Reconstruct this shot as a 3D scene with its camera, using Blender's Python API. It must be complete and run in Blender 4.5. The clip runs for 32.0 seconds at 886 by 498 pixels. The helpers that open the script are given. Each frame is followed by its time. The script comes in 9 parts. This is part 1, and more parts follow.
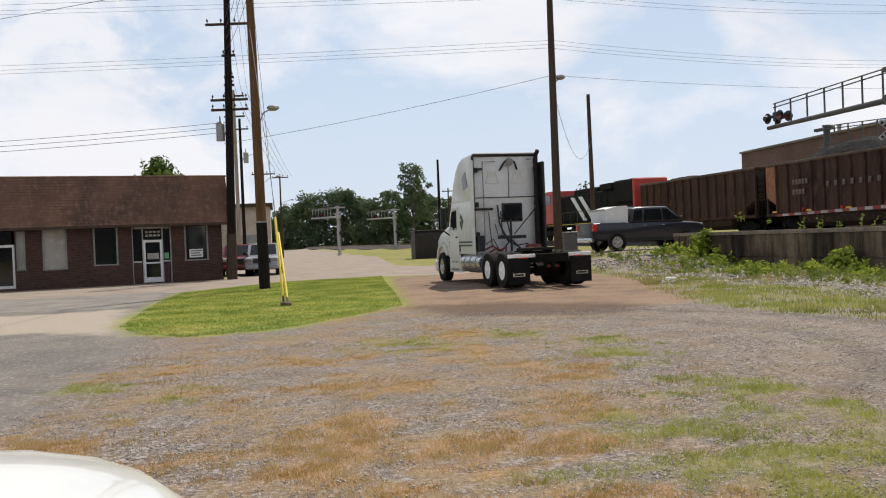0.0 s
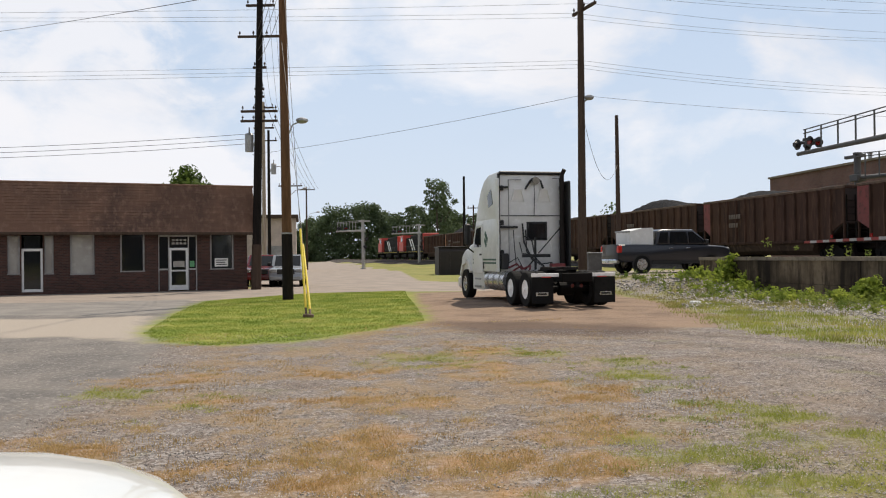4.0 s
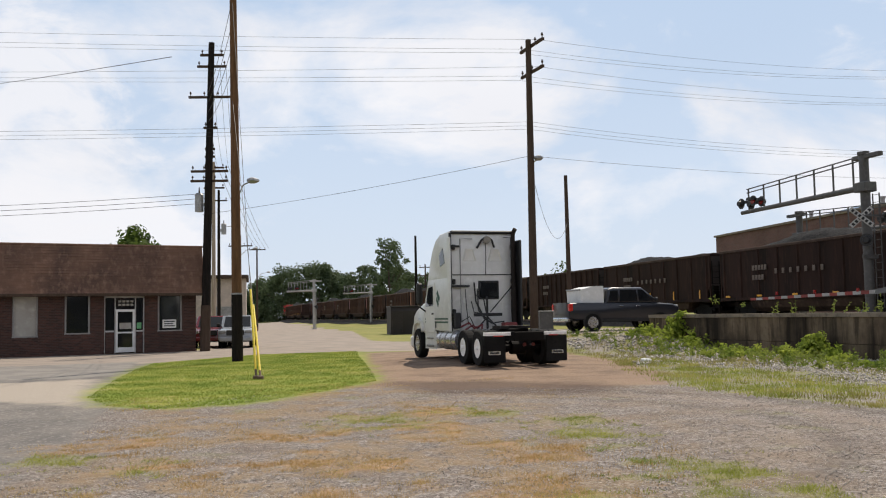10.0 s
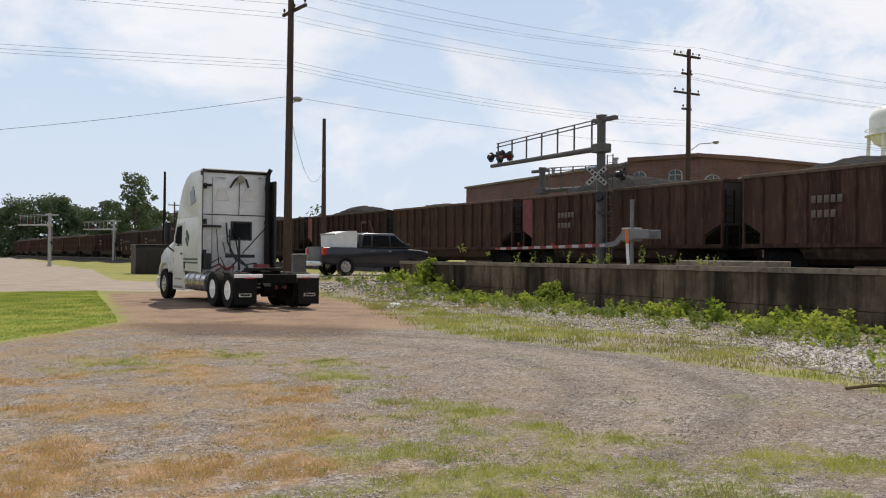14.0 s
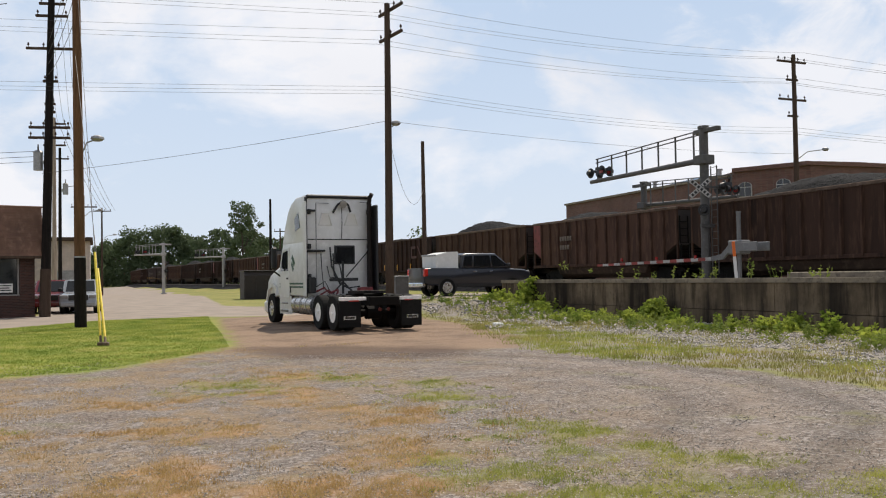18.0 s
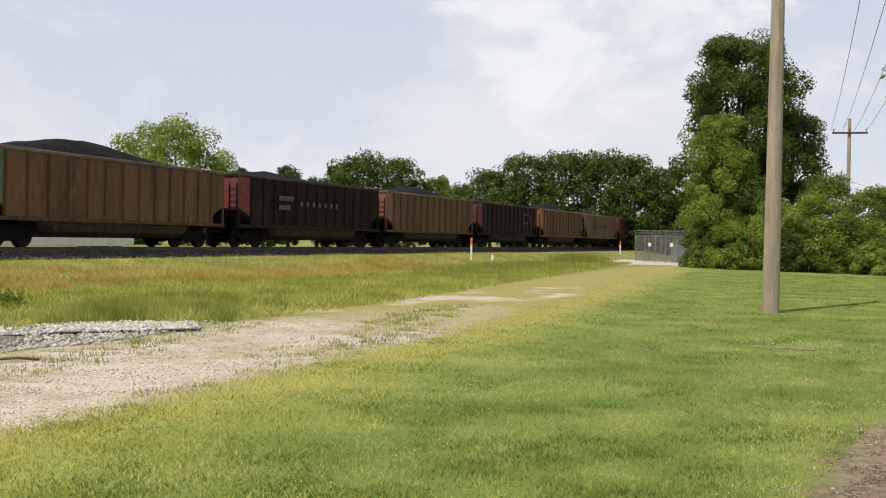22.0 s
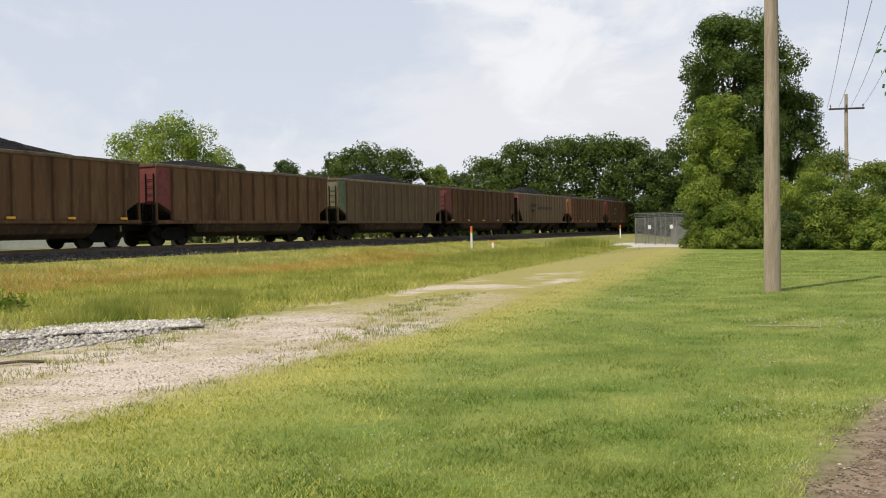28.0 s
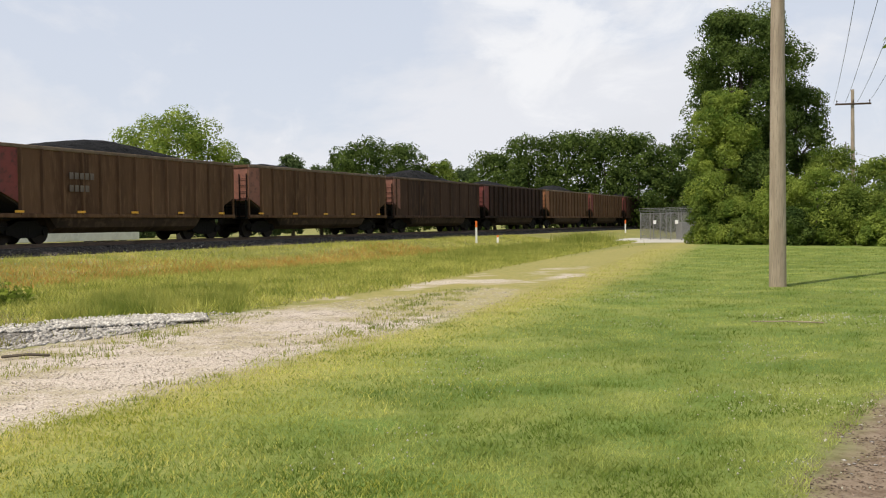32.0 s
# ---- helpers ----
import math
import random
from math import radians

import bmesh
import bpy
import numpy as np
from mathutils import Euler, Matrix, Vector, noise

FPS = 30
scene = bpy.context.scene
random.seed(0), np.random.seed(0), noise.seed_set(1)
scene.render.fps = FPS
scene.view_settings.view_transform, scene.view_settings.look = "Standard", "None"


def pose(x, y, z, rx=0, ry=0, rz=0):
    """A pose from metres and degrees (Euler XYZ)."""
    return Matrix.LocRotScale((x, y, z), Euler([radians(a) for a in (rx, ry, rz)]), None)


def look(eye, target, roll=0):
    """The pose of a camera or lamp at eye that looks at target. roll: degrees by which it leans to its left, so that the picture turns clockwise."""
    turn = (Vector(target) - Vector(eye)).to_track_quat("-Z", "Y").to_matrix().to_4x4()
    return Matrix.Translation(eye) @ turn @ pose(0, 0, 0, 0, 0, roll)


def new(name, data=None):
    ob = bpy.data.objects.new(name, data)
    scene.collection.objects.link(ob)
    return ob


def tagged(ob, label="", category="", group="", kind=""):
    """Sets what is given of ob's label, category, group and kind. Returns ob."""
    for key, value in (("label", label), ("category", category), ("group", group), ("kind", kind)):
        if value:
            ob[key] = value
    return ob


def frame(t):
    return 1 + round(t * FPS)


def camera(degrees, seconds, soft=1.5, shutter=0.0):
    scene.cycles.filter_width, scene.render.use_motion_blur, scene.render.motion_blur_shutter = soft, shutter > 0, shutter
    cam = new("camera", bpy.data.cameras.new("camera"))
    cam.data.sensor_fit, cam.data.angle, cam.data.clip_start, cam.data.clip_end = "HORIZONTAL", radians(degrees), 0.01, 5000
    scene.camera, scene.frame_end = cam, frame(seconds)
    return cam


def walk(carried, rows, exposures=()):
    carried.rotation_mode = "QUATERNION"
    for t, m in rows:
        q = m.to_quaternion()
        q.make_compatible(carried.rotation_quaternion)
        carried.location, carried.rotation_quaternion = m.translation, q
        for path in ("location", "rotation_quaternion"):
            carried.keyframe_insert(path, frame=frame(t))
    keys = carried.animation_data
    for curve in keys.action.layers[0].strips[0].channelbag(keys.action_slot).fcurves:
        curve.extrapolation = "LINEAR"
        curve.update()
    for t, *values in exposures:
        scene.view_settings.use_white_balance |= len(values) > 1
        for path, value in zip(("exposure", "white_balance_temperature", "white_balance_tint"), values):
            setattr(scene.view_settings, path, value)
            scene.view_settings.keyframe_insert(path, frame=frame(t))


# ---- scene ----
cam = camera(50.70, 32.0, 1.1)
EYE = 1.6
# seconds, tilt, lean, turn in degrees: one standing place, turned by hand
TURNS = [
    (0.0, 89.40, 2.35, -0.02),
    (0.5, 89.29, 2.93, 2.05),
    (1.0, 89.23, 2.92, 2.97),
    (1.5, 89.45, 2.93, 4.39),
    (2.0, 89.84, 2.72, 4.67),
    (2.5, 90.04, 2.48, 4.45),
    (4.5, 90.64, 0.26, 0.47),
    (5.0, 91.04, 0.06, -0.95),
    (5.5, 92.04, -0.36, -5.65),
    (6.0, 92.76, 0.43, -11.16),
    (6.5, 92.98, 1.08, -13.67),
    (7.0, 93.03, 0.85, -13.56),
    (7.5, 92.89, 1.07, -13.25),
    (8.0, 93.33, 0.82, -14.02),
    (8.5, 93.88, 0.53, -19.94),
    (9.0, 94.21, 0.70, -15.35),
    (9.5, 93.74, 0.93, -6.48),
    (10.0, 94.03, 1.05, -1.49),
    (10.5, 94.10, 1.26, -4.94),
    (11.0, 92.41, 0.14, -9.56),
    (11.5, 90.78, 0.14, -12.67),
    (12.0, 90.73, 0.45, -14.01),
    (12.5, 89.57, -0.41, -15.50),
    (13.0, 89.98, -0.67, -16.54),
    (13.5, 90.22, -0.74, -16.86),
    (15.5, 91.53, 0.39, -13.13),
    (16.0, 91.48, 0.59, -11.97),
    (16.5, 91.49, 0.71, -11.00),
    (17.0, 91.62, 0.78, -10.84),
    (17.5, 91.72, 0.78, -10.54),
    (18.0, 91.74, 0.88, -10.30),
    (18.5, 91.89, 1.09, -9.75),
    (19.0, 93.61, 1.29, -10.25),
    (19.1, 94.41, 2.33, -14.31),
    (19.2, 95.19, 3.16, -20.64),
    (19.3, 95.15, 3.67, -28.46),
    (19.4, 95.10, 3.11, -34.53),
    (19.5, 95.09, 2.76, -42.56),
    (19.6, 95.22, 1.91, -50.97),
    (19.7, 94.97, 0.48, -59.61),
    (19.8, 94.98, -0.44, -67.71),
    (19.9, 95.02, -1.55, -75.99),
    (20.0, 95.05, -2.22, -82.92),
    (20.1, 95.22, -2.38, -89.90),
    (20.2, 95.36, -2.06, -97.29),
    (20.3, 95.34, -1.00, -104.90),
    (20.4, 95.41, -0.55, -113.11),
    (20.5, 95.18, -0.01, -121.19),
    (20.6, 94.70, 0.89, -127.95),
    (20.7, 94.14, 1.67, -133.60),
    (20.8, 93.35, 1.66, -138.02),
    (20.9, 92.35, 1.84, -142.54),
    (21.0, 91.28, 1.28, -146.48),
    (21.1, 91.07, 0.89, -149.67),
    (21.3, 91.10, 0.06, -154.46),
    (21.5, 91.17, -0.78, -159.75),
    (21.6, 90.98, -0.68, -160.50),
    (22.0, 89.45, -0.95, -162.08),
    (22.5, 87.43, -0.65, -161.26),
    (23.0, 88.99, -1.49, -160.68),
    (23.5, 89.68, 0.10, -161.33),
    (24.0, 89.58, 0.22, -161.61),
    (24.5, 89.24, 0.04, -162.43),
    (25.0, 89.11, 0.16, -162.53),
    (25.5, 89.16, 0.21, -162.49),
    (27.5, 88.89, 0.98, -162.03),
    (28.0, 88.80, 0.95, -162.09),
    (28.5, 88.89, 0.96, -162.12),
    (29.0, 88.82, 0.91, -162.11),
    (29.5, 88.77, 0.89, -162.01),
    (30.0, 88.72, 0.94, -161.77),
    (30.5, 88.68, 0.93, -161.74),
    (31.0, 88.66, 1.02, -161.58),
    (31.5, 88.63, 0.92, -161.59),
    (32.0, 88.48, 0.81, -161.79),
]
walk(cam, [(t, pose(0, 0, EYE, tilt, lean, turn)) for t, tilt, lean, turn in TURNS], [(0, 0.0, 6620, 12), (18.5, 0.0, 6620, 12), (19.4, 0.0, 6620, 12), (20.1, -0.1, 6700, 13), (20.6, -0.34, 6650, 11), (21.0, -0.16, 6620, 10), (22.2, 0.0, 6650, 10), (32, 0.02, 6650, 10)])

# ---- world and sun ----
world = bpy.data.worlds.new("world")
scene.world = world
world.use_nodes = True
SUN_ELEV, SUN_TURN = 58.0, -26.0  # degrees above the horizon; bearing to the left of the first view


def build_world():
    nt = world.node_tree
    nt.nodes.clear()
    N, K = nt.nodes.new, nt.links.new
    out, bg = N("ShaderNodeOutputWorld"), N("ShaderNodeBackground")
    sky = N("ShaderNodeTexSky")
    sky.sky_type, sky.sun_disc = "NISHITA", False
    sky.sun_elevation, sky.sun_rotation = radians(SUN_ELEV), radians(-SUN_TURN)
    sky.air_density, sky.dust_density, sky.ozone_density = 1.0, 1.0, 1.2
    # broken cloud over the sky, from the direction alone
    co, sep = N("ShaderNodeTexCoord"), N("ShaderNodeSeparateXYZ")
    K(co.outputs["Generated"], sep.inputs[0])
    zc = N("ShaderNodeMath"); zc.operation = "ADD"; zc.inputs[1].default_value = 0.22
    K(sep.outputs["Z"], zc.inputs[0])
    dv = N("ShaderNodeVectorMath"); dv.operation = "DIVIDE"
    cz = N("ShaderNodeCombineXYZ")
    for k in range(3):
        K(zc.outputs[0], cz.inputs[k])
    K(co.outputs["Generated"], dv.inputs[0]); K(cz.outputs[0], dv.inputs[1])
    n1 = N("ShaderNodeTexNoise"); n1.inputs["Scale"].default_value = 3.0; n1.inputs["Detail"].default_value = 9
    n1.inputs["Roughness"].default_value = 0.58; n1.inputs["Distortion"].default_value = 0.25
    st = N("ShaderNodeVectorMath"); st.operation = "MULTIPLY"; st.inputs[1].default_value = (1.0, 1.0, 1.9)
    K(co.outputs["Generated"], st.inputs[0]); K(st.outputs[0], n1.inputs["Vector"])
    ramp = N("ShaderNodeValToRGB")
    ramp.color_ramp.elements[0].position, ramp.color_ramp.elements[1].position = 0.47, 0.64
    K(n1.outputs["Fac"], ramp.inputs["Fac"])
    # cloud thickens towards the horizon
    hz = N("ShaderNodeMapRange"); hz.inputs["From Min"].default_value = 0.0; hz.inputs["From Max"].default_value = 0.45
    hz.inputs["To Min"].default_value = 0.42; hz.inputs["To Max"].default_value = 0.0
    K(sep.outputs["Z"], hz.inputs["Value"])
    mx = N("ShaderNodeMath"); mx.operation = "ADD"; mx.use_clamp = True
    ea = N("ShaderNodeMapRange"); ea.inputs["From Min"].default_value, ea.inputs["From Max"].default_value = 0.68, 0.98
    ea.inputs["To Max"].default_value = 0.75
    K(sep.outputs["X"], ea.inputs["Value"])
    me_ = N("ShaderNodeMath"); me_.operation = "MULTIPLY_ADD"; me_.inputs[1].default_value = 0.7
    K(ea.outputs[0], me_.inputs[0]); K(ramp.outputs["Color"], me_.inputs[2])
    K(me_.outputs[0], mx.inputs[0]); K(hz.outputs[0], mx.inputs[1])
    n3 = N("ShaderNodeTexNoise"); n3.inputs["Scale"].default_value = 8.5; n3.inputs["Detail"].default_value = 9
    n3.inputs["Roughness"].default_value = 0.6; n3.inputs["Distortion"].default_value = 0.5
    K(st.outputs[0], n3.inputs["Vector"])
    heaps = None
    for way, reach in (((-0.39, 0.90, 0.19), 0.978), ((0.58, 0.79, 0.20), 0.972), ((0.72, 0.65, 0.27), 0.97), ((0.14, -0.95, 0.27), 0.974)):
        dt = N("ShaderNodeVectorMath"); dt.operation = "DOT_PRODUCT"; dt.inputs[1].default_value = Vector(way).normalized()
        K(co.outputs["Generated"], dt.inputs[0])
        ms = N("ShaderNodeMapRange"); ms.interpolation_type = "SMOOTHSTEP"
        ms.inputs["From Min"].default_value, ms.inputs["From Max"].default_value = reach, 1.0
        K(dt.outputs["Value"], ms.inputs["Value"])
        if heaps is None:
            heaps = ms.outputs[0]
        else:
            mm = N("ShaderNodeMath"); mm.operation = "MAXIMUM"
            K(heaps, mm.inputs[0]); K(ms.outputs[0], mm.inputs[1])
            heaps = mm.outputs[0]
    pf = N("ShaderNodeMath"); pf.operation = "MULTIPLY_ADD"; pf.inputs[1].default_value = 0.32
    K(heaps, pf.inputs[0]); K(n3.outputs["Fac"], pf.inputs[2])
    puff = N("ShaderNodeMapRange"); puff.interpolation_type = "SMOOTHSTEP"
    puff.inputs["From Min"].default_value, puff.inputs["From Max"].default_value = 0.62, 0.86
    puff.inputs["To Max"].default_value = 0.85
    K(pf.outputs[0], puff.inputs["Value"])
    mix = N("ShaderNodeMix"); mix.data_type = "RGBA"
    # thin summer haze: bluer towards the sun's side, greyer away from it
    hb = N("ShaderNodeMapRange"); hb.inputs["From Min"].default_value = -0.6; hb.inputs["From Max"].default_value = 0.6
    K(sep.outputs["Y"], hb.inputs["Value"])
    tint = N("ShaderNodeMix"); tint.data_type = "RGBA"
    tint.inputs["A"].default_value, tint.inputs["B"].default_value = (7.0, 7.75, 9.2, 1), (5.4, 7.2, 9.5, 1)
    K(hb.outputs[0], tint.inputs["Factor"])
    haze = N("ShaderNodeMix"); haze.data_type = "RGBA"; haze.inputs["Factor"].default_value = 0.8
    K(sky.outputs[0], haze.inputs["A"]); K(tint.outputs["Result"], haze.inputs["B"])
    K(mx.outputs[0], mix.inputs["Factor"]); K(haze.outputs["Result"], mix.inputs["A"])
    n2 = N("ShaderNodeTexNoise"); n2.inputs["Scale"].default_value = 0.55; n2.inputs["Detail"].default_value = 4
    K(dv.outputs[0], n2.inputs["Vector"])
    gr = N("ShaderNodeMapRange"); gr.inputs["From Min"].default_value, gr.inputs["From Max"].default_value = 0.54, 0.78
    K(n2.outputs["Fac"], gr.inputs["Value"])
    body = N("ShaderNodeMix"); body.data_type = "RGBA"
    body.inputs["A"].default_value, body.inputs["B"].default_value = (9.3, 9.6, 10.2, 1), (7.5, 7.8, 8.4, 1)
    gx = N("ShaderNodeMath"); gx.use_clamp = True
    K(gr.outputs[0], gx.inputs[0]); K(ea.outputs[0], gx.inputs[1])
    pale = N("ShaderNodeMix"); pale.data_type = "RGBA"
    pale.inputs["A"].default_value, pale.inputs["B"].default_value = (8.2, 8.5, 9.2, 1), (9.4, 9.7, 10.2, 1)
    K(hb.outputs[0], pale.inputs["Factor"]); K(pale.outputs["Result"], body.inputs["A"])
    K(gx.outputs[0], body.inputs["Factor"]); K(body.outputs["Result"], mix.inputs["B"])
    # the sky deepens towards the zenith
    zen = N("ShaderNodeMapRange"); zen.interpolation_type = "SMOOTHSTEP"
    zen.inputs["From Min"].default_value, zen.inputs["From Max"].default_value = 0.3, 1.0
    zen.inputs["To Min"].default_value, zen.inputs["To Max"].default_value = 1.0, 0.5
    K(sep.outputs["Z"], zen.inputs["Value"])
    deep = N("ShaderNodeVectorMath"); deep.operation = "SCALE"
    white = N("ShaderNodeMix"); white.data_type = "RGBA"; white.inputs["B"].default_value = (9.5, 9.7, 10.1, 1)
    K(puff.outputs[0], white.inputs["Factor"]); K(mix.outputs["Result"], white.inputs["A"])
    K(white.outputs["Result"], deep.inputs[0]); K(zen.outputs[0], deep.inputs["Scale"])
    K(deep.outputs[0], bg.inputs["Color"])
    bg.inputs["Strength"].default_value = 0.095
    K(bg.outputs[0], out.inputs["Surface"])


build_world()
sun = new("sun", bpy.data.lights.new("sun", "SUN"))
sun.data.energy, sun.data.angle, sun.data.color = 4.3, radians(0.6), (1.0, 0.92, 0.79)
a, e = radians(SUN_TURN), radians(SUN_ELEV)
sun.matrix_world = look((0, 0, 60), (math.sin(a) * math.cos(e), -math.cos(a) * math.cos(e), 60 - math.sin(e)))

# ---- materials ----
def rgb(c):
    return (*c[:3], 1.0)


def mat(name, c1, c2=None, c3=None, rough=0.8, metal=0.0, s1=0.8, s2=9.0, bump=0.2, bscale=40.0, spread=0.0, stretch=(1, 1, 1), dist=0.02, spec=0.5, coat=0.0, rand=0.0):
    """A surface in c1, worn to c2 in broad patches and to c3 in fine grain, with relief; metres."""
    c2, c3 = c2 or tuple(v * 0.75 for v in c1), c3 or tuple(v * 1.2 for v in c1)
    m = bpy.data.materials.new(name)
    m.use_nodes = True
    nt = m.node_tree
    N, K = nt.nodes.new, nt.links.new
    b = nt.nodes["Principled BSDF"]
    co, mp = N("ShaderNodeTexCoord"), N("ShaderNodeMapping")
    mp.inputs["Scale"].default_value = stretch
    K(co.outputs["Object"], mp.inputs["Vector"])
    n1, n2, n3 = N("ShaderNodeTexNoise"), N("ShaderNodeTexNoise"), N("ShaderNodeTexNoise")
    for n, s, d in ((n1, s1, 6), (n2, s2, 5), (n3, bscale, 3)):
        n.inputs["Scale"].default_value, n.inputs["Detail"].default_value = s, d
        n.inputs["Roughness"].default_value = 0.6
        K(mp.outputs[0], n.inputs["Vector"])
    r1, r2 = N("ShaderNodeMapRange"), N("ShaderNodeMapRange")
    for r, n, lo, hi in ((r1, n1, 0.42, 0.66), (r2, n2, 0.5, 0.72)):
        r.inputs["From Min"].default_value, r.inputs["From Max"].default_value = lo, hi
        K(n.outputs["Fac"], r.inputs["Value"])
    x1, x2 = N("ShaderNodeMix"), N("ShaderNodeMix")
    x1.data_type = x2.data_type = "RGBA"
    x1.inputs["A"].default_value, x1.inputs["B"].default_value = rgb(c1), rgb(c2)
    x2.inputs["B"].default_value = rgb(c3)
    K(r1.outputs[0], x1.inputs["Factor"]); K(r2.outputs[0], x2.inputs["Factor"]); K(x1.outputs["Result"], x2.inputs["A"])
    last = x2.outputs["Result"]
    if rand or spread:
        info, hs = N("ShaderNodeObjectInfo" if rand else "ShaderNodeNewGeometry"), N("ShaderNodeHueSaturation")
        mr = N("ShaderNodeMapRange")
        w = rand or spread
        mr.inputs["To Min"].default_value, mr.inputs["To Max"].default_value = 1 - w, 1 + w
        K(info.outputs["Random" if rand else "Random Per Island"], mr.inputs["Value"])
        K(mr.outputs[0], hs.inputs["Value"]); K(last, hs.inputs["Color"])
        last = hs.outputs["Color"]
    K(last, b.inputs["Base Color"])
    rr = N("ShaderNodeMapRange")
    rr.inputs["To Min"].default_value, rr.inputs["To Max"].default_value = max(0.03, rough - 0.12), min(1, rough + 0.12)
    K(n2.outputs["Fac"], rr.inputs["Value"]); K(rr.outputs[0], b.inputs["Roughness"])
    b.inputs["Metallic"].default_value, b.inputs["Specular IOR Level"].default_value = metal, spec
    b.inputs["Coat Weight"].default_value = coat
    if bump:
        bp = N("ShaderNodeBump")
        bp.inputs["Strength"].default_value, bp.inputs["Distance"].default_value = bump, dist
        K(n3.outputs["Fac"], bp.inputs["Height"]); K(bp.outputs[0], b.inputs["Normal"])
    return m


def leaf_mat(name, c1, c2, through_=0.35, clump=0.7):
    m = bpy.data.materials.new(name)
    m.use_nodes = True
    nt = m.node_tree
    N, K = nt.nodes.new, nt.links.new
    b = nt.nodes["Principled BSDF"]
    g, mix = N("ShaderNodeNewGeometry"), N("ShaderNodeMix")
    mix.data_type = "RGBA"
    mix.inputs["A"].default_value, mix.inputs["B"].default_value = rgb(c1), rgb(c2)
    # leaf by leaf, and in lighter and darker clumps
    co, nz, ad, rg = N("ShaderNodeTexCoord"), N("ShaderNodeTexNoise"), N("ShaderNodeMath"), N("ShaderNodeMapRange")
    nz.inputs["Scale"].default_value, nz.inputs["Detail"].default_value = clump, 3
    K(co.outputs["Object"], nz.inputs["Vector"]); K(nz.outputs["Fac"], rg.inputs["Value"])
    rg.inputs["From Min"].default_value, rg.inputs["From Max"].default_value = 0.35, 0.65
    rg.inputs["To Min"].default_value, rg.inputs["To Max"].default_value = -0.15, 0.75
    ad.operation, ad.use_clamp = "MULTIPLY_ADD", True
    ad.inputs[1].default_value = 0.26
    K(g.outputs["Random Per Island"], ad.inputs[0]); K(rg.outputs[0], ad.inputs[2])
    K(ad.outputs[0], mix.inputs["Factor"]); K(mix.outputs["Result"], b.inputs["Base Color"])
    b.inputs["Roughness"].default_value = 0.75
    b.inputs["Specular IOR Level"].default_value = 0.15
    tr, add = N("ShaderNodeBsdfTranslucent"), N("ShaderNodeMixShader")
    K(mix.outputs["Result"], tr.inputs["Color"])
    add.inputs[0].default_value = through_
    K(b.outputs[0], add.inputs[1]); K(tr.outputs[0], add.inputs[2])
    K(add.outputs[0], nt.nodes["Material Output"].inputs["Surface"])
    return m


def glass_mat(name, tint, rough=0.06):
    m = bpy.data.materials.new(name)
    m.use_nodes = True
    b = m.node_tree.nodes["Principled BSDF"]
    b.inputs["Base Color"].default_value = rgb(tint)
    b.inputs["Roughness"].default_value, b.inputs["Specular IOR Level"].default_value = rough, 0.6
    return m


def wood_pole_mat(name, c1, c2):
    return mat(name, c1, c2, tuple(v * 0.55 for v in c1), rough=0.9, spec=0.1, s1=1.2, s2=6, bump=0.5, bscale=14, stretch=(6, 6, 0.5))


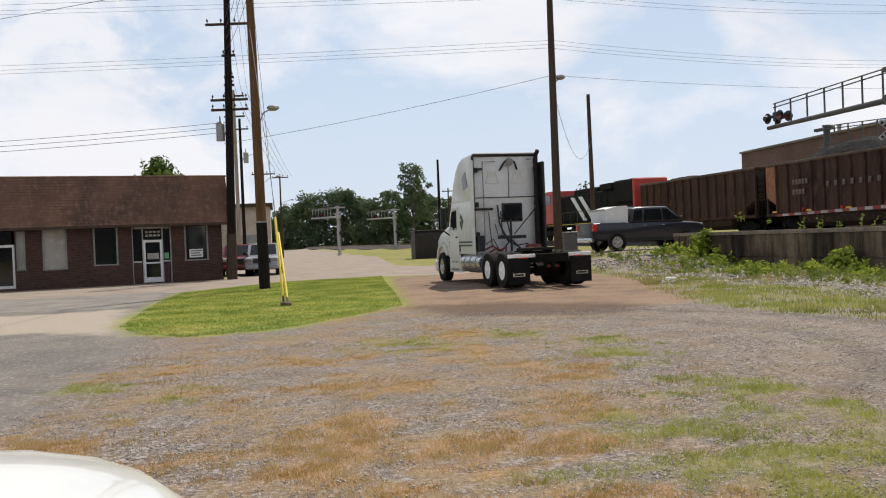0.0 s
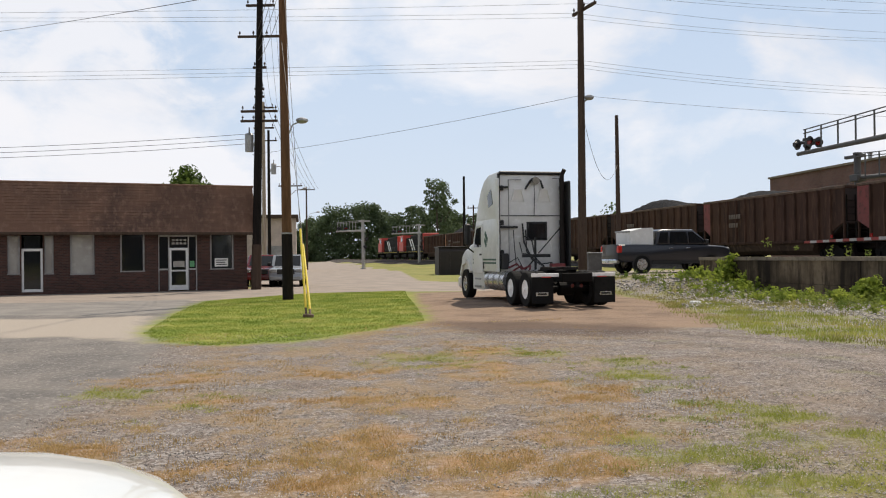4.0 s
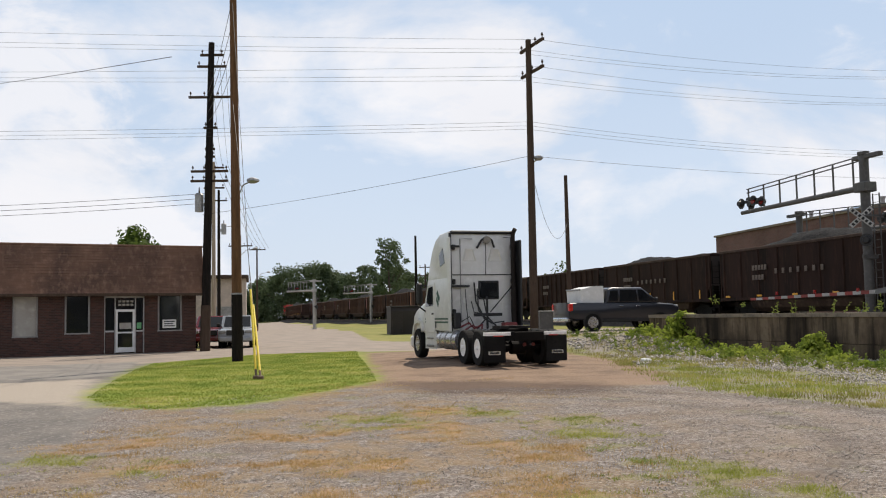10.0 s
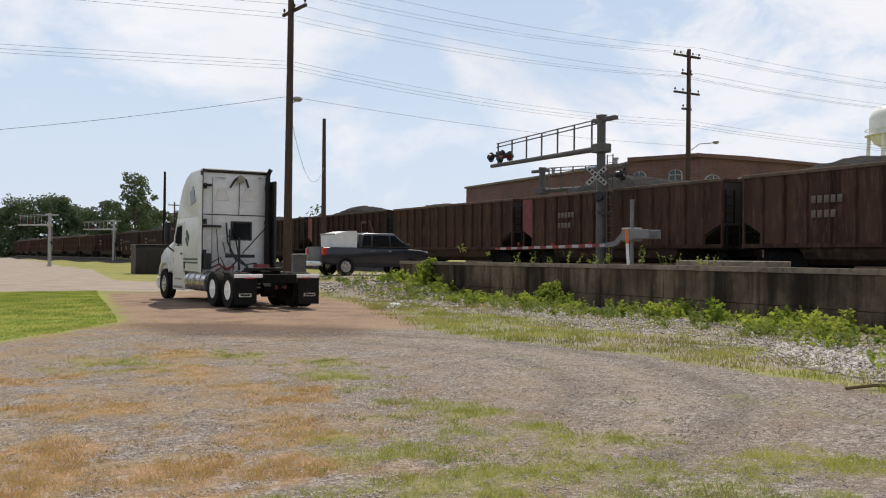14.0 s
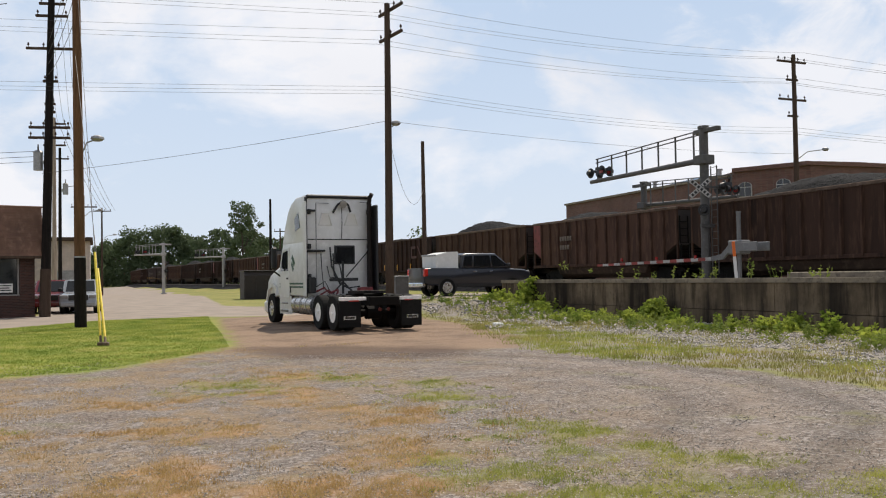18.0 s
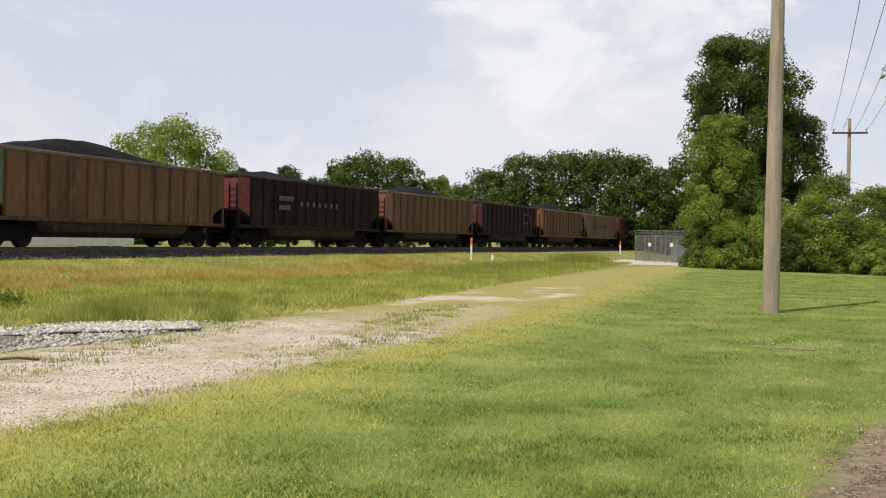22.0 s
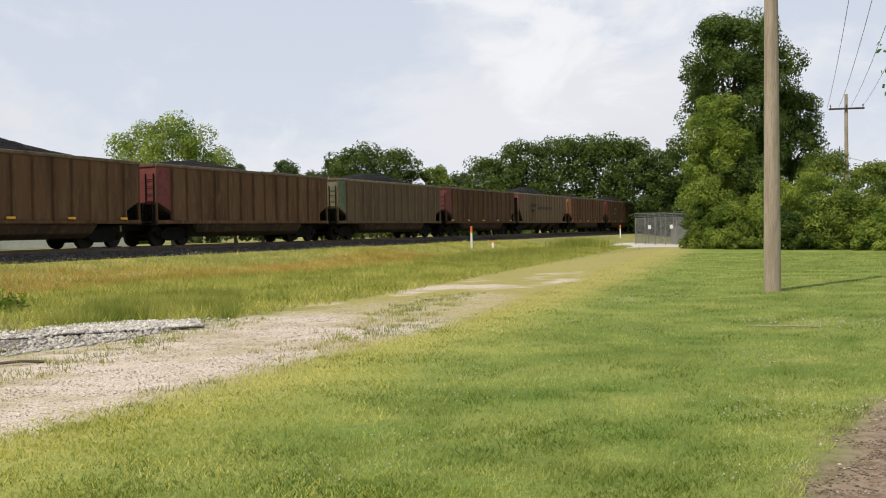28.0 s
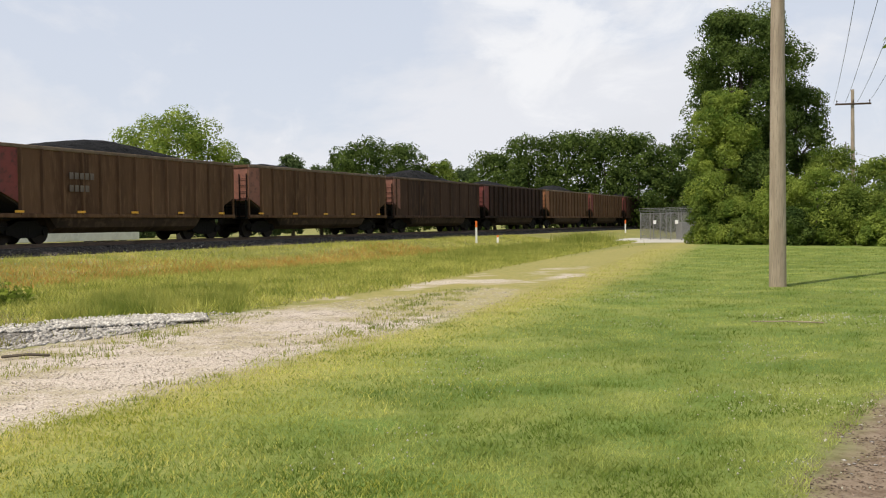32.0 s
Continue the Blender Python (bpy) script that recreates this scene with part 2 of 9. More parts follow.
M = dict(
    concrete=mat("concrete", (0.195, 0.148, 0.100), (0.070, 0.053, 0.038), (0.030, 0.024, 0.019), spec=0.1, rough=0.9, s1=0.8, s2=2.4, bump=0.4, bscale=30, stretch=(1, 1, 0.28)),
    coping=mat("coping", (0.25, 0.205, 0.15), (0.15, 0.125, 0.095), (0.09, 0.075, 0.06), rough=0.9, s1=0.9, s2=5, bump=0.3),
    asphalt=mat("asphalt", (0.30, 0.285, 0.265), (0.22, 0.21, 0.195), (0.38, 0.36, 0.33), rough=0.92, s1=0.18, s2=14, bump=0.3, bscale=90),
    # galvanised steel darkened: the near mast's shaded side put into the colour
    mast=mat("shaded_mast_steel", (0.085, 0.081, 0.076), (0.06, 0.057, 0.053), (0.115, 0.11, 0.104), rough=0.6, metal=0.1, s2=7, bump=0.05),
    # mast steel lightened: distance haze put into the colour of the far signals
    mast_hazed=mat("hazed_mast_steel", (0.36, 0.355, 0.34), (0.26, 0.255, 0.245), (0.44, 0.43, 0.42), rough=0.6, s2=7, bump=0.05),
    dock=mat("dock", (0.19, 0.17, 0.14), (0.10, 0.09, 0.075), rough=0.95, s1=0.6, s2=8, bump=0.5, bscale=30),
    ballast_stone=mat("ballast_stone", (0.115, 0.10, 0.09), (0.07, 0.062, 0.056), (0.19, 0.168, 0.15), rough=0.95, s1=3, s2=12, bump=0.3, spread=0.55, spec=0.1),
    ballast=mat("ballast", (0.085, 0.073, 0.064), (0.045, 0.040, 0.036), (0.17, 0.148, 0.13), spec=0.1, rough=0.95, s1=1.2, s2=11, bump=1.0, bscale=14, dist=0.08),
    rail=mat("rail_steel", (0.16, 0.11, 0.08), (0.10, 0.07, 0.05), rough=0.6, metal=0.6),
    tie=mat("creosote_wood", (0.0045, 0.004, 0.0038), (0.008, 0.007, 0.006), (0.003, 0.003, 0.003), spec=0.08, rough=0.9, s2=12, bump=0.4, stretch=(1, 1, 4), rand=0.3),
    tie_grey=mat("weathered_tie", (0.10, 0.085, 0.07), (0.06, 0.05, 0.042), rough=0.92, s2=12, bump=0.4, rand=0.3),
    coal=mat("coal", (0.016, 0.016, 0.017), (0.010, 0.010, 0.011), (0.03, 0.03, 0.032), rough=0.9, spec=0.12, s1=2, s2=12, bump=1.0, bscale=7, dist=0.15),
    black_steel=mat("black_steel", (0.006, 0.0055, 0.005), (0.011, 0.009, 0.008), spec=0.12, rough=0.75, s2=5, bump=0.15),
    wheel_steel=mat("wheel_steel", (0.022, 0.017, 0.015), (0.014, 0.011, 0.010), rough=0.75, metal=0.1, spec=0.2),
    galv=mat("galvanised_steel", (0.30, 0.30, 0.295), (0.22, 0.22, 0.215), (0.38, 0.38, 0.37), rough=0.45, metal=0.55, s2=7, bump=0.05),
    white_paint=mat("white_paint", (0.74, 0.74, 0.72), (0.62, 0.62, 0.60), (0.80, 0.80, 0.79), rough=0.45, s2=4, bump=0.03),
    black_paint=mat("black_paint", (0.010, 0.010, 0.0105), (0.016, 0.0155, 0.015), rough=0.5, bump=0.03),
    rubber=mat("rubber", (0.008, 0.008, 0.008), (0.016, 0.0155, 0.014), spec=0.2, rough=0.88, s2=10, bump=0.2),
    gate_grey=mat("gate_grey", (0.17, 0.17, 0.168), (0.12, 0.12, 0.118), (0.21, 0.21, 0.205), rough=0.6, s2=6, bump=0.05),
    dull_white=mat("dull_white_paint", (0.40, 0.39, 0.37), (0.30, 0.29, 0.275), (0.46, 0.45, 0.43), rough=0.6, s2=5, bump=0.04),
    dull_red=mat("dull_red_paint", (0.26, 0.035, 0.026), (0.18, 0.03, 0.024), rough=0.6, bump=0.04),
    red_paint=mat("red_paint", (0.50, 0.045, 0.03), (0.36, 0.04, 0.03), rough=0.5, bump=0.05),
    yellow=mat("yellow_plastic", (0.75, 0.58, 0.03), (0.62, 0.46, 0.03), rough=0.5, bump=0.03),
    orange=mat("orange_plastic", (0.75, 0.16, 0.02), (0.6, 0.13, 0.03), rough=0.5, bump=0.03),
    brick=None,
    pole_black=wood_pole_mat("tarred_pole", (0.014, 0.012, 0.011), (0.024, 0.019, 0.016)),
    pole_brown=wood_pole_mat("brown_pole", (0.165, 0.090, 0.047), (0.10, 0.054, 0.029)),
    pole_grey=wood_pole_mat("grey_pole", (0.40, 0.33, 0.255), (0.28, 0.225, 0.17)),
    pole_dark=wood_pole_mat("dark_pole", (0.085, 0.06, 0.045), (0.06, 0.042, 0.032)),
    wire=mat("wire", (0.03, 0.03, 0.032), rough=0.6, bump=0),
    bark=mat("bark", (0.10, 0.08, 0.06), (0.06, 0.05, 0.04), rough=0.95, s2=8, bump=0.7, bscale=10, stretch=(1, 1, 0.3)),
    leaf_dark=leaf_mat("leaves_dark", (0.036, 0.066, 0.014), (0.135, 0.19, 0.042), 0.38),
    leaf_mid=leaf_mat("leaves_mid", (0.065, 0.110, 0.017), (0.24, 0.30, 0.055), 0.42),
    # distance haze mixed into the leaf colour of the far wood
    leaf_haze=leaf_mat("leaves_hazy", (0.075, 0.105, 0.055), (0.125, 0.165, 0.085), 0.4),
    leaf_light=leaf_mat("leaves_light", (0.115, 0.185, 0.030), (0.36, 0.43, 0.085), 0.48),
    leaf_far=leaf_mat("leaves_far", (0.06, 0.095, 0.035), (0.125, 0.17, 0.065), 0.4),
    weed=leaf_mat("weed_leaves", (0.155, 0.225, 0.032), (0.40, 0.45, 0.08), 0.5),
    weed_dark=leaf_mat("weed_leaves_dark", (0.11, 0.16, 0.032), (0.28, 0.32, 0.075), 0.42),
    weed_dry=leaf_mat("dry_weed", (0.16, 0.11, 0.05), (0.27, 0.21, 0.10), 0.35),
    blade=leaf_mat("grass_blades", (0.155, 0.225, 0.038), (0.53, 0.56, 0.170), 0.46, 0.9),
    blade_green=leaf_mat("green_blades", (0.20, 0.25, 0.045), (0.47, 0.46, 0.12), 0.46),
    blade_island=leaf_mat("island_blades", (0.15, 0.215, 0.032), (0.37, 0.40, 0.09), 0.44),
    blade_edge=leaf_mat("edge_blades", (0.19, 0.185, 0.055), (0.43, 0.37, 0.14), 0.42),
    blade_rust=leaf_mat("seeding_blades", (0.48, 0.27, 0.075), (0.60, 0.40, 0.12), 0.4),
    blade_meadow=leaf_mat("meadow_blades", (0.38, 0.40, 0.075), (0.70, 0.65, 0.20), 0.48),
    blade_dry=leaf_mat("dry_blades", (0.42, 0.275, 0.105), (0.55, 0.43, 0.20), 0.35),
    flower_orange=leaf_mat("orange_flowers", (0.60, 0.26, 0.03), (0.70, 0.40, 0.06), 0.3),
    flower=leaf_mat("white_flowers", (0.50, 0.49, 0.40), (0.66, 0.65, 0.55), 0.3),
    stone=mat("limestone_chips", (0.40, 0.37, 0.335), (0.24, 0.218, 0.195), (0.54, 0.505, 0.465), rough=0.9, s1=3, s2=20, bump=0.3, spread=0.4),
    stone_white=mat("white_chips", (0.47, 0.44, 0.40), (0.28, 0.26, 0.23), (0.60, 0.57, 0.53), rough=0.9, s1=3, s2=20, bump=0.2, spread=0.4),
    stone_grey=mat("grey_chips", (0.36, 0.33, 0.305), (0.23, 0.21, 0.195), (0.50, 0.47, 0.44), rough=0.9, s1=3, s2=20, bump=0.3, spread=0.45),
    chip_brown=mat("wood_chip", (0.20, 0.145, 0.105), (0.12, 0.085, 0.062), (0.32, 0.25, 0.19), rough=0.95, s1=3, s2=20, bump=0.3, spread=0.5),
    stone_pale=mat("pale_chips", (0.50, 0.43, 0.36), (0.34, 0.29, 0.24), (0.62, 0.55, 0.47), rough=0.9, s1=3, s2=20, bump=0.2, spread=0.35),
    glass=glass_mat("dark_glass", (0.012, 0.014, 0.016)),
    lens_red=mat("red_lens", (0.30, 0.015, 0.012), rough=0.25, bump=0),
    lens_bright=mat("bright_red_lens", (0.62, 0.03, 0.02), rough=0.2, bump=0),
    lens_dark=mat("dull_red_lens", (0.08, 0.008, 0.007), rough=0.3, bump=0),
    chrome=mat("chrome", (0.62, 0.62, 0.63), rough=0.18, metal=1.0, bump=0),
)


def stained_wall(name, base, pale, dark, much):
    """Old concrete with broad blotches and dark runs of water down its face."""
    m = mat(name, base, pale, tuple(v * 0.7 for v in base), spec=0.1, rough=0.9, s1=0.9, s2=6.0, bump=0.45, bscale=22, dist=0.03)
    nt = m.node_tree
    N, K = nt.nodes.new, nt.links.new
    b = nt.nodes["Principled BSDF"]
    under = b.inputs["Base Color"].links[0].from_socket
    co = N("ShaderNodeTexCoord")
    last = under
    for scale, run, lo, hi, part_ in ((1.0, 0.10, 0.44, 0.62, much), (3.4, 0.13, 0.50, 0.64, much * 0.8), (0.35, 0.9, 0.46, 0.62, much * 0.7)):
        mp, n, r, x = N("ShaderNodeMapping"), N("ShaderNodeTexNoise"), N("ShaderNodeMapRange"), N("ShaderNodeMix")
        mp.inputs["Scale"].default_value = (1, 1, run)
        n.inputs["Scale"].default_value, n.inputs["Detail"].default_value, n.inputs["Roughness"].default_value = scale, 6, 0.62
        r.inputs["From Min"].default_value, r.inputs["From Max"].default_value, r.inputs["To Max"].default_value = lo, hi, part_
        x.data_type = "RGBA"; x.inputs["B"].default_value = rgb(dark)
        K(co.outputs["Object"], mp.inputs["Vector"]); K(mp.outputs[0], n.inputs["Vector"]); K(n.outputs["Fac"], r.inputs["Value"])
        K(r.outputs[0], x.inputs["Factor"]); K(last, x.inputs["A"])
        last = x.outputs["Result"]
    K(last, b.inputs["Base Color"])
    return m


M["wall_old"] = stained_wall("old_wall", (0.215, 0.162, 0.110), (0.115, 0.087, 0.060), (0.020, 0.016, 0.013), 0.88)
M["wall_black"] = stained_wall("blackened_wall", (0.042, 0.032, 0.024), (0.016, 0.0125, 0.010), (0.005, 0.0043, 0.004), 0.95)


# ---- mesh helpers ----
class Geo:
    """Collects vertices and faces of one part."""

    def __init__(self):
        self.v, self.f = [], []

    def add(self, verts, faces):
        k = len(self.v)
        self.v.extend([tuple(p) for p in verts])
        self.f.extend([tuple(i + k for i in q) for q in faces])
        return self

    def box(self, x0, y0, z0, x1, y1, z1, c=0.0, m=None):
        """A box with chamfered edges of width c."""
        if c <= 0:
            vs = [(x, y, z) for x in (x0, x1) for y in (y0, y1) for z in (z0, z1)]
            fs = [(0, 1, 3, 2), (4, 6, 7, 5), (0, 4, 5, 1), (2, 3, 7, 6), (0, 2, 6, 4), (1, 5, 7, 3)]
        else:
            c = min(c, abs(x1 - x0) * 0.45, abs(y1 - y0) * 0.45, abs(z1 - z0) * 0.45)
            lo, hi = (min(x0, x1), min(y0, y1), min(z0, z1)), (max(x0, x1), max(y0, y1), max(z0, z1))
            vs, idx = [], {}
            for sx in (0, 1):
                for sy in (0, 1):
                    for sz in (0, 1):
                        s = (sx, sy, sz)
                        for ax in range(3):
                            p = []
                            for k in range(3):
                                e = hi[k] if s[k] else lo[k]
                                p.append(e if k == ax else e + (-c if s[k] else c))
                            idx[s, ax] = len(vs)
                            vs.append(p)
            fs = []
            for ax in range(3):
                u, w = [k for k in range(3) if k != ax]
                for side in (0, 1):
                    q = []
                    for a_, b_ in ((0, 0), (1, 0), (1, 1), (0, 1)):
                        s = [0, 0, 0]
                        s[ax], s[u], s[w] = side, a_, b_
                        q.append(idx[tuple(s), ax])
                    fs.append(q)
                for a_ in (0, 1):
                    for b_ in (0, 1):
                        s, t_ = [0, 0, 0], [0, 0, 0]
                        s[u], s[w], s[ax] = a_, b_, 0
                        t_[u], t_[w], t_[ax] = a_, b_, 1
                        fs.append((idx[tuple(s), u], idx[tuple(t_), u], idx[tuple(t_), w], idx[tuple(s), w]))
            for sx in (0, 1):
                for sy in (0, 1):
                    for sz in (0, 1):
                        fs.append([idx[(sx, sy, sz), k] for k in range(3)])
        if m is not None:
            vs = [m @ Vector(p) for p in vs]
        return self.add(vs, fs)

    def cyl(self, p0, p1, r0, r1=None, n=12, cap=True):
        r1 = r0 if r1 is None else r1
        p0, p1 = Vector(p0), Vector(p1)
        q = (p1 - p0).to_track_quat("Z", "Y")
        vs = []
        for p, r in ((p0, r0), (p1, r1)):
            for k in range(n):
                t = 2 * math.pi * k / n
                vs.append(p + q @ Vector((r * math.cos(t), r * math.sin(t), 0)))
        fs = [(k, (k + 1) % n, n + (k + 1) % n, n + k) for k in range(n)]
        if cap:
            fs += [tuple(range(n))[::-1], tuple(range(n, 2 * n))]
        return self.add(vs, fs)

    def tube(self, pts, r, n=6):
        pts = [Vector(p) for p in pts]
        vs, fs = [], []
        for i, p in enumerate(pts):
            d = (pts[min(i + 1, len(pts) - 1)] - pts[max(i - 1, 0)])
            q = d.to_track_quat("Z", "Y")
            for k in range(n):
                t = 2 * math.pi * k / n
                vs.append(p + q @ Vector((r * math.cos(t), r * math.sin(t), 0)))
        for i in range(len(pts) - 1):
            for k in range(n):
                fs.append((i * n + k, i * n + (k + 1) % n, (i + 1) * n + (k + 1) % n, (i + 1) * n + k))
        fs += [tuple(range(n))[::-1], tuple(range((len(pts) - 1) * n, len(pts) * n))]
        return self.add(vs, fs)

    def prism(self, outline, axis, a, b):
        """A 2D outline pushed along an axis: x takes (y, z), y takes (x, z), z takes (x, y)."""
        put = {"x": lambda u, w, t: (t, u, w), "y": lambda u, w, t: (u, t, w), "z": lambda u, w, t: (u, w, t)}[axis]
        n = len(outline)
        vs = [put(u, w, a) for u, w in outline] + [put(u, w, b) for u, w in outline]
        fs = [(k, (k + 1) % n, n + (k + 1) % n, n + k) for k in range(n)] + [tuple(range(n))[::-1], tuple(range(n, 2 * n))]
        return self.add(vs, fs)

    def loft(self, rings, cap=True, closed=True):
        n = len(rings[0])
        vs = [p for r in rings for p in r]
        fs = []
        for i in range(len(rings) - 1):
            for k in range(n if closed else n - 1):
                fs.append((i * n + k, i * n + (k + 1) % n, (i + 1) * n + (k + 1) % n, (i + 1) * n + k))
        if cap:
            fs += [tuple(range(n))[::-1], tuple(range((len(rings) - 1) * n, len(rings) * n))]
        return self.add(vs, fs)

    def ring(self, c, axis, r_out, r_in, w, n=24):
        """A wheel-like ring of width w round the axis x."""
        prof = [(r_in, -w / 2), (r_out * 0.96, -w / 2), (r_out, -w * 0.36), (r_out, w * 0.36), (r_out * 0.96, w / 2), (r_in, w / 2)]
        rings = []
        for k in range(n):
            t = 2 * math.pi * k / n
            rings.append([(c[0] + h, c[1] + r * math.cos(t), c[2] + r * math.sin(t)) for r, h in prof])
        rings.append(rings[0])
        return self.loft(rings, cap=False)


def mesh_of(name, g, material, smooth=False):
    me = bpy.data.meshes.new(name)
    me.from_pydata([tuple(p) for p in g.v], [], [list(q) for q in g.f])
    bm = bmesh.new()
    bm.from_mesh(me)
    bmesh.ops.recalc_face_normals(bm, faces=bm.faces)
    bm.to_mesh(me)
    bm.free()
    if smooth:
        me.shade_smooth()
        me.set_sharp_from_angle(angle=radians(38))
    me.materials.append(material)
    return me


def raw_mesh(name, verts, faces, material):
    """Many loose quads or triangles at once, from arrays."""
    me = bpy.data.meshes.new(name)
    verts, faces = np.asarray(verts, np.float32).reshape(-1, 3), np.asarray(faces, np.int32)
    n = faces.shape[1]
    me.vertices.add(len(verts)); me.loops.add(faces.size); me.polygons.add(len(faces))
    me.vertices.foreach_set("co", verts.ravel())
    me.loops.foreach_set("vertex_index", faces.ravel())
    me.polygons.foreach_set("loop_start", np.arange(0, faces.size, n, dtype=np.int32))
    me.update(calc_edges=True)
    me.validate()
    me.materials.append(material)
    return me


def part(name, g, material, parent, label="", smooth=False):
    data = g if isinstance(g, bpy.types.Mesh) else mesh_of(name, g, material, smooth)
    ob = new(name, data)
    ob.parent = parent
    if label:
        ob["label"] = label
    return ob


def thing(name, m, label, category, group="", kind=""):
    ob = new(name)
    ob.empty_display_size = 0.3
    ob.matrix_basis = m
    return tagged(ob, label, category, group, kind)


def solid(name, g, material, label, category="", group="", kind="", m=None, smooth=False):
    data = g if isinstance(g, bpy.types.Mesh) else mesh_of(name, g, material, smooth)
    ob = new(name, data)
    if m is not None:
        ob.matrix_basis = m
    return tagged(ob, label, category, group, kind)


def sstep(x, a_, b_):
    t = np.clip((np.asarray(x, float) - a_) / (b_ - a_), 0, 1)
    return t * t * (3 - 2 * t)


# ---- the plan: line of the track and lie of the land ----
RAIL = 1.05


def _track_table():
    y = np.linspace(-420, 1000, 7101)
    slope = np.interp(y, [-110, -45, 5, 55, 215, 300], [0.1119, 0.1312, -0.1182, -0.2247, -0.2781, -0.165])
    x = np.concatenate([[0], np.cumsum((slope[1:] + slope[:-1]) / 2 * np.diff(y))])
    x += 25.12 - np.interp(0, y, x)
    n = np.hypot(1, slope)
    cx, cy = x + 1.55 / n, y - 1.55 * slope / n  # from the near side of the cars to the middle of the track
    s = np.concatenate([[0], np.cumsum(np.hypot(np.diff(x), np.diff(y)))])
    return y, slope, cx, cy, s - np.interp(0, y, s)


TY, TSL, TCX, TCY, TS = _track_table()


def track_at(s):
    """Middle of the track at arc length s: x, y and heading in degrees (0 is along y)."""
    return float(np.interp(s, TS, TCX)), float(np.interp(s, TS, TCY)), math.degrees(math.atan(-float(np.interp(s, TS, TSL))))


def track_x(y):
    return np.interp(y, TCY, TCX)


def land(x, y):
    """Height of the ground."""
    x, y = np.asarray(x, float), np.asarray(y, float)
    d = np.abs(x - track_x(y)) / np.hypot(1, np.interp(y, TCY, TSL))
    h = 0.62 * (1 - sstep(d, 3.0, 8.5)) * (1 - 0.3 * sstep(y, 90, 160))
    up = 0.7 * sstep(x, 0.5, 8.5) * sstep(y, 34, 40) * (1 - sstep(y, 52, 58)) * (1 - sstep(d, 10, 14) * (x > track_x(y)))
    bump = 0.13 * np.exp(-(((x - 2.5) / 4.5) ** 2 + ((y - 31) / 6.0) ** 2))
    return np.maximum(h, up) + bump


def zl(x, y):
    return float(land(x, y))


# ---- ground ----
def poly_sd(px, py, poly):
    """Signed distance to a closed outline, positive inside."""
    d = np.full(px.shape, 1e9)
    inside = np.zeros(px.shape, bool)
    n = len(poly)
    for i in range(n):
        (x0, y0), (x1, y1) = poly[i], poly[(i + 1) % n]
        ex, ey = x1 - x0, y1 - y0
        t = np.clip(((px - x0) * ex + (py - y0) * ey) / (ex * ex + ey * ey), 0, 1)
        d = np.minimum(d, np.hypot(px - x0 - t * ex, py - y0 - t * ey))
        if y0 != y1:
            c = ((y0 > py) != (y1 > py)) & (px < ex * (py - y0) / ey + x0)
            inside ^= c
    return np.where(inside, d, -d)


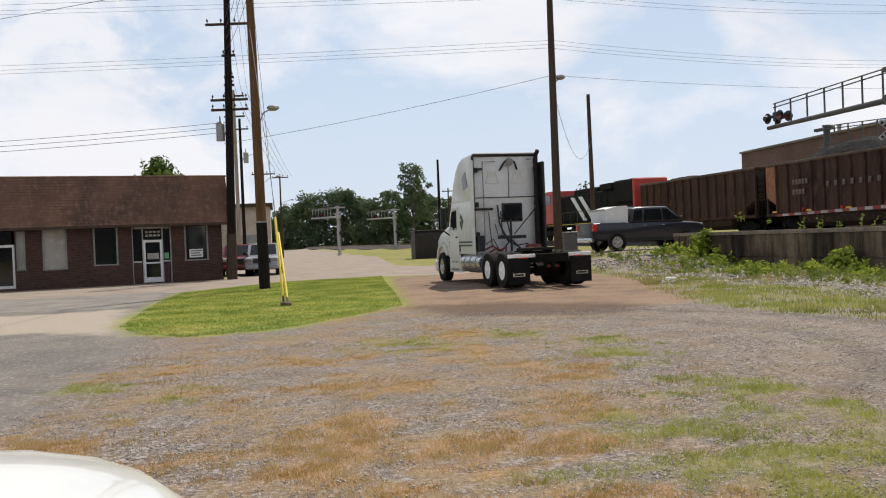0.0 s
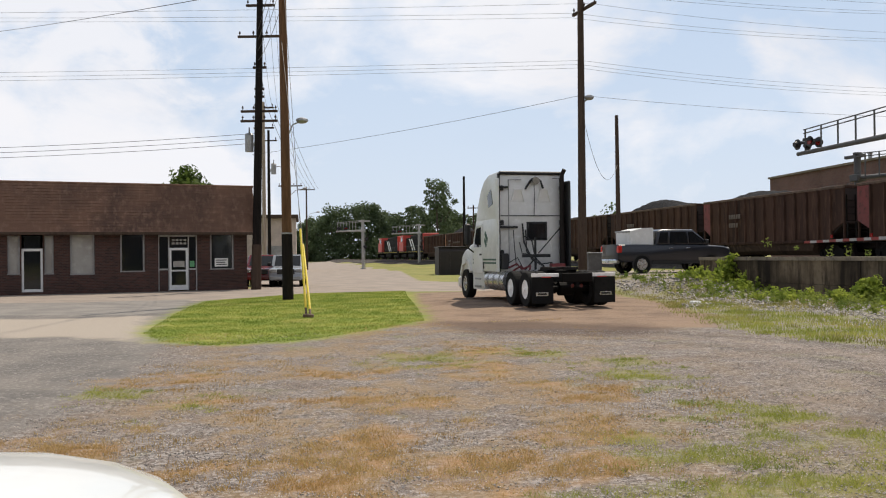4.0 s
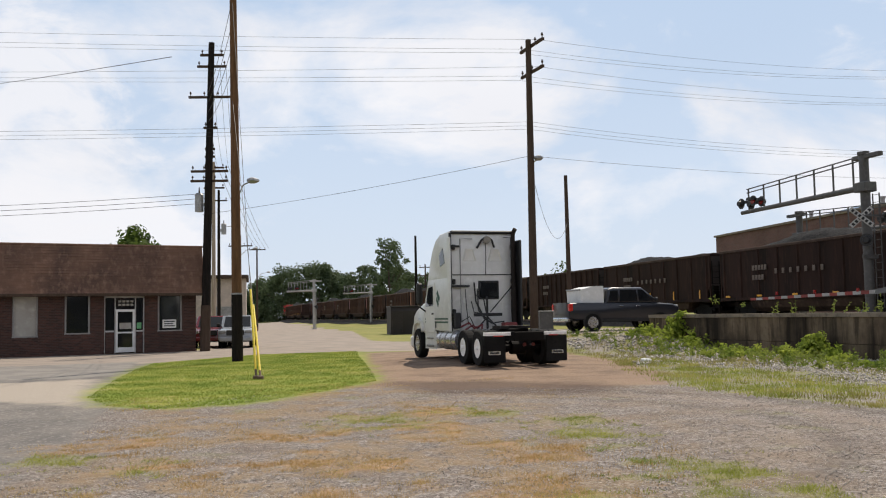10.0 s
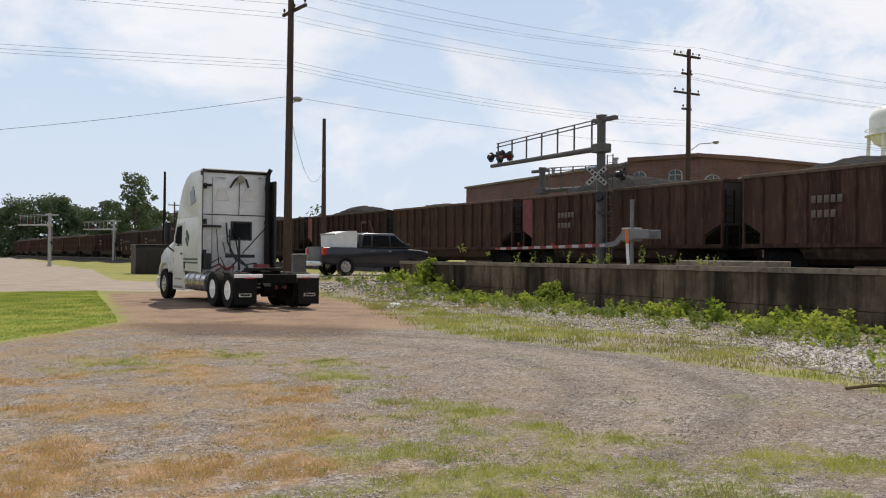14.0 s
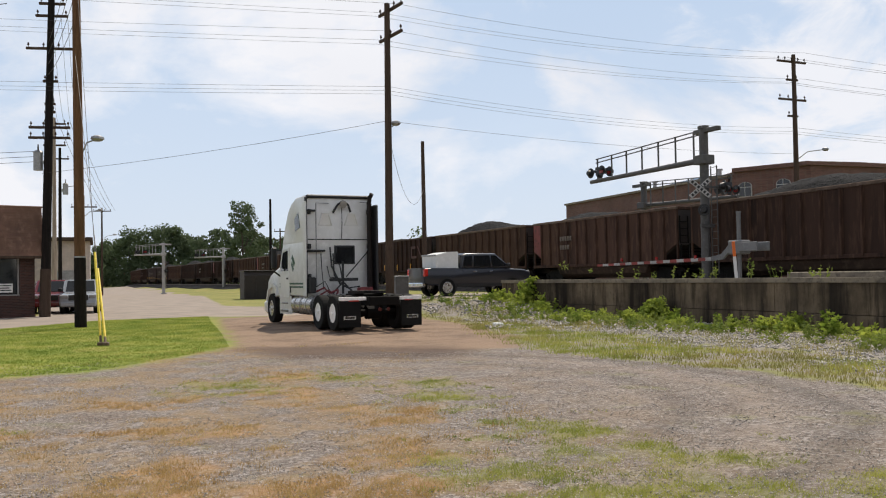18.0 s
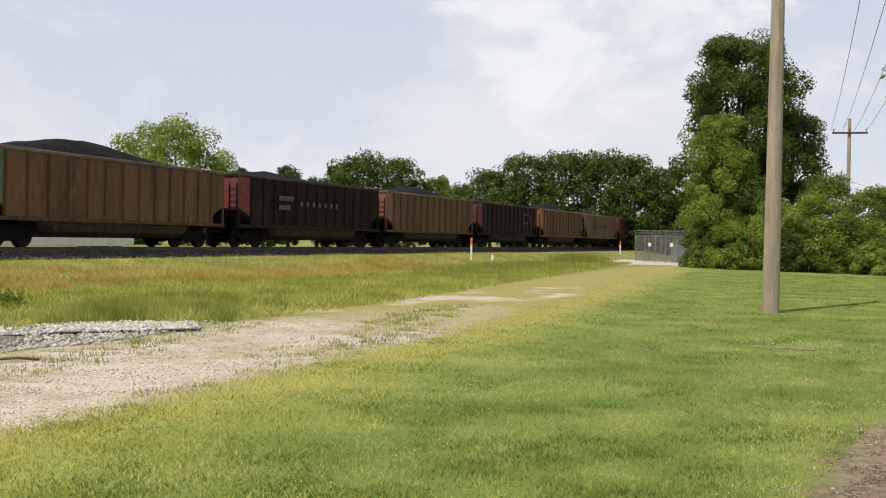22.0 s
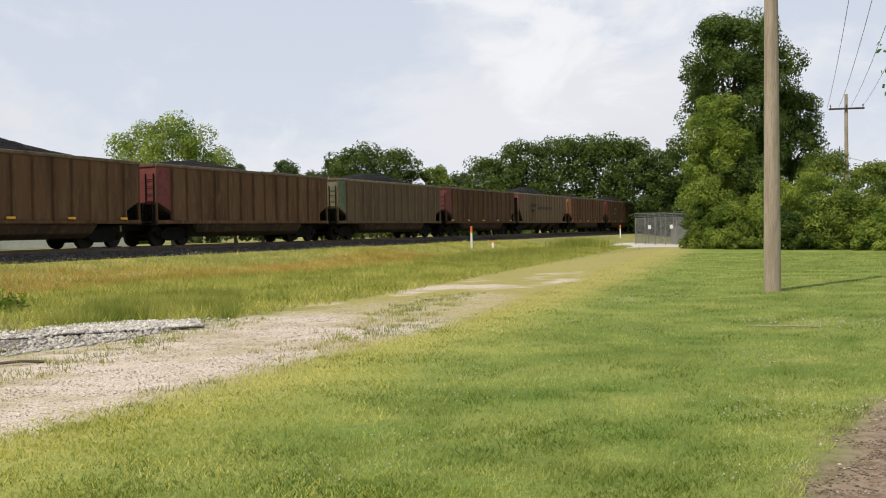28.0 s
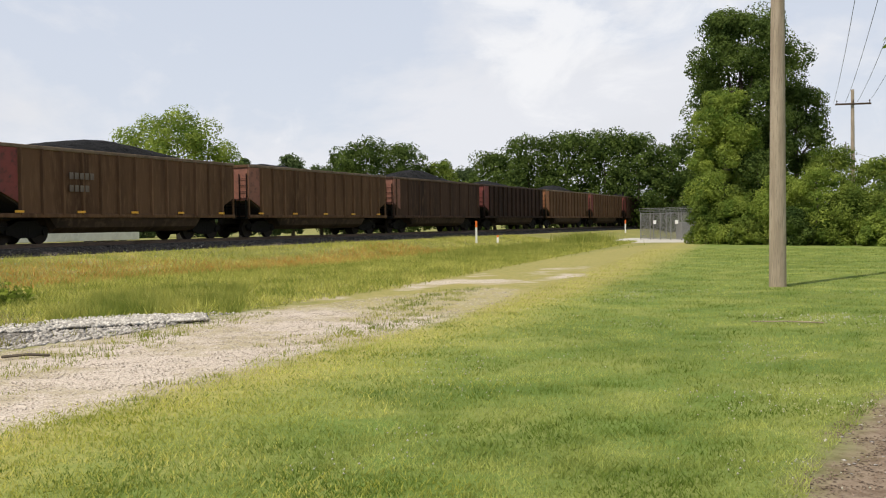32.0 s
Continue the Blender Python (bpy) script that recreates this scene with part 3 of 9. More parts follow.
ZONES = dict(
    lot=[(-4.4, 9.3), (-4.4, 12), (-4.9, 14), (-5.5, 16.5), (-6.3, 19.4), (-4, 21.4), (-1.3, 24.0), (3, 23.2), (5.6, 21.6), (6.2, 18.0), (7.65, 14.2), (8.3, 10.5), (9.4, 5), (10.2, 0), (10.4, -5), (9.4, -8), (6.4, -6.5), (5.2, -4.6), (4.9, -3.2), (0, -2.5), (-5, -3), (-4.2, 4)],
    lane=[(7.4, -3.2), (9.0, -4.6), (9.6, -7), (9.2, -12), (9.0, -14.5), (8.6, -17.0), (7.6, -20.0), (6.4, -22.5), (5.2, -22), (4.7, -18.5), (4.75, -14.5), (5.15, -11.2), (5.3, -8), (5.65, -5.4), (6.4, -3.2)],
    island=[(-7.1, 20.0), (-8.3, 25.5), (-9.4, 31.2), (-9.9, 35.0), (-7.1, 41.6), (-2.8, 43.6), (-2.2, 36.4), (-1.2, 26), (-0.95, 23.0), (-2.0, 20.2), (-3.0, 18.0), (-4.6, 16.9), (-6.0, 17.9)],
    lawn=[(5.2, -3.0), (5.6, -5.2), (5.2, -8), (5.0, -11), (4.6, -15), (4.5, -20.6), (4.6, -30), (5, -45), (5.4, -70), (-90, -75), (-90, -12), (-6, -9), (-4, -3.2)],
    dirt=[(-1.9, 22), (-1.6, 27), (-2.2, 41), (2.5, 43.5), (5, 40), (6.2, 30), (6.3, 24), (5.4, 20.2), (3, 20.2), (0.5, 20.6)],
    paved=[(-90, -6), (-24, 26), (-16, 33.5), (-9.9, 35), (-7.4, 41.2), (-2.4, 42.6), (2, 42.6), (5, 40.8), (40, 39.5), (40, 52), (6, 52.5), (-3, 60), (-7, 100), (-15, 140), (-30, 230), (-40, 300), (-52, 300), (-30, 150), (-17, 75), (-12, 53), (-11.3, 48.2), (-20.5, 43.4), (-90, 8)],
    drive=[(-1.8, 5), (-2.2, 9.4), (-3.6, 16), (-4.6, 21), (-7.0, 28), (-8.8, 36), (-24, 27), (-90, -5), (-90, -20), (-6, -12), (-4.4, -4)],
    sand=[(-40, 22), (-22, 25.6), (-15, 25.6), (-11.4, 25.2), (-8.9, 26.2), (-7.2, 20.9), (-6.2, 18.0), (-8.0, 19.2), (-11.1, 19.2), (-20, 17.5), (-40, 12)],
    road=[(-90, 6), (-30, 30.5), (-20.4, 34.6), (-14.7, 35.0), (-10.9, 36.6), (-9.0, 29), (-9.7, 26.6), (-15.8, 27.4), (-30, 24), (-90, -4)],
    oil=[(-0.9, 22.0), (0.3, 19.0), (3.6, 18.3), (4.4, 20.2), (1.6, 22.6)],
    stones=[(9.6, 12.5), (12, 15.5), (13.4, 13), (14.0, 6), (13.9, 0), (13.4, -9), (11.5, -12), (9.6, -15.2), (9.0, -13.8), (10.6, -7), (10.6, 2), (9.7, 8)],
    weeds=[(5.6, 20.5), (6.4, 17.5), (8.0, 14.2), (8.8, 10), (9.6, 4), (10, -8), (9.3, -13), (17, -15), (17, 0), (15.5, 14), (13, 33), (9, 40.5), (5.6, 39.5), (6.4, 30)],
    worn=[(8.8, -16.5), (9.3, -24), (8.6, -40), (7.4, -60), (5.4, -75), (2.8, -75), (3.2, -60), (3.0, -40), (3.1, -28), (3.7, -20), (4.7, -15.5)],
    verge=[(5.4, -3.0), (5.8, -5.4), (5.3, -9), (5.0, -14), (4.6, -20), (3.2, -22), (3.2, -14), (3.6, -9), (4.0, -5), (4.0, -3)],
    mulch=[(-0.30, -5.0), (-0.32, -6), (-0.62, -7.3), (-1.15, -9.2), (-2.2, -10.6), (-9, -10), (-9, -4)],
    pad=[(11.5, -77), (7.5, -71.5), (3.5, -71.5), (2.6, -86), (11.5, -88)],
)


# patches of grass on the lot: middle and half widths
GREEN = [(1.75, 7.6, 0.45, 0.8), (2.9, 9.2, 0.5, 0.7), (2.2, 13.3, 0.5, 1.3), (3.2, 7.4, 0.9, 0.8), (2.3, 6.2, 0.9, 0.7), (3.8, 6.3, 0.7, 0.9), (-4.2, 10.8, 0.3, 0.5), (-0.6, 14.8, 0.7, 0.8), (3.0, 4.8, 1.3, 0.9), (4.9, 6.2, 0.5, 0.5), (1.2, 15.2, 0.5, 0.8), (-3.0, 10.0, 0.3, 0.5)]
RUST = [(-3.7, 7.9, 0.7, 0.8), (-4.0, 12.6, 0.5, 0.8), (-2.6, 9.9, 0.6, 0.5), (-1.4, 6.8, 0.9, 0.6), (-0.6, 6.0, 0.8, 0.5), (-0.8, 10.4, 0.7, 0.6), (0.6, 15.6, 0.6, 0.7), (1.2, 11.0, 0.5, 0.7), (0.7, 8.5, 0.9, 0.7), (1.1, 7.2, 0.4, 0.5), (0.2, 7.0, 0.6, 0.5), (-1.1, 8.0, 0.6, 0.5), (-0.1, 13.6, 0.5, 0.8), (-2.0, 12.7, 0.8, 0.4), (0.4, 5.6, 0.9, 0.5), (-3.0, 6.0, 0.8, 0.7), (-0.9, 12.9, 0.6, 0.5)]


def lattice(x, y, scale, seed):
    """Smooth value noise between 0 and 1 in the plan."""
    x, y = np.asarray(x, float) * scale, np.asarray(y, float) * scale
    i, j = np.floor(x).astype(int), np.floor(y).astype(int)
    u, v = x - i, y - j
    u, v = u * u * (3 - 2 * u), v * v * (3 - 2 * v)
    tab = np.random.RandomState(seed).uniform(0, 1, 4096)

    def at_(a_, b_):
        return tab[(a_ * 73 + b_ * 179 + (a_ * b_) * 7) % 4096]
    return (at_(i, j) * (1 - u) + at_(i + 1, j) * u) * (1 - v) + (at_(i, j + 1) * (1 - u) + at_(i + 1, j + 1) * u) * v


def fractal(x, y, scale, seed, octaves=4):
    total, amp, norm = 0.0, 1.0, 0.0
    for k in range(octaves):
        total, norm, amp = total + amp * lattice(x, y, scale * 2.03 ** k, seed + k), norm + amp, amp * 0.62
    return total / norm


def cover(spots, x, y, seed, scale=2.3):
    """How thickly grass of one kind stands at a place on the lot, 0 to 1."""
    v = np.zeros(np.shape(x))
    for cx, cy, rx, ry in spots:
        v = np.maximum(v, np.exp(-0.5 * ((x - cx) / (rx * 1.25)) ** 2 - 0.5 * ((y - cy) / (ry * 1.25)) ** 2))
    return np.clip(v * 1.05 - 0.42 + (fractal(x, y, scale, seed, 5) - 0.5) * 2.8, 0, 1) * np.clip(v * 3, 0, 1)


# thin gravel showing through the dry grass beyond the lane
GRIT = [(8.6, -19.6, 0.5, 1.5), (8.0, -22.5, 0.4, 1.7), (7.9, -27.3, 0.4, 1.6), (6.4, -30.0, 0.6, 2.2), (6.6, -24.5, 0.5, 1.5), (5.4, -26.5, 0.4, 1.5)]
CLOVER = [(1.6, -6.2, 1.1, 0.7), (-1.4, -11.5, 2.0, 1.2), (2.6, -8.3, 1.2, 0.8), (-0.6, -7.0, 0.9, 0.7), (1.0, -14, 2.2, 1.5), (-4, -18, 3, 2)]


def build_ground():
    def lines(lo, a_, b_, hi, fine):
        mid = np.arange(a_, b_ + 1e-6, fine)
        def out(start, stop):
            r, st, p = [], fine, start
            while p < stop:
                st = min(st * 1.28, 60); p += st; r.append(p)
            return np.array(r)
        return np.concatenate([-out(-a_, -lo)[::-1], mid, out(b_, hi)])
    gx, gy = lines(-2200, -22, 30, 2200, 0.22), lines(-2200, -36, 48, 2200, 0.22)
    X, Y = np.meshgrid(gx, gy)
    Z = land(X, Y)
    rs = np.random.RandomState(3)
    Z += rs.normal(0, 0.006, Z.shape) * (np.hypot(X, Y) < 40)
    nx, ny = len(gx), len(gy)
    i = np.arange(nx * ny).reshape(ny, nx)
    F = np.stack([i[:-1, :-1], i[:-1, 1:], i[1:, 1:], i[1:, :-1]], -1).reshape(-1, 4)
    me = raw_mesh("ground", np.stack([X, Y, Z], -1), F, ground_mat())
    for name, poly in ZONES.items():
        v = np.clip(0.5 + poly_sd(X.ravel(), Y.ravel(), poly) / 2.4, 0, 1)
        at = me.attributes.new("z_" + name, "FLOAT", "POINT")
        at.data.foreach_set("value", v.astype(np.float32))
    for name, spots, seed in (("green", GREEN, 40), ("rust", RUST, 60), ("clover", CLOVER, 80), ("grit", GRIT, 90)):
        v = cover(spots, X.ravel(), Y.ravel(), seed, 0.6 if name == "grit" else 2.3)
        at = me.attributes.new("z_" + name, "FLOAT", "POINT")
        at.data.foreach_set("value", v.astype(np.float32))
    me.shade_smooth()
    ob = new("ground", me)
    tagged(ob, "wide flat ground of gravel lot, dry and mown grass, dirt and old pavement", "ground", kind="structure")


def ground_mat():
    m = bpy.data.materials.new("ground")
    m.use_nodes = True
    nt = m.node_tree
    N, K = nt.nodes.new, nt.links.new
    b = nt.nodes["Principled BSDF"]
    co = N("ShaderNodeTexCoord")

    def noise_(scale, detail=5, rough=0.6):
        n = N("ShaderNodeTexNoise")
        n.inputs["Scale"].default_value, n.inputs["Detail"].default_value, n.inputs["Roughness"].default_value = scale, detail, rough
        K(co.outputs["Object"], n.inputs["Vector"])
        return n.outputs["Fac"]

    def math_(op, a_, b_, clamp=False):
        n = N("ShaderNodeMath"); n.operation = op; n.use_clamp = clamp
        for k, v in enumerate((a_, b_)):
            if isinstance(v, (int, float)):
                n.inputs[k].default_value = v
            else:
                K(v, n.inputs[k])
        return n.outputs[0]

    def rng(v, a_, b_):
        n = N("ShaderNodeMapRange"); n.interpolation_type = "SMOOTHSTEP"
        n.inputs["From Min"].default_value, n.inputs["From Max"].default_value = a_, b_
        K(v, n.inputs["Value"])
        return n.outputs[0]

    def mix(f, a_, b_):
        n = N("ShaderNodeMix"); n.data_type = "RGBA"
        if isinstance(f, (int, float)):
            n.inputs["Factor"].default_value = f
        else:
            K(f, n.inputs["Factor"])
        for key, v in (("A", a_), ("B", b_)):
            if isinstance(v, tuple):
                n.inputs[key].default_value = rgb(v)
            else:
                K(v, n.inputs[key])
        return n.outputs["Result"]

    n_big, n_mid, n_fine, n_grit, n_edge = noise_(0.16, 4), noise_(0.7, 6), noise_(5.0, 6, 0.7), noise_(38.0, 3, 0.8), noise_(1.1, 7, 0.7)
    grit = rng(n_grit, 0.3, 0.7)
    vor = N("ShaderNodeTexVoronoi"); vor.inputs["Scale"].default_value = 26
    K(co.outputs["Object"], vor.inputs["Vector"])
    chip = N("ShaderNodeSeparateColor"); K(vor.outputs["Color"], chip.inputs[0])

    def zone(name, wob=0.9, soft=0.12):
        a_ = N("ShaderNodeAttribute"); a_.attribute_name = "z_" + name
        w = math_("MULTIPLY", math_("SUBTRACT", n_edge, 0.5), wob)
        return rng(math_("ADD", a_.outputs["Fac"], w), 0.5 - soft, 0.5 + soft)

    # wild grass everywhere, then the kinds of ground over it
    wild = mix(rng(n_mid, 0.4, 0.65), (0.215, 0.22, 0.062), (0.30, 0.26, 0.10))
    wild = mix(rng(n_big, 0.42, 0.6), wild, (0.20, 0.205, 0.065))
    wild = mix(math_("MULTIPLY", rng(n_fine, 0.5, 0.75), 0.5), wild, (0.06, 0.065, 0.018))
    gravel = mix(grit, (0.078, 0.064, 0.056), (0.275, 0.232, 0.202))
    gravel = mix(math_("MULTIPLY", rng(chip.outputs["Red"], 0.5, 0.9), 0.7), gravel, (0.40, 0.37, 0.345))
    gravel = mix(math_("MULTIPLY", rng(chip.outputs["Green"], 0.35, 0.0), 0.5), gravel, (0.062, 0.052, 0.047))
    n_coarse = noise_(19.0, 5, 0.78)
    gravel = mix(math_("MULTIPLY", rng(n_coarse, 0.54, 0.68), 0.5), gravel, (0.36, 0.33, 0.305))
    gravel = mix(math_("MULTIPLY", rng(n_coarse, 0.48, 0.33), 0.38), gravel, (0.06, 0.05, 0.046))
    gravel = mix(math_("MULTIPLY", rng(n_mid, 0.45, 0.68), 0.5), gravel, (0.165, 0.122, 0.095))
    dry = mix(rng(n_fine, 0.35, 0.65), (0.34, 0.20, 0.07), (0.26, 0.185, 0.09))
    dry = mix(math_("MULTIPLY", rng(n_grit, 0.45, 0.7), 0.6), dry, (0.17, 0.125, 0.075))
    lane = mix(grit, (0.38, 0.322, 0.268), (0.72, 0.632, 0.552))
    lane = mix(math_("MULTIPLY", rng(n_coarse, 0.55, 0.33), 0.65), lane, (0.22, 0.18, 0.135))
    lane = mix(math_("MULTIPLY", rng(math_("ADD", n_mid, math_("MULTIPLY", math_("SUBTRACT", n_edge, 0.5), 0.6)), 0.44, 0.62), 0.6), lane, (0.31, 0.265, 0.13))
    lawn = mix(rng(n_mid, 0.38, 0.66), (0.135, 0.20, 0.042), (0.23, 0.26, 0.07))
    lawn = mix(math_("MULTIPLY", rng(n_big, 0.5, 0.62), 0.5), lawn, (0.085, 0.135, 0.024))
    lawn = mix(math_("MULTIPLY", rng(n_fine, 0.5, 0.8), 0.5), lawn, (0.27, 0.25, 0.085))
    island = mix(rng(n_mid, 0.4, 0.64), (0.19, 0.24, 0.04), (0.29, 0.29, 0.07))
    dirt = mix(rng(n_mid, 0.4, 0.7), (0.27, 0.185, 0.125), (0.15, 0.098, 0.07))
    dirt = mix(math_("MULTIPLY", grit, 0.4), dirt, (0.27, 0.215, 0.17))
    dirt = mix(math_("MULTIPLY", rng(n_coarse, 0.47, 0.34), 0.6), dirt, (0.10, 0.07, 0.055))
    dirt = mix(math_("MULTIPLY", rng(n_coarse, 0.56, 0.70), 0.6), dirt, (0.36, 0.29, 0.23))
    paved = mix(rng(n_mid, 0.35, 0.7), (0.34, 0.285, 0.235), (0.25, 0.21, 0.18))
    paved = mix(math_("MULTIPLY", grit, 0.3), paved, (0.22, 0.205, 0.19))
    drive = mix(rng(n_mid, 0.35, 0.65), (0.15, 0.14, 0.13), (0.22, 0.20, 0.178))
    drive = mix(math_("MULTIPLY", grit, 0.4), drive, (0.11, 0.10, 0.095))
    stones = mix(chip.outputs["Green"], (0.075, 0.066, 0.058), (0.27, 0.25, 0.225))
    mulch = mix(rng(n_fine, 0.35, 0.6), (0.15, 0.105, 0.075), (0.27, 0.21, 0.155))
    col = wild
    col = mix(zone("paved", 0.5, 0.08), col, paved)
    col = mix(zone("drive", 0.7, 0.12), col, drive)
    drive_chip = mix(math_("MULTIPLY", rng(chip.outputs["Blue"], 0.7, 1.0), 0.5), drive, (0.36, 0.33, 0.30))
    col = mix(zone("drive", 0.7, 0.12), col, drive_chip)
    col = mix(zone("road", 0.25, 0.06), col, mix(rng(n_mid, 0.35, 0.65), (0.20, 0.185, 0.17), (0.26, 0.24, 0.215)))
    col = mix(zone("sand", 0.8, 0.2), col, mix(grit, (0.27, 0.235, 0.195), (0.46, 0.40, 0.335)))
    # curved tracks of turning trucks in the gravel
    sxy = N("ShaderNodeSeparateXYZ"); K(co.outputs["Object"], sxy.inputs[0])
    dx, dy = math_("ADD", sxy.outputs["X"], 0.45), math_("SUBTRACT", sxy.outputs["Y"], 12.85)
    reach = math_("SQRT", math_("ADD", math_("MULTIPLY", dx, dx), math_("MULTIPLY", dy, dy)), 0.0)
    reach = math_("ADD", reach, math_("MULTIPLY", math_("SUBTRACT", n_mid, 0.5), 0.9))
    for ring, wide, tone, much in ((7.55, 0.34, (0.085, 0.075, 0.066), 0.6), (6.75, 0.42, (0.30, 0.245, 0.20), 0.55), (5.75, 0.30, (0.095, 0.08, 0.07), 0.5), (5.1, 0.4, (0.28, 0.225, 0.18), 0.4)):
        band = rng(math_("ABSOLUTE", math_("SUBTRACT", reach, ring), 0.0), wide, 0.0)
        gravel = mix(math_("MULTIPLY", math_("MULTIPLY", band, rng(sxy.outputs["X"], 1.5, 4.0)), math_("MULTIPLY", rng(n_coarse, 0.3, 0.6), much)), gravel, tone)
    col = mix(zone("lot", 0.8), col, gravel)
    # scorched grass in patches over the lot
    a_ = N("ShaderNodeAttribute"); a_.attribute_name = "z_lot"
    patch = math_("MULTIPLY", rng(math_("ADD", noise_(0.62, 9, 0.68), math_("MULTIPLY", n_fine, 0.22)), 0.56, 0.68), rng(a_.outputs["Fac"], 0.55, 1.0))
    sep = N("ShaderNodeSeparateXYZ"); K(co.outputs["Object"], sep.inputs[0])
    west = rng(math_("MULTIPLY", sep.outputs["X"], -1.0), -5.5, 0.5)
    col = mix(math_("MULTIPLY", patch, math_("ADD", math_("MULTIPLY", west, 0.42), 0.08)), col, dry)
    green = math_("MULTIPLY", rng(noise_(0.5, 8, 0.68), 0.56, 0.66), rng(a_.outputs["Fac"], 0.4, 0.9))
    col = mix(math_("MULTIPLY", green, 0.35), col, (0.19, 0.20, 0.045))
    # patches of rust-dry and of green grass on the lot
    fray = math_("MULTIPLY", math_("SUBTRACT", math_("ADD", n_edge, math_("MULTIPLY", n_fine, 0.8)), 0.9), 1.5)
    for name, tone in (("rust", mix(rng(n_fine, 0.35, 0.65), (0.42, 0.22, 0.072), (0.30, 0.19, 0.09))), ("green", mix(rng(n_fine, 0.3, 0.7), (0.165, 0.185, 0.04), (0.25, 0.225, 0.075)))):
        at_ = N("ShaderNodeAttribute"); at_.attribute_name = "z_" + name
        col = mix(math_("MULTIPLY", rng(math_("ADD", at_.outputs["Fac"], math_("MULTIPLY", fray, 0.7)), 0.1, 0.8), 0.55), col, tone)
    col = mix(zone("weeds", 0.6), col, mix(rng(n_edge, 0.46, 0.62), mix(0.4, gravel, (0.33, 0.30, 0.265)), wild))
    col = mix(zone("stones", 0.9), col, stones)
    col = mix(zone("dirt", 0.5), col, dirt)
    col = mix(math_("MULTIPLY", zone("oil", 0.7, 0.25), 0.7), col, (0.085, 0.058, 0.046))
    col = mix(zone("lane", 1.3, 0.2), col, lane)
    a_l = N("ShaderNodeAttribute"); a_l.attribute_name = "z_lawn"
    edge = math_("SUBTRACT", 1.0, rng(math_("ADD", a_l.outputs["Fac"], math_("MULTIPLY", math_("SUBTRACT", n_edge, 0.5), 0.5)), 0.62, 0.98))
    lawn = mix(math_("MULTIPLY", edge, 0.75), lawn, (0.42, 0.36, 0.12))
    lawn = mix(math_("MULTIPLY", zone("verge", 1.1, 0.4), 0.6), lawn, mix(rng(n_fine, 0.35, 0.65), (0.40, 0.37, 0.12), (0.27, 0.29, 0.075)))
    lawn = mix(math_("MULTIPLY", rng(n_coarse, 0.5, 0.34), 0.6), lawn, (0.075, 0.115, 0.022))
    lawn = mix(math_("MULTIPLY", rng(n_coarse, 0.54, 0.68), 0.45), lawn, (0.37, 0.36, 0.12))
    at_ = N("ShaderNodeAttribute"); at_.attribute_name = "z_clover"
    lawn = mix(math_("MULTIPLY", rng(math_("ADD", at_.outputs["Fac"], fray), 0.2, 0.9), 0.55), lawn, (0.085, 0.14, 0.026))
    col = mix(zone("lawn", 0.55, 0.2), col, lawn)
    island = mix(math_("MULTIPLY", rng(noise_(0.35, 6, 0.65), 0.52, 0.68), 0.7), island, (0.30, 0.255, 0.09))
    col = mix(math_("MULTIPLY", zone("worn", 0.9, 0.3), 0.75), col, mix(rng(n_fine, 0.35, 0.65), (0.37, 0.31, 0.12), (0.26, 0.25, 0.08)))
    at_ = N("ShaderNodeAttribute"); at_.attribute_name = "z_grit"
    col = mix(math_("MULTIPLY", rng(math_("ADD", at_.outputs["Fac"], math_("MULTIPLY", fray, 0.5)), 0.1, 0.6), 0.85), col, lane)
    col = mix(zone("island", 0.7, 0.18), col, island)
    col = mix(zone("mulch", 0.3), col, mulch)
    col = mix(zone("pad", 0.3), col, (0.48, 0.46, 0.42))
    K(col, b.inputs["Base Color"])
    b.inputs["Roughness"].default_value = 0.95
    b.inputs["Specular IOR Level"].default_value = 0.15
    h = math_("ADD", math_("MULTIPLY", n_grit, 0.5), math_("MULTIPLY", n_fine, 1.6))
    bp = N("ShaderNodeBump"); bp.inputs["Strength"].default_value, bp.inputs["Distance"].default_value = 0.6, 0.035
    K(h, bp.inputs["Height"]); K(bp.outputs[0], b.inputs["Normal"])
    return m


build_ground()


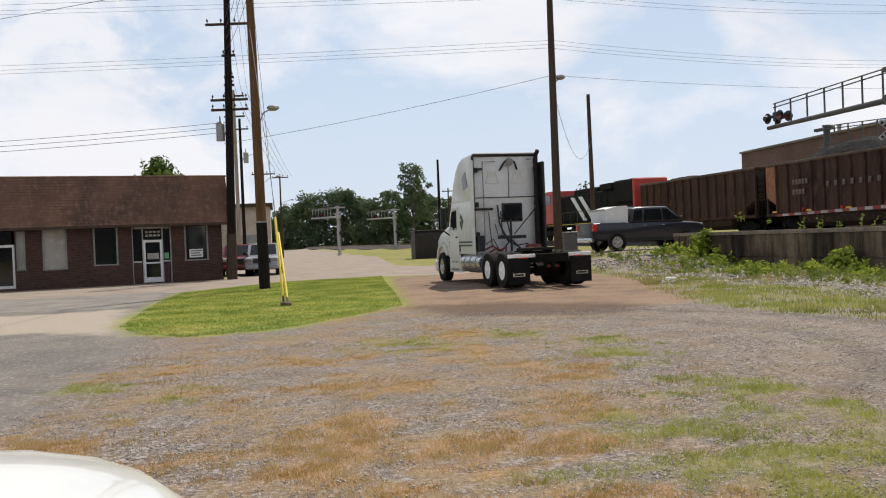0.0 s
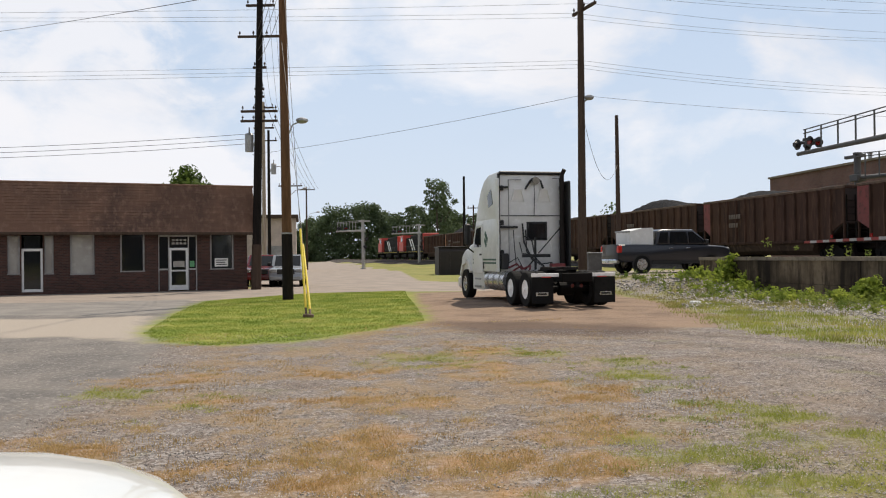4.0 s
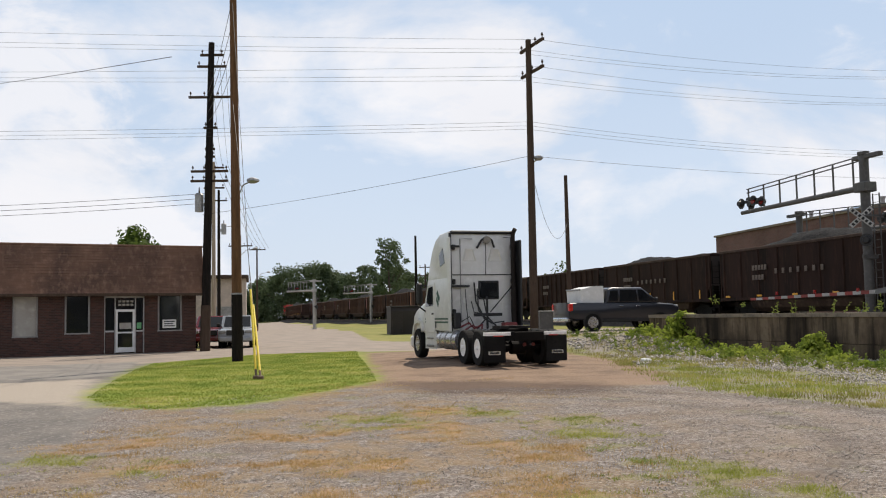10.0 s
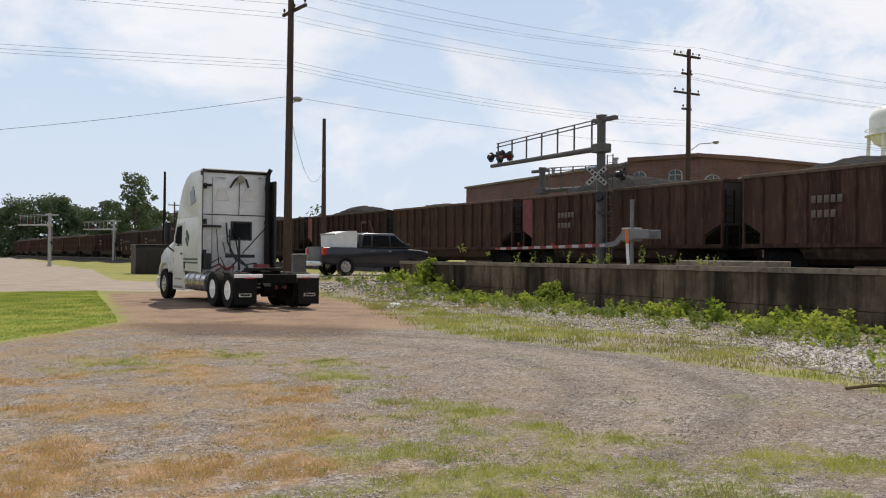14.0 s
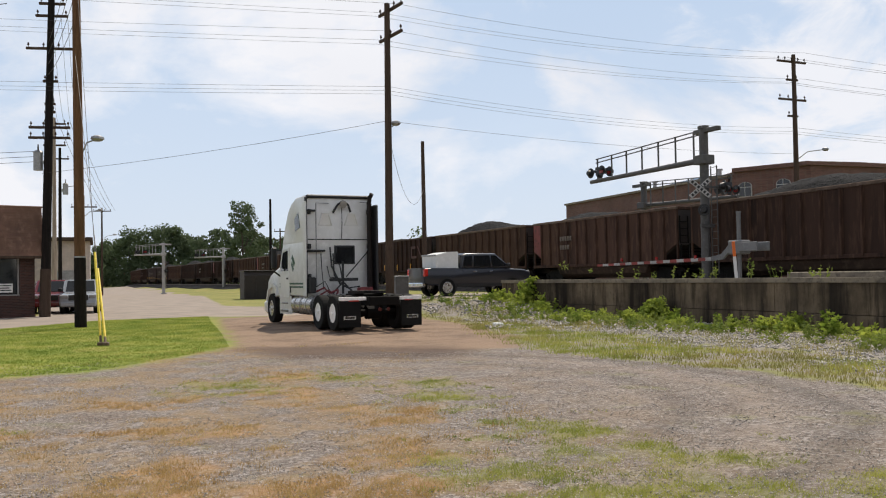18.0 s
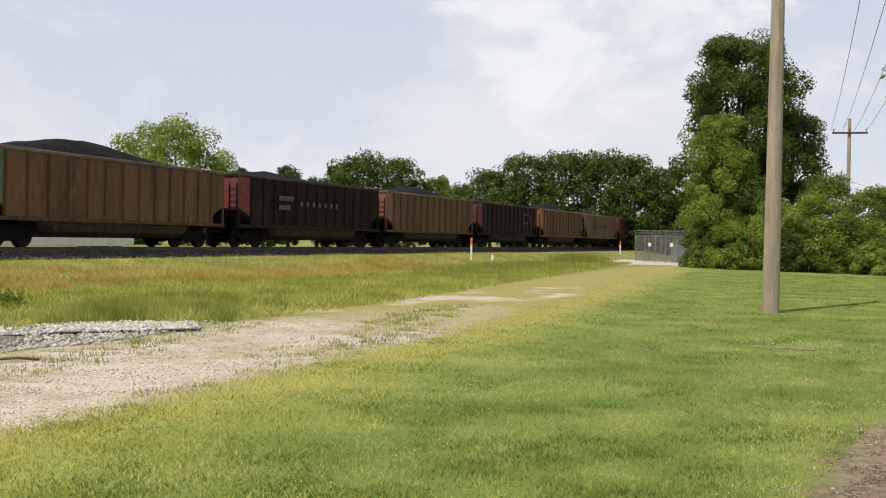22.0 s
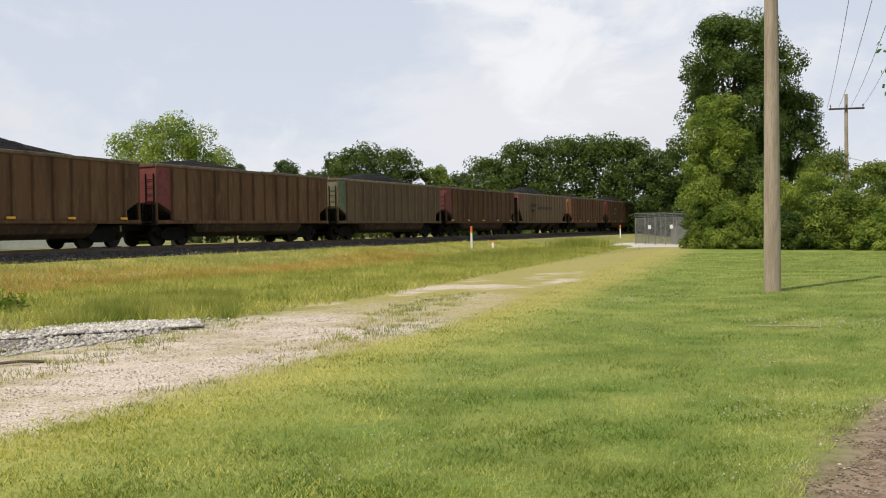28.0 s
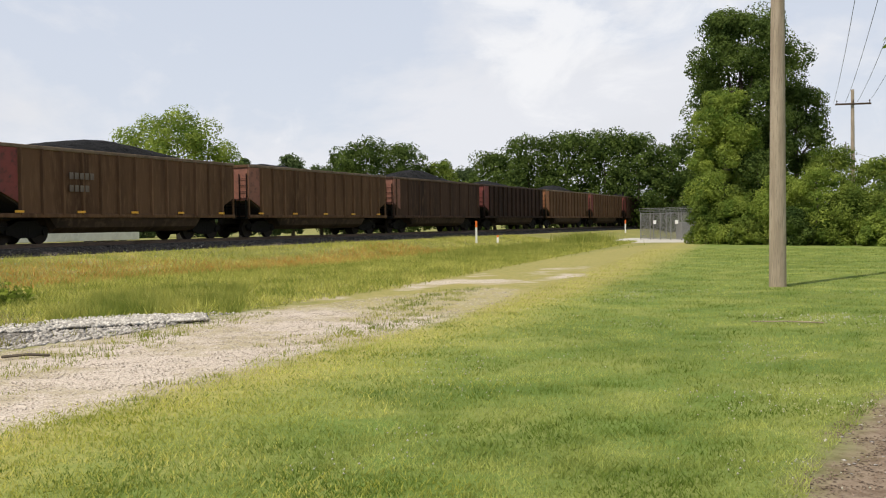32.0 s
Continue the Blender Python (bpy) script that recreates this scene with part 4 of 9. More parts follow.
# ---- track ----
def build_track():
    track = thing("railway_track", pose(0, 0, 0), "single railway track on a grey ballast bank", "railway track", kind="structure")
    s = np.concatenate([np.arange(-405, -120, 15), np.arange(-120, 130, 2.0), np.arange(130, 880, 15)])

    def along(outline):
        rings = []
        for q in s:
            x, y, yaw = track_at(q)
            m_ = pose(x, y, 0, 0, 0, yaw)
            rings.append([m_ @ Vector((u, 0, w)) for u, w in outline])
        return Geo().loft(rings)
    part("ballast_bank", along([(-3.4, 0.35), (-1.75, 0.86), (1.75, 0.86), (3.4, 0.35), (3.2, -0.3), (-3.2, -0.3)]), M["ballast"], track, "coarse grey ballast")
    for o in (-0.7175, 0.7175):
        part("rail", along([(o - 0.07, 0.90), (o - 0.02, 0.92), (o - 0.015, 1.0), (o - 0.036, 1.01), (o - 0.036, RAIL), (o + 0.036, RAIL), (o + 0.036, 1.01), (o + 0.015, 1.0), (o + 0.02, 0.92), (o + 0.07, 0.90)]), M["rail"], track)
    tie = mesh_of("tie", Geo().box(-1.3, -0.11, 0.75, 1.3, 0.11, 0.905, 0.012), M["tie_grey"])
    for k in range(250):
        x, y, yaw = track_at(-78 + k * 0.56)
        ob = new("tie", tie)
        ob.parent, ob.matrix_basis = track, pose(x, y, 0, 0, 0, yaw)
    # panels of the level crossing
    g = Geo()
    for k in range(5):
        x, y, yaw = track_at(41.2 + k * 2.05)
        m_ = pose(x, y, 0, 0, 0, yaw)
        g.box(-0.62, -1.0, 0.86, 0.62, 1.0, RAIL - 0.01, 0.02, m_)
        g.box(-1.6, -1.0, 0.86, -0.82, 1.0, RAIL - 0.01, 0.02, m_)
        g.box(0.82, -1.0, 0.86, 1.6, 1.0, RAIL - 0.01, 0.02, m_)
    part("crossing_panel", g, M["asphalt"], track, "black crossing panels flush with the rails")


build_track()


# ---- train ----
PITCH, SPEED, HEAD = 15.55, 21.904, 67.33  # metres, metres a second, rear of the locomotives at the start
# small gains and losses of the train against that speed: seconds, metres
DRIFT = ((0, 5, 10, 16, 22, 32), (-1.1, -0.72, -0.39, -0.40, 0, -1.86))

COATS = dict(
    brown=mat("car_brown", (0.066, 0.036, 0.025), (0.030, 0.018, 0.014), (0.105, 0.060, 0.041), rough=0.85, s1=0.7, s2=4.5, bump=0.12, spec=0.15, stretch=(1.2, 1.2, 0.22), rand=0.22),
    olive=mat("car_olive", (0.135, 0.074, 0.042), (0.070, 0.038, 0.022), (0.175, 0.102, 0.060), rough=0.85, s1=0.7, s2=4.5, bump=0.12, spec=0.15, stretch=(1.2, 1.2, 0.22), rand=0.18),
    dark=mat("car_dark", (0.033, 0.0175, 0.0135), (0.014, 0.0095, 0.008), (0.055, 0.030, 0.022), rough=0.85, s1=0.7, s2=4.5, bump=0.12, spec=0.15, stretch=(1.2, 1.2, 0.22), rand=0.2),
    tan=mat("car_tan", (0.15, 0.082, 0.048), (0.09, 0.050, 0.031), (0.185, 0.112, 0.070), rough=0.85, s1=0.7, s2=4.5, bump=0.12, spec=0.15, stretch=(1.2, 1.2, 0.22), rand=0.15),
    grey=mat("car_grey", (0.165, 0.112, 0.070), (0.105, 0.07, 0.044), (0.20, 0.14, 0.095), rough=0.85, s1=0.7, s2=4.5, bump=0.12, spec=0.15, stretch=(1.2, 1.2, 0.22), rand=0.15),
    red=mat("end_red", (0.18, 0.032, 0.028), (0.11, 0.027, 0.023), (0.06, 0.025, 0.02), rough=0.7, s1=0.7, s2=4, bump=0.06),
    orange=mat("end_orange", (0.30, 0.12, 0.045), (0.22, 0.085, 0.035), (0.12, 0.06, 0.035), rough=0.7, s1=0.7, s2=4, bump=0.06),
    pink=mat("end_pink", (0.24, 0.095, 0.065), (0.17, 0.07, 0.05), (0.10, 0.05, 0.04), rough=0.7, s1=0.7, s2=4, bump=0.06),
    green=mat("end_green", (0.10, 0.13, 0.075), (0.21, 0.15, 0.08), (0.07, 0.06, 0.045), rough=0.7, s1=0.7, s2=4, bump=0.06),
    soot=mat("end_soot", (0.030, 0.024, 0.021), (0.05, 0.036, 0.03), rough=0.85, s1=0.7, s2=4, bump=0.06),
    # body brown about halved: shade under the car put into the colour
    tub=mat("tub_shaded_brown", (0.052, 0.034, 0.024), (0.024, 0.017, 0.013), (0.085, 0.058, 0.040), rough=0.85, s1=0.6, s2=3.5, bump=0.1, spec=0.12),
    letter=mat("faded_letters", (0.15, 0.12, 0.098), (0.075, 0.056, 0.045), rough=0.8, bump=0),
    mark_red=mat("faded_red_mark", (0.075, 0.019, 0.015), (0.033, 0.014, 0.011), rough=0.7, bump=0),
    amber=mat("reflector_amber", (0.72, 0.36, 0.03), (0.6, 0.28, 0.03), rough=0.4, bump=0),
)
for _k, _c in (("brown", (0.13, 0.092, 0.07)), ("olive", (0.17, 0.125, 0.09)), ("dark", (0.075, 0.052, 0.042)), ("tan", (0.20, 0.145, 0.10)), ("grey", (0.21, 0.17, 0.13))):
    COATS["dust_" + _k] = mat("top_edge_" + _k, _c, tuple(v * 0.6 for v in _c), rough=0.9, s1=0.8, s2=4, bump=0.1, spec=0.15)
HALF, W, TOP, SILL = 7.25, 1.55, 3.76, 1.12
_car_meshes = {}


def cached(key, make):
    if key not in _car_meshes:
        _car_meshes[key] = make()
    return _car_meshes[key]


CUT = {"ribbed": 1.0, "smooth": 0.35, "hopper": 1.25}
RIBS = {"ribbed": (13, 0.11, 0.045), "smooth": (9, 0.06, 0.05), "hopper": (15, 0.05, 0.03)}


def body_geo(kind):
    """Side sheets, cut away at the lower corners over the bogies, with floor and end beams."""
    g = Geo()
    cut, lift, low = CUT[kind], 2.7 if kind == "hopper" else 2.02, 1.25 if kind == "hopper" else 1.55
    side = [(-HALF + 0.03, TOP - 0.1), (-HALF + 0.03, lift), (-HALF + cut, low), (-HALF + cut, SILL), (HALF - cut, SILL), (HALF - cut, low), (HALF - 0.03, lift), (HALF - 0.03, TOP - 0.1)]
    for sx in (-1, 1):
        g.prism(side, "x", sx * W - 0.03, sx * W + 0.03)
    g.box(-W, -HALF + 0.9, SILL - 0.04, W, HALF - 0.9, SILL + 0.04)
    for sy in (-1, 1):
        y = sy * HALF
        g.box(-W, y - 0.05, TOP - 0.16, W, y + 0.05, TOP, 0.02)
    return g


def rib_geo(kind):
    """One pressed rib of the near side, standing proud towards -x."""
    n, d, w = RIBS[kind]
    g = Geo().prism([(-w - 0.03, 0), (-w, d), (w, d), (w + 0.03, 0)], "z", SILL, TOP - 0.12)
    g.v = [(-0.03 - q[1], q[0], q[2]) for q in g.v]
    return g


def bay_geo():
    """Funnel-shaped outlets under a hopper car."""
    g = Geo()
    for y in (-3.9, -1.3, 1.3, 3.9):
        rings = []
        for z, h, w in ((SILL + 0.02, 1.28, W - 0.08), (0.45, 0.35, 0.75), (0.36, 0.35, 0.75)):
            rings.append([(-w, y - h, z), (w, y - h, z), (w, y + h, z), (-w, y + h, z)])
        g.loft(rings)
    return g


def chord_geo():
    g = Geo()
    for sx in (-1, 1):
        g.box(sx * W - 0.09, -HALF, TOP - 0.14, sx * W + 0.09, HALF, TOP, 0.02)
    return g


def end_geo(sy):
    """Painted end sheet, with the slope sheet under it."""
    g = Geo()
    y = sy * (HALF - 0.03)
    g.box(-W + 0.02, y - 0.03, 1.95, W - 0.02, y + 0.03, TOP - 0.14)
    for x in (-0.55, 0.55):
        g.box(x - 0.05, y, 1.95, x + 0.05, y + sy * 0.07, TOP - 0.16, 0.015)
    g.box(-W + 0.02, y - sy * 0.02, 1.90, W - 0.02, y + sy * 0.10, 2.02, 0.015)
    return g


def hopper_end_geo(sy):
    """Narrow top sheet of an open end, with the steep slope sheet and two stanchions under it."""
    y = sy * (HALF - 0.03)
    g = Geo().box(-W + 0.02, y - 0.03, 3.32, W - 0.02, y + 0.03, TOP - 0.14)
    for x in (-0.75, 0.75):
        g.box(x - 0.05, y - 0.05, 1.0, x + 0.05, y + 0.05, 3.35, 0.01)
    return g


def hopper_slope_geo(sy):
    y = sy * HALF
    return Geo().prism([(y - sy * 0.1, 3.35), (y - sy * 1.75, 1.15), (y - sy * 1.85, 1.2), (y - sy * 0.2, 3.45)], "x", -W + 0.05, W - 0.05)


def slope_geo(sy):
    y = sy * HALF
    return Geo().prism([(y - sy * 0.06, 2.0), (y - sy * 1.55, 1.15), (y - sy * 1.62, 1.18), (y - sy * 0.06, 2.1)], "x", -W + 0.05, W - 0.05)


def tub_geo():
    rings = []
    for y, k in ((-4.75, 0.0), (-4.35, 1.0), (4.35, 1.0), (4.75, 0.0)):
        z0 = 1.14 - 0.74 * k
        rings.append([(x * 1.53, y, 1.16 - (1.16 - z0) * h) for x, h in ((-1, 0), (-0.99, 0.35), (-0.93, 0.7), (-0.75, 0.94), (-0.4, 1), (0.4, 1), (0.75, 0.94), (0.93, 0.7), (0.99, 0.35), (1, 0))])
    return Geo().loft(rings)


LOADS = {12: 4, 13: 4}  # cars with a flatter load


def coal_geo(seed):
    rs = random.Random(seed)
    rings = []
    ph = rs.random() * 6
    high = (0.55, 0.95, 0.7, 0.85, 0.32)[seed]
    for i in range(29):
        y = -HALF + 0.15 + i * (2 * HALF - 0.3) / 28
        t = abs(y) / HALF
        hump = high * max(0, 1 - t ** 3) * (0.75 + 0.25 * math.sin(y * 0.55 + ph)) - 0.14
        ring = []
        for j in range(13):
            u = -1 + j / 6
            z = TOP - 0.22 + max(0, hump + 0.14) * (1 - abs(u) ** 2.2) + rs.uniform(-0.05, 0.05)
            ring.append((u * (W - 0.06), y, z))
        ring += [(W - 0.06, y, TOP - 0.6), (-(W - 0.06), y, TOP - 0.6)]
        rings.append(ring)
    return Geo().loft(rings)


def bogie_geo():
    g = Geo()
    for sx in (-1, 1):
        x = sx * 1.0
        g.prism([(-1.25, 0.52), (-1.2, 0.68), (-0.75, 0.70), (-0.4, 0.88), (0.4, 0.88), (0.75, 0.70), (1.2, 0.68), (1.25, 0.52), (1.0, 0.36), (0.75, 0.36), (0.4, 0.24), (-0.4, 0.24), (-0.75, 0.36), (-1.0, 0.36)], "x", x - 0.07, x + 0.07)
        for y in (-0.89, 0.89):
            g.cyl((x, y, 0.46), (x + sx * 0.14, y, 0.46), 0.13, n=10)
        for y in (-0.15, 0.0, 0.15):
            g.cyl((x + sx * 0.02, y, 0.30), (x + sx * 0.02, y, 0.66), 0.06, n=8)
    g.box(-1.0, -0.2, 0.5, 1.0, 0.2, 0.86, 0.03)
    return g


def wheelset_geo():
    g = Geo()
    for sx in (-1, 1):
        g.cyl((sx * 0.68, 0, 0.46), (sx * 0.81, 0, 0.46), 0.46, 0.455, n=24)
        g.cyl((sx * 0.64, 0, 0.46), (sx * 0.68, 0, 0.46), 0.49, n=24)
        g.cyl((sx * 0.81, 0, 0.46), (sx * 0.90, 0, 0.46), 0.13, n=12)
    return g.cyl((-0.8, 0, 0.46), (0.8, 0, 0.46), 0.08, n=10)


def ladder_geo(sy):
    g = Geo()
    for x in (-W + 0.06, -W + 0.52):
        g.box(x - 0.02, sy * (HALF + 0.03), 0.95, x + 0.02, sy * (HALF + 0.07), 3.3)
    for k in range(7):
        z = 1.05 + k * 0.33
        g.cyl((-W + 0.06, sy * (HALF + 0.05), z), (-W + 0.52, sy * (HALF + 0.05), z), 0.014, n=6)
    g.box(-W, sy * (HALF + 0.18), 1.55, W, sy * (HALF + 0.22), 1.60)
    for x in (-W + 0.02, 0, W - 0.02):
        g.box(x - 0.025, sy * (HALF + 0.17), 1.0, x + 0.025, sy * (HALF + 0.22), 1.95)
    g.box(-W, sy * (HALF - 0.95), 0.98, W, sy * (HALF + 0.24), 1.06)
    return g


def coupler_geo(sy):
    y = sy * HALF
    return Geo().box(-0.16, y - sy * 1.2, 0.72, 0.16, y + sy * 0.30, 0.98, 0.02).box(-0.13, y + sy * 0.26, 0.66, 0.13, y + sy * 0.42, 1.04, 0.04).tube([(0.35, y + sy * 0.05, 0.85), (0.36, y + sy * 0.2, 0.55), (0.3, y + sy * 0.41, 0.42)], 0.03)


def worm_geo():
    """The railway's emblem as plain bent bands."""
    x, y, z = -W - 0.145, -5.0, 2.12
    h, b = 0.98, 0.19
    bracket = [(y + 1.75, z), (y + 1.75, z + h), (y + 0.8, z + h), (y + 0.8, z + h - b), (y + 1.55, z + h - b), (y + 1.55, z + b), (y + 0.6, z + b), (y + 0.6, z)]
    slant = [(y + 0.42, z + h), (y + 0.2, z + h), (y - 0.6, z), (y - 0.38, z)]
    return Geo().prism(bracket, "x", x, x + 0.03).prism(slant, "x", x, x + 0.03)


def bar_places(kind):
    """Reporting marks too faint to read, as bars: places along the side and heights."""
    y0 = HALF - 3.4 if kind % 2 else HALF - 2.6
    out = [(y0 - k * 0.28, 2.55 - row * 0.5) for row in range(2) for k in range(5 - row)]
    if kind > 1:
        out += [(1.8 - k * 0.62, 2.3) for k in range(7)]
    return out


def coal_car(n, coat, front, kind="ribbed", emblem=False, marks=0, ticks=-1, rear="soot"):
    words = {"brown": "rust-brown", "olive": "olive-brown", "dark": "soot-dark brown", "tan": "dusty tan-brown", "grey": "dusty grey-brown"}[coat]
    ends = {"red": "faded red", "orange": "orange", "pink": "dull pinkish-red", "green": "green", "soot": "sooty"}[front]
    how = {"ribbed": "rib-sided", "smooth": "smooth-sided", "hopper": "open-ended hopper"}[kind]
    car = thing("coal_car", pose(0, 0, RAIL), f"{words} {how} coal car with {ends} end, heaped with coal" if kind != "hopper" else f"{words} hopper car with open {ends} end and coal", "coal car", "coal cars of the passing train")
    part("body", cached(("body", kind, coat), lambda: mesh_of("body", body_geo(kind), COATS[coat])), None, car)
    n_ribs, cut = RIBS[kind][0], CUT[kind]
    for sx in (-1, 1):
        for k in range(n_ribs):
            y = -HALF + cut + 0.06 + k * (2 * HALF - 2 * cut - 0.12) / (n_ribs - 1)
            part("rib", cached(("rib", kind, coat), lambda: mesh_of("rib", rib_geo(kind), COATS[coat])), None, car).matrix_basis = pose(sx * W, y, 0, 0, 0, 0 if sx < 0 else 180)
        part("side_sill", cached(("sill", coat), lambda: mesh_of("side_sill", Geo().box(-0.10, -HALF, SILL - 0.10, 0.07, HALF, SILL + 0.06, 0.02), COATS[coat])), None, car).matrix_basis = pose(sx * W, 0, 0)
        for sy in (-1, 1):
            part("end_post", cached(("post", coat), lambda: mesh_of("end_post", Geo().box(-0.05, -0.05, 0.98, 0.05, 0.05, TOP - 0.12, 0.01), COATS[coat])), None, car).matrix_basis = pose(sx * W, sy * (HALF - 0.05), 0)
    for sy, col in ((1, front), (-1, rear)):
        hop = kind == "hopper"
        part("end_panel", cached(("end", hop, sy, col), lambda: mesh_of("end_panel", hopper_end_geo(sy) if hop else end_geo(sy), COATS[col])), None, car, {"soot": ""}.get(col, f"{ends} end sheet") if sy > 0 else "")
        part("slope_sheet", cached(("slope", hop, sy), lambda: mesh_of("slope_sheet", hopper_slope_geo(sy) if hop else slope_geo(sy), COATS["soot"])), None, car)
        part("ladder", cached(("ladder", sy), lambda: mesh_of("ladder", ladder_geo(sy), M["black_steel"])), None, car)
        part("coupler", cached(("coupler", sy), lambda: mesh_of("coupler", coupler_geo(sy), M["wheel_steel"])), None, car)
        bogie = part("bogie", cached("bogie", lambda: mesh_of("bogie", bogie_geo(), M["black_steel"])), None, car)
        bogie.matrix_basis = pose(0, sy * (HALF - 1.75), 0)
        for y in (-0.89, 0.89):
            w = part("wheelset", cached("wheelset", lambda: mesh_of("wheelset", wheelset_geo(), M["wheel_steel"])), None, bogie)
            w.matrix_basis = pose(0, y, 0)
    part("top_chord", cached(("chord", coat), lambda: mesh_of("top_chord", chord_geo(), COATS["dust_" + coat])), None, car, "dusty top edge")
    if front in ("red", "orange", "pink", "green"):
        g = lambda: mesh_of("painted_patch", Geo().prism([(HALF - 0.93, 3.0 if kind == "hopper" else 1.6), (HALF + 0.0, 2.75 if kind == "hopper" else 2.03), (HALF + 0.0, TOP - 0.15), (HALF - 0.93, TOP - 0.15)], "x", -W - 0.055, -W - 0.035), COATS[front])
        part("painted_patch", cached(("patch", front, kind), g), None, car, f"{ends} patch on the side")
    part("coal_load", cached(("coal", LOADS.get(n, n % 4)), lambda: mesh_of("coal_load", coal_geo(LOADS.get(n, n % 4)), M["coal"])), None, car, "heaped black coal")
    if kind == "hopper":
        part("hopper_bay", cached("bay", lambda: mesh_of("hopper_bay", bay_geo(), COATS["tub"])), None, car, "dark brown funnel-shaped outlets")
    else:
        part("hopper_tub", cached(("tub", coat), lambda: mesh_of("hopper_tub", tub_geo(), COATS["tub"])), None, car)
    if emblem:
        part("emblem", cached("emblem", lambda: mesh_of("emblem", worm_geo(), COATS["mark_red"])), None, car, "faded red bent-band emblem")
    if marks:
        for y, z in bar_places(marks):
            part("mark", cached(("mark", kind == "hopper"), lambda: mesh_of("mark", Geo().box(-0.02, -0.2, 0, 0, 0, 0.26), COATS["soot" if kind == "hopper" else "letter"])), None, car).matrix_basis = pose(-W - 0.13, y, z)
    if ticks >= 0:
        box_ = Geo().box(-0.03, 0, 0, 0, 0.42, 0.09) if ticks else Geo().box(-0.03, 0, 0, 0, 0.09, 0.5)
        for k in range(5):
            part("reflector", cached(("reflector", ticks), lambda: mesh_of("reflector", box_, COATS["amber"])), None, car).matrix_basis = pose(-W - 0.13, -HALF + 1.0 + k * 3.1, SILL + 0.08)
    return car


def locomotive(rear):
    loco = thing("locomotive", pose(0, 0, RAIL), "black and red diesel locomotive with white and yellow stripes", "locomotive", "locomotives of the train")
    h = 10.9
    g = Geo().box(-1.45, -h, 1.15, 1.45, h, 1.5, 0.04).box(-1.5, -h - 0.3, 0.75, 1.5, -h + 0.05, 1.7, 0.05).box(-1.5, h - 0.05, 0.45, 1.5, h + 0.3, 1.7, 0.05)
    part("underframe", g, M["black_steel"], loco)
    g = Geo().box(-0.98, -h + 1.0, 1.5, 0.98, h - 4.6, 3.85, 0.12).box(-1.3, -h + 0.8, 2.7, 1.3, -h + 4.4, 4.35, 0.1).box(-0.9, -2.5, 3.8, 0.9, 2.6, 4.2, 0.08).box(-1.2, -6.0, 3.8, 1.2, -3.6, 4.3, 0.06)
    for k in range(9):
        g.box(-1.0, -4.6 + k * 1.15, 1.6, -0.97, -4.55 + k * 1.15, 3.7)
    part("hood", g, M["black_steel"], loco)
    part("radiator_end", Geo().box(-1.32, -h + 0.75, 1.5, 1.32, -h + 1.05, 4.36, 0.08), M["red_paint"], loco, "red rear end")
    cab = part("cab", Geo().prism([(h - 4.6, 1.5), (h - 4.6, 4.35), (h - 1.9, 4.35), (h - 1.5, 3.3), (h - 0.5, 3.2), (h - 0.3, 1.5)], "x", -1.5, 1.5), M["red_paint"], loco, "red cab")
    part("side_window", Geo().box(-1.53, h - 4.1, 3.2, -1.49, h - 2.6, 4.0), M["glass"], cab)
    part("white_stripe", Geo().prism([(-2.2, 1.6), (-1.4, 1.6), (1.4, 3.6), (0.6, 3.6)], "x", -1.02, -0.995).prism([(-0.4, 1.6), (0.4, 1.6), (3.2, 3.6), (2.4, 3.6)], "x", -1.02, -0.995), M["white_paint"], loco, "white bent-band emblem")
    g = Geo()
    for sx in (-1, 1):
        g.tube([(sx * 1.42, -h + 0.3, 2.35), (sx * 1.42, h - 4.8, 2.35)], 0.02)
        for k in range(11):
            y = -h + 0.4 + k * 1.6
            g.cyl((sx * 1.42, y, 1.5), (sx * 1.42, y, 2.36), 0.018, n=6)
    part("handrail", g, M["mast"], loco)
    part("sill_stripe", Geo().box(-1.475, -h, 1.33, -1.455, h, 1.37), M["yellow"], loco, "yellow reflective sill stripe")
    part("fuel_tank", Geo().box(-1.3, -2.8, 0.35, 1.3, 2.8, 1.15, 0.2), M["black_steel"], loco)
    for sy in (-1, 1):
        b_ = part("bogie", Geo().box(-1.2, -2.3, 0.4, 1.2, 2.3, 0.95, 0.1), M["black_steel"], loco)
        b_.matrix_basis = pose(0, sy * (h - 3.4), 0)
        for y in (-1.8, 0, 1.8):
            w = part("wheelset", cached("wheelset", lambda: None), None, b_)
            w.matrix_basis = pose(0, y, 0)
    return loco


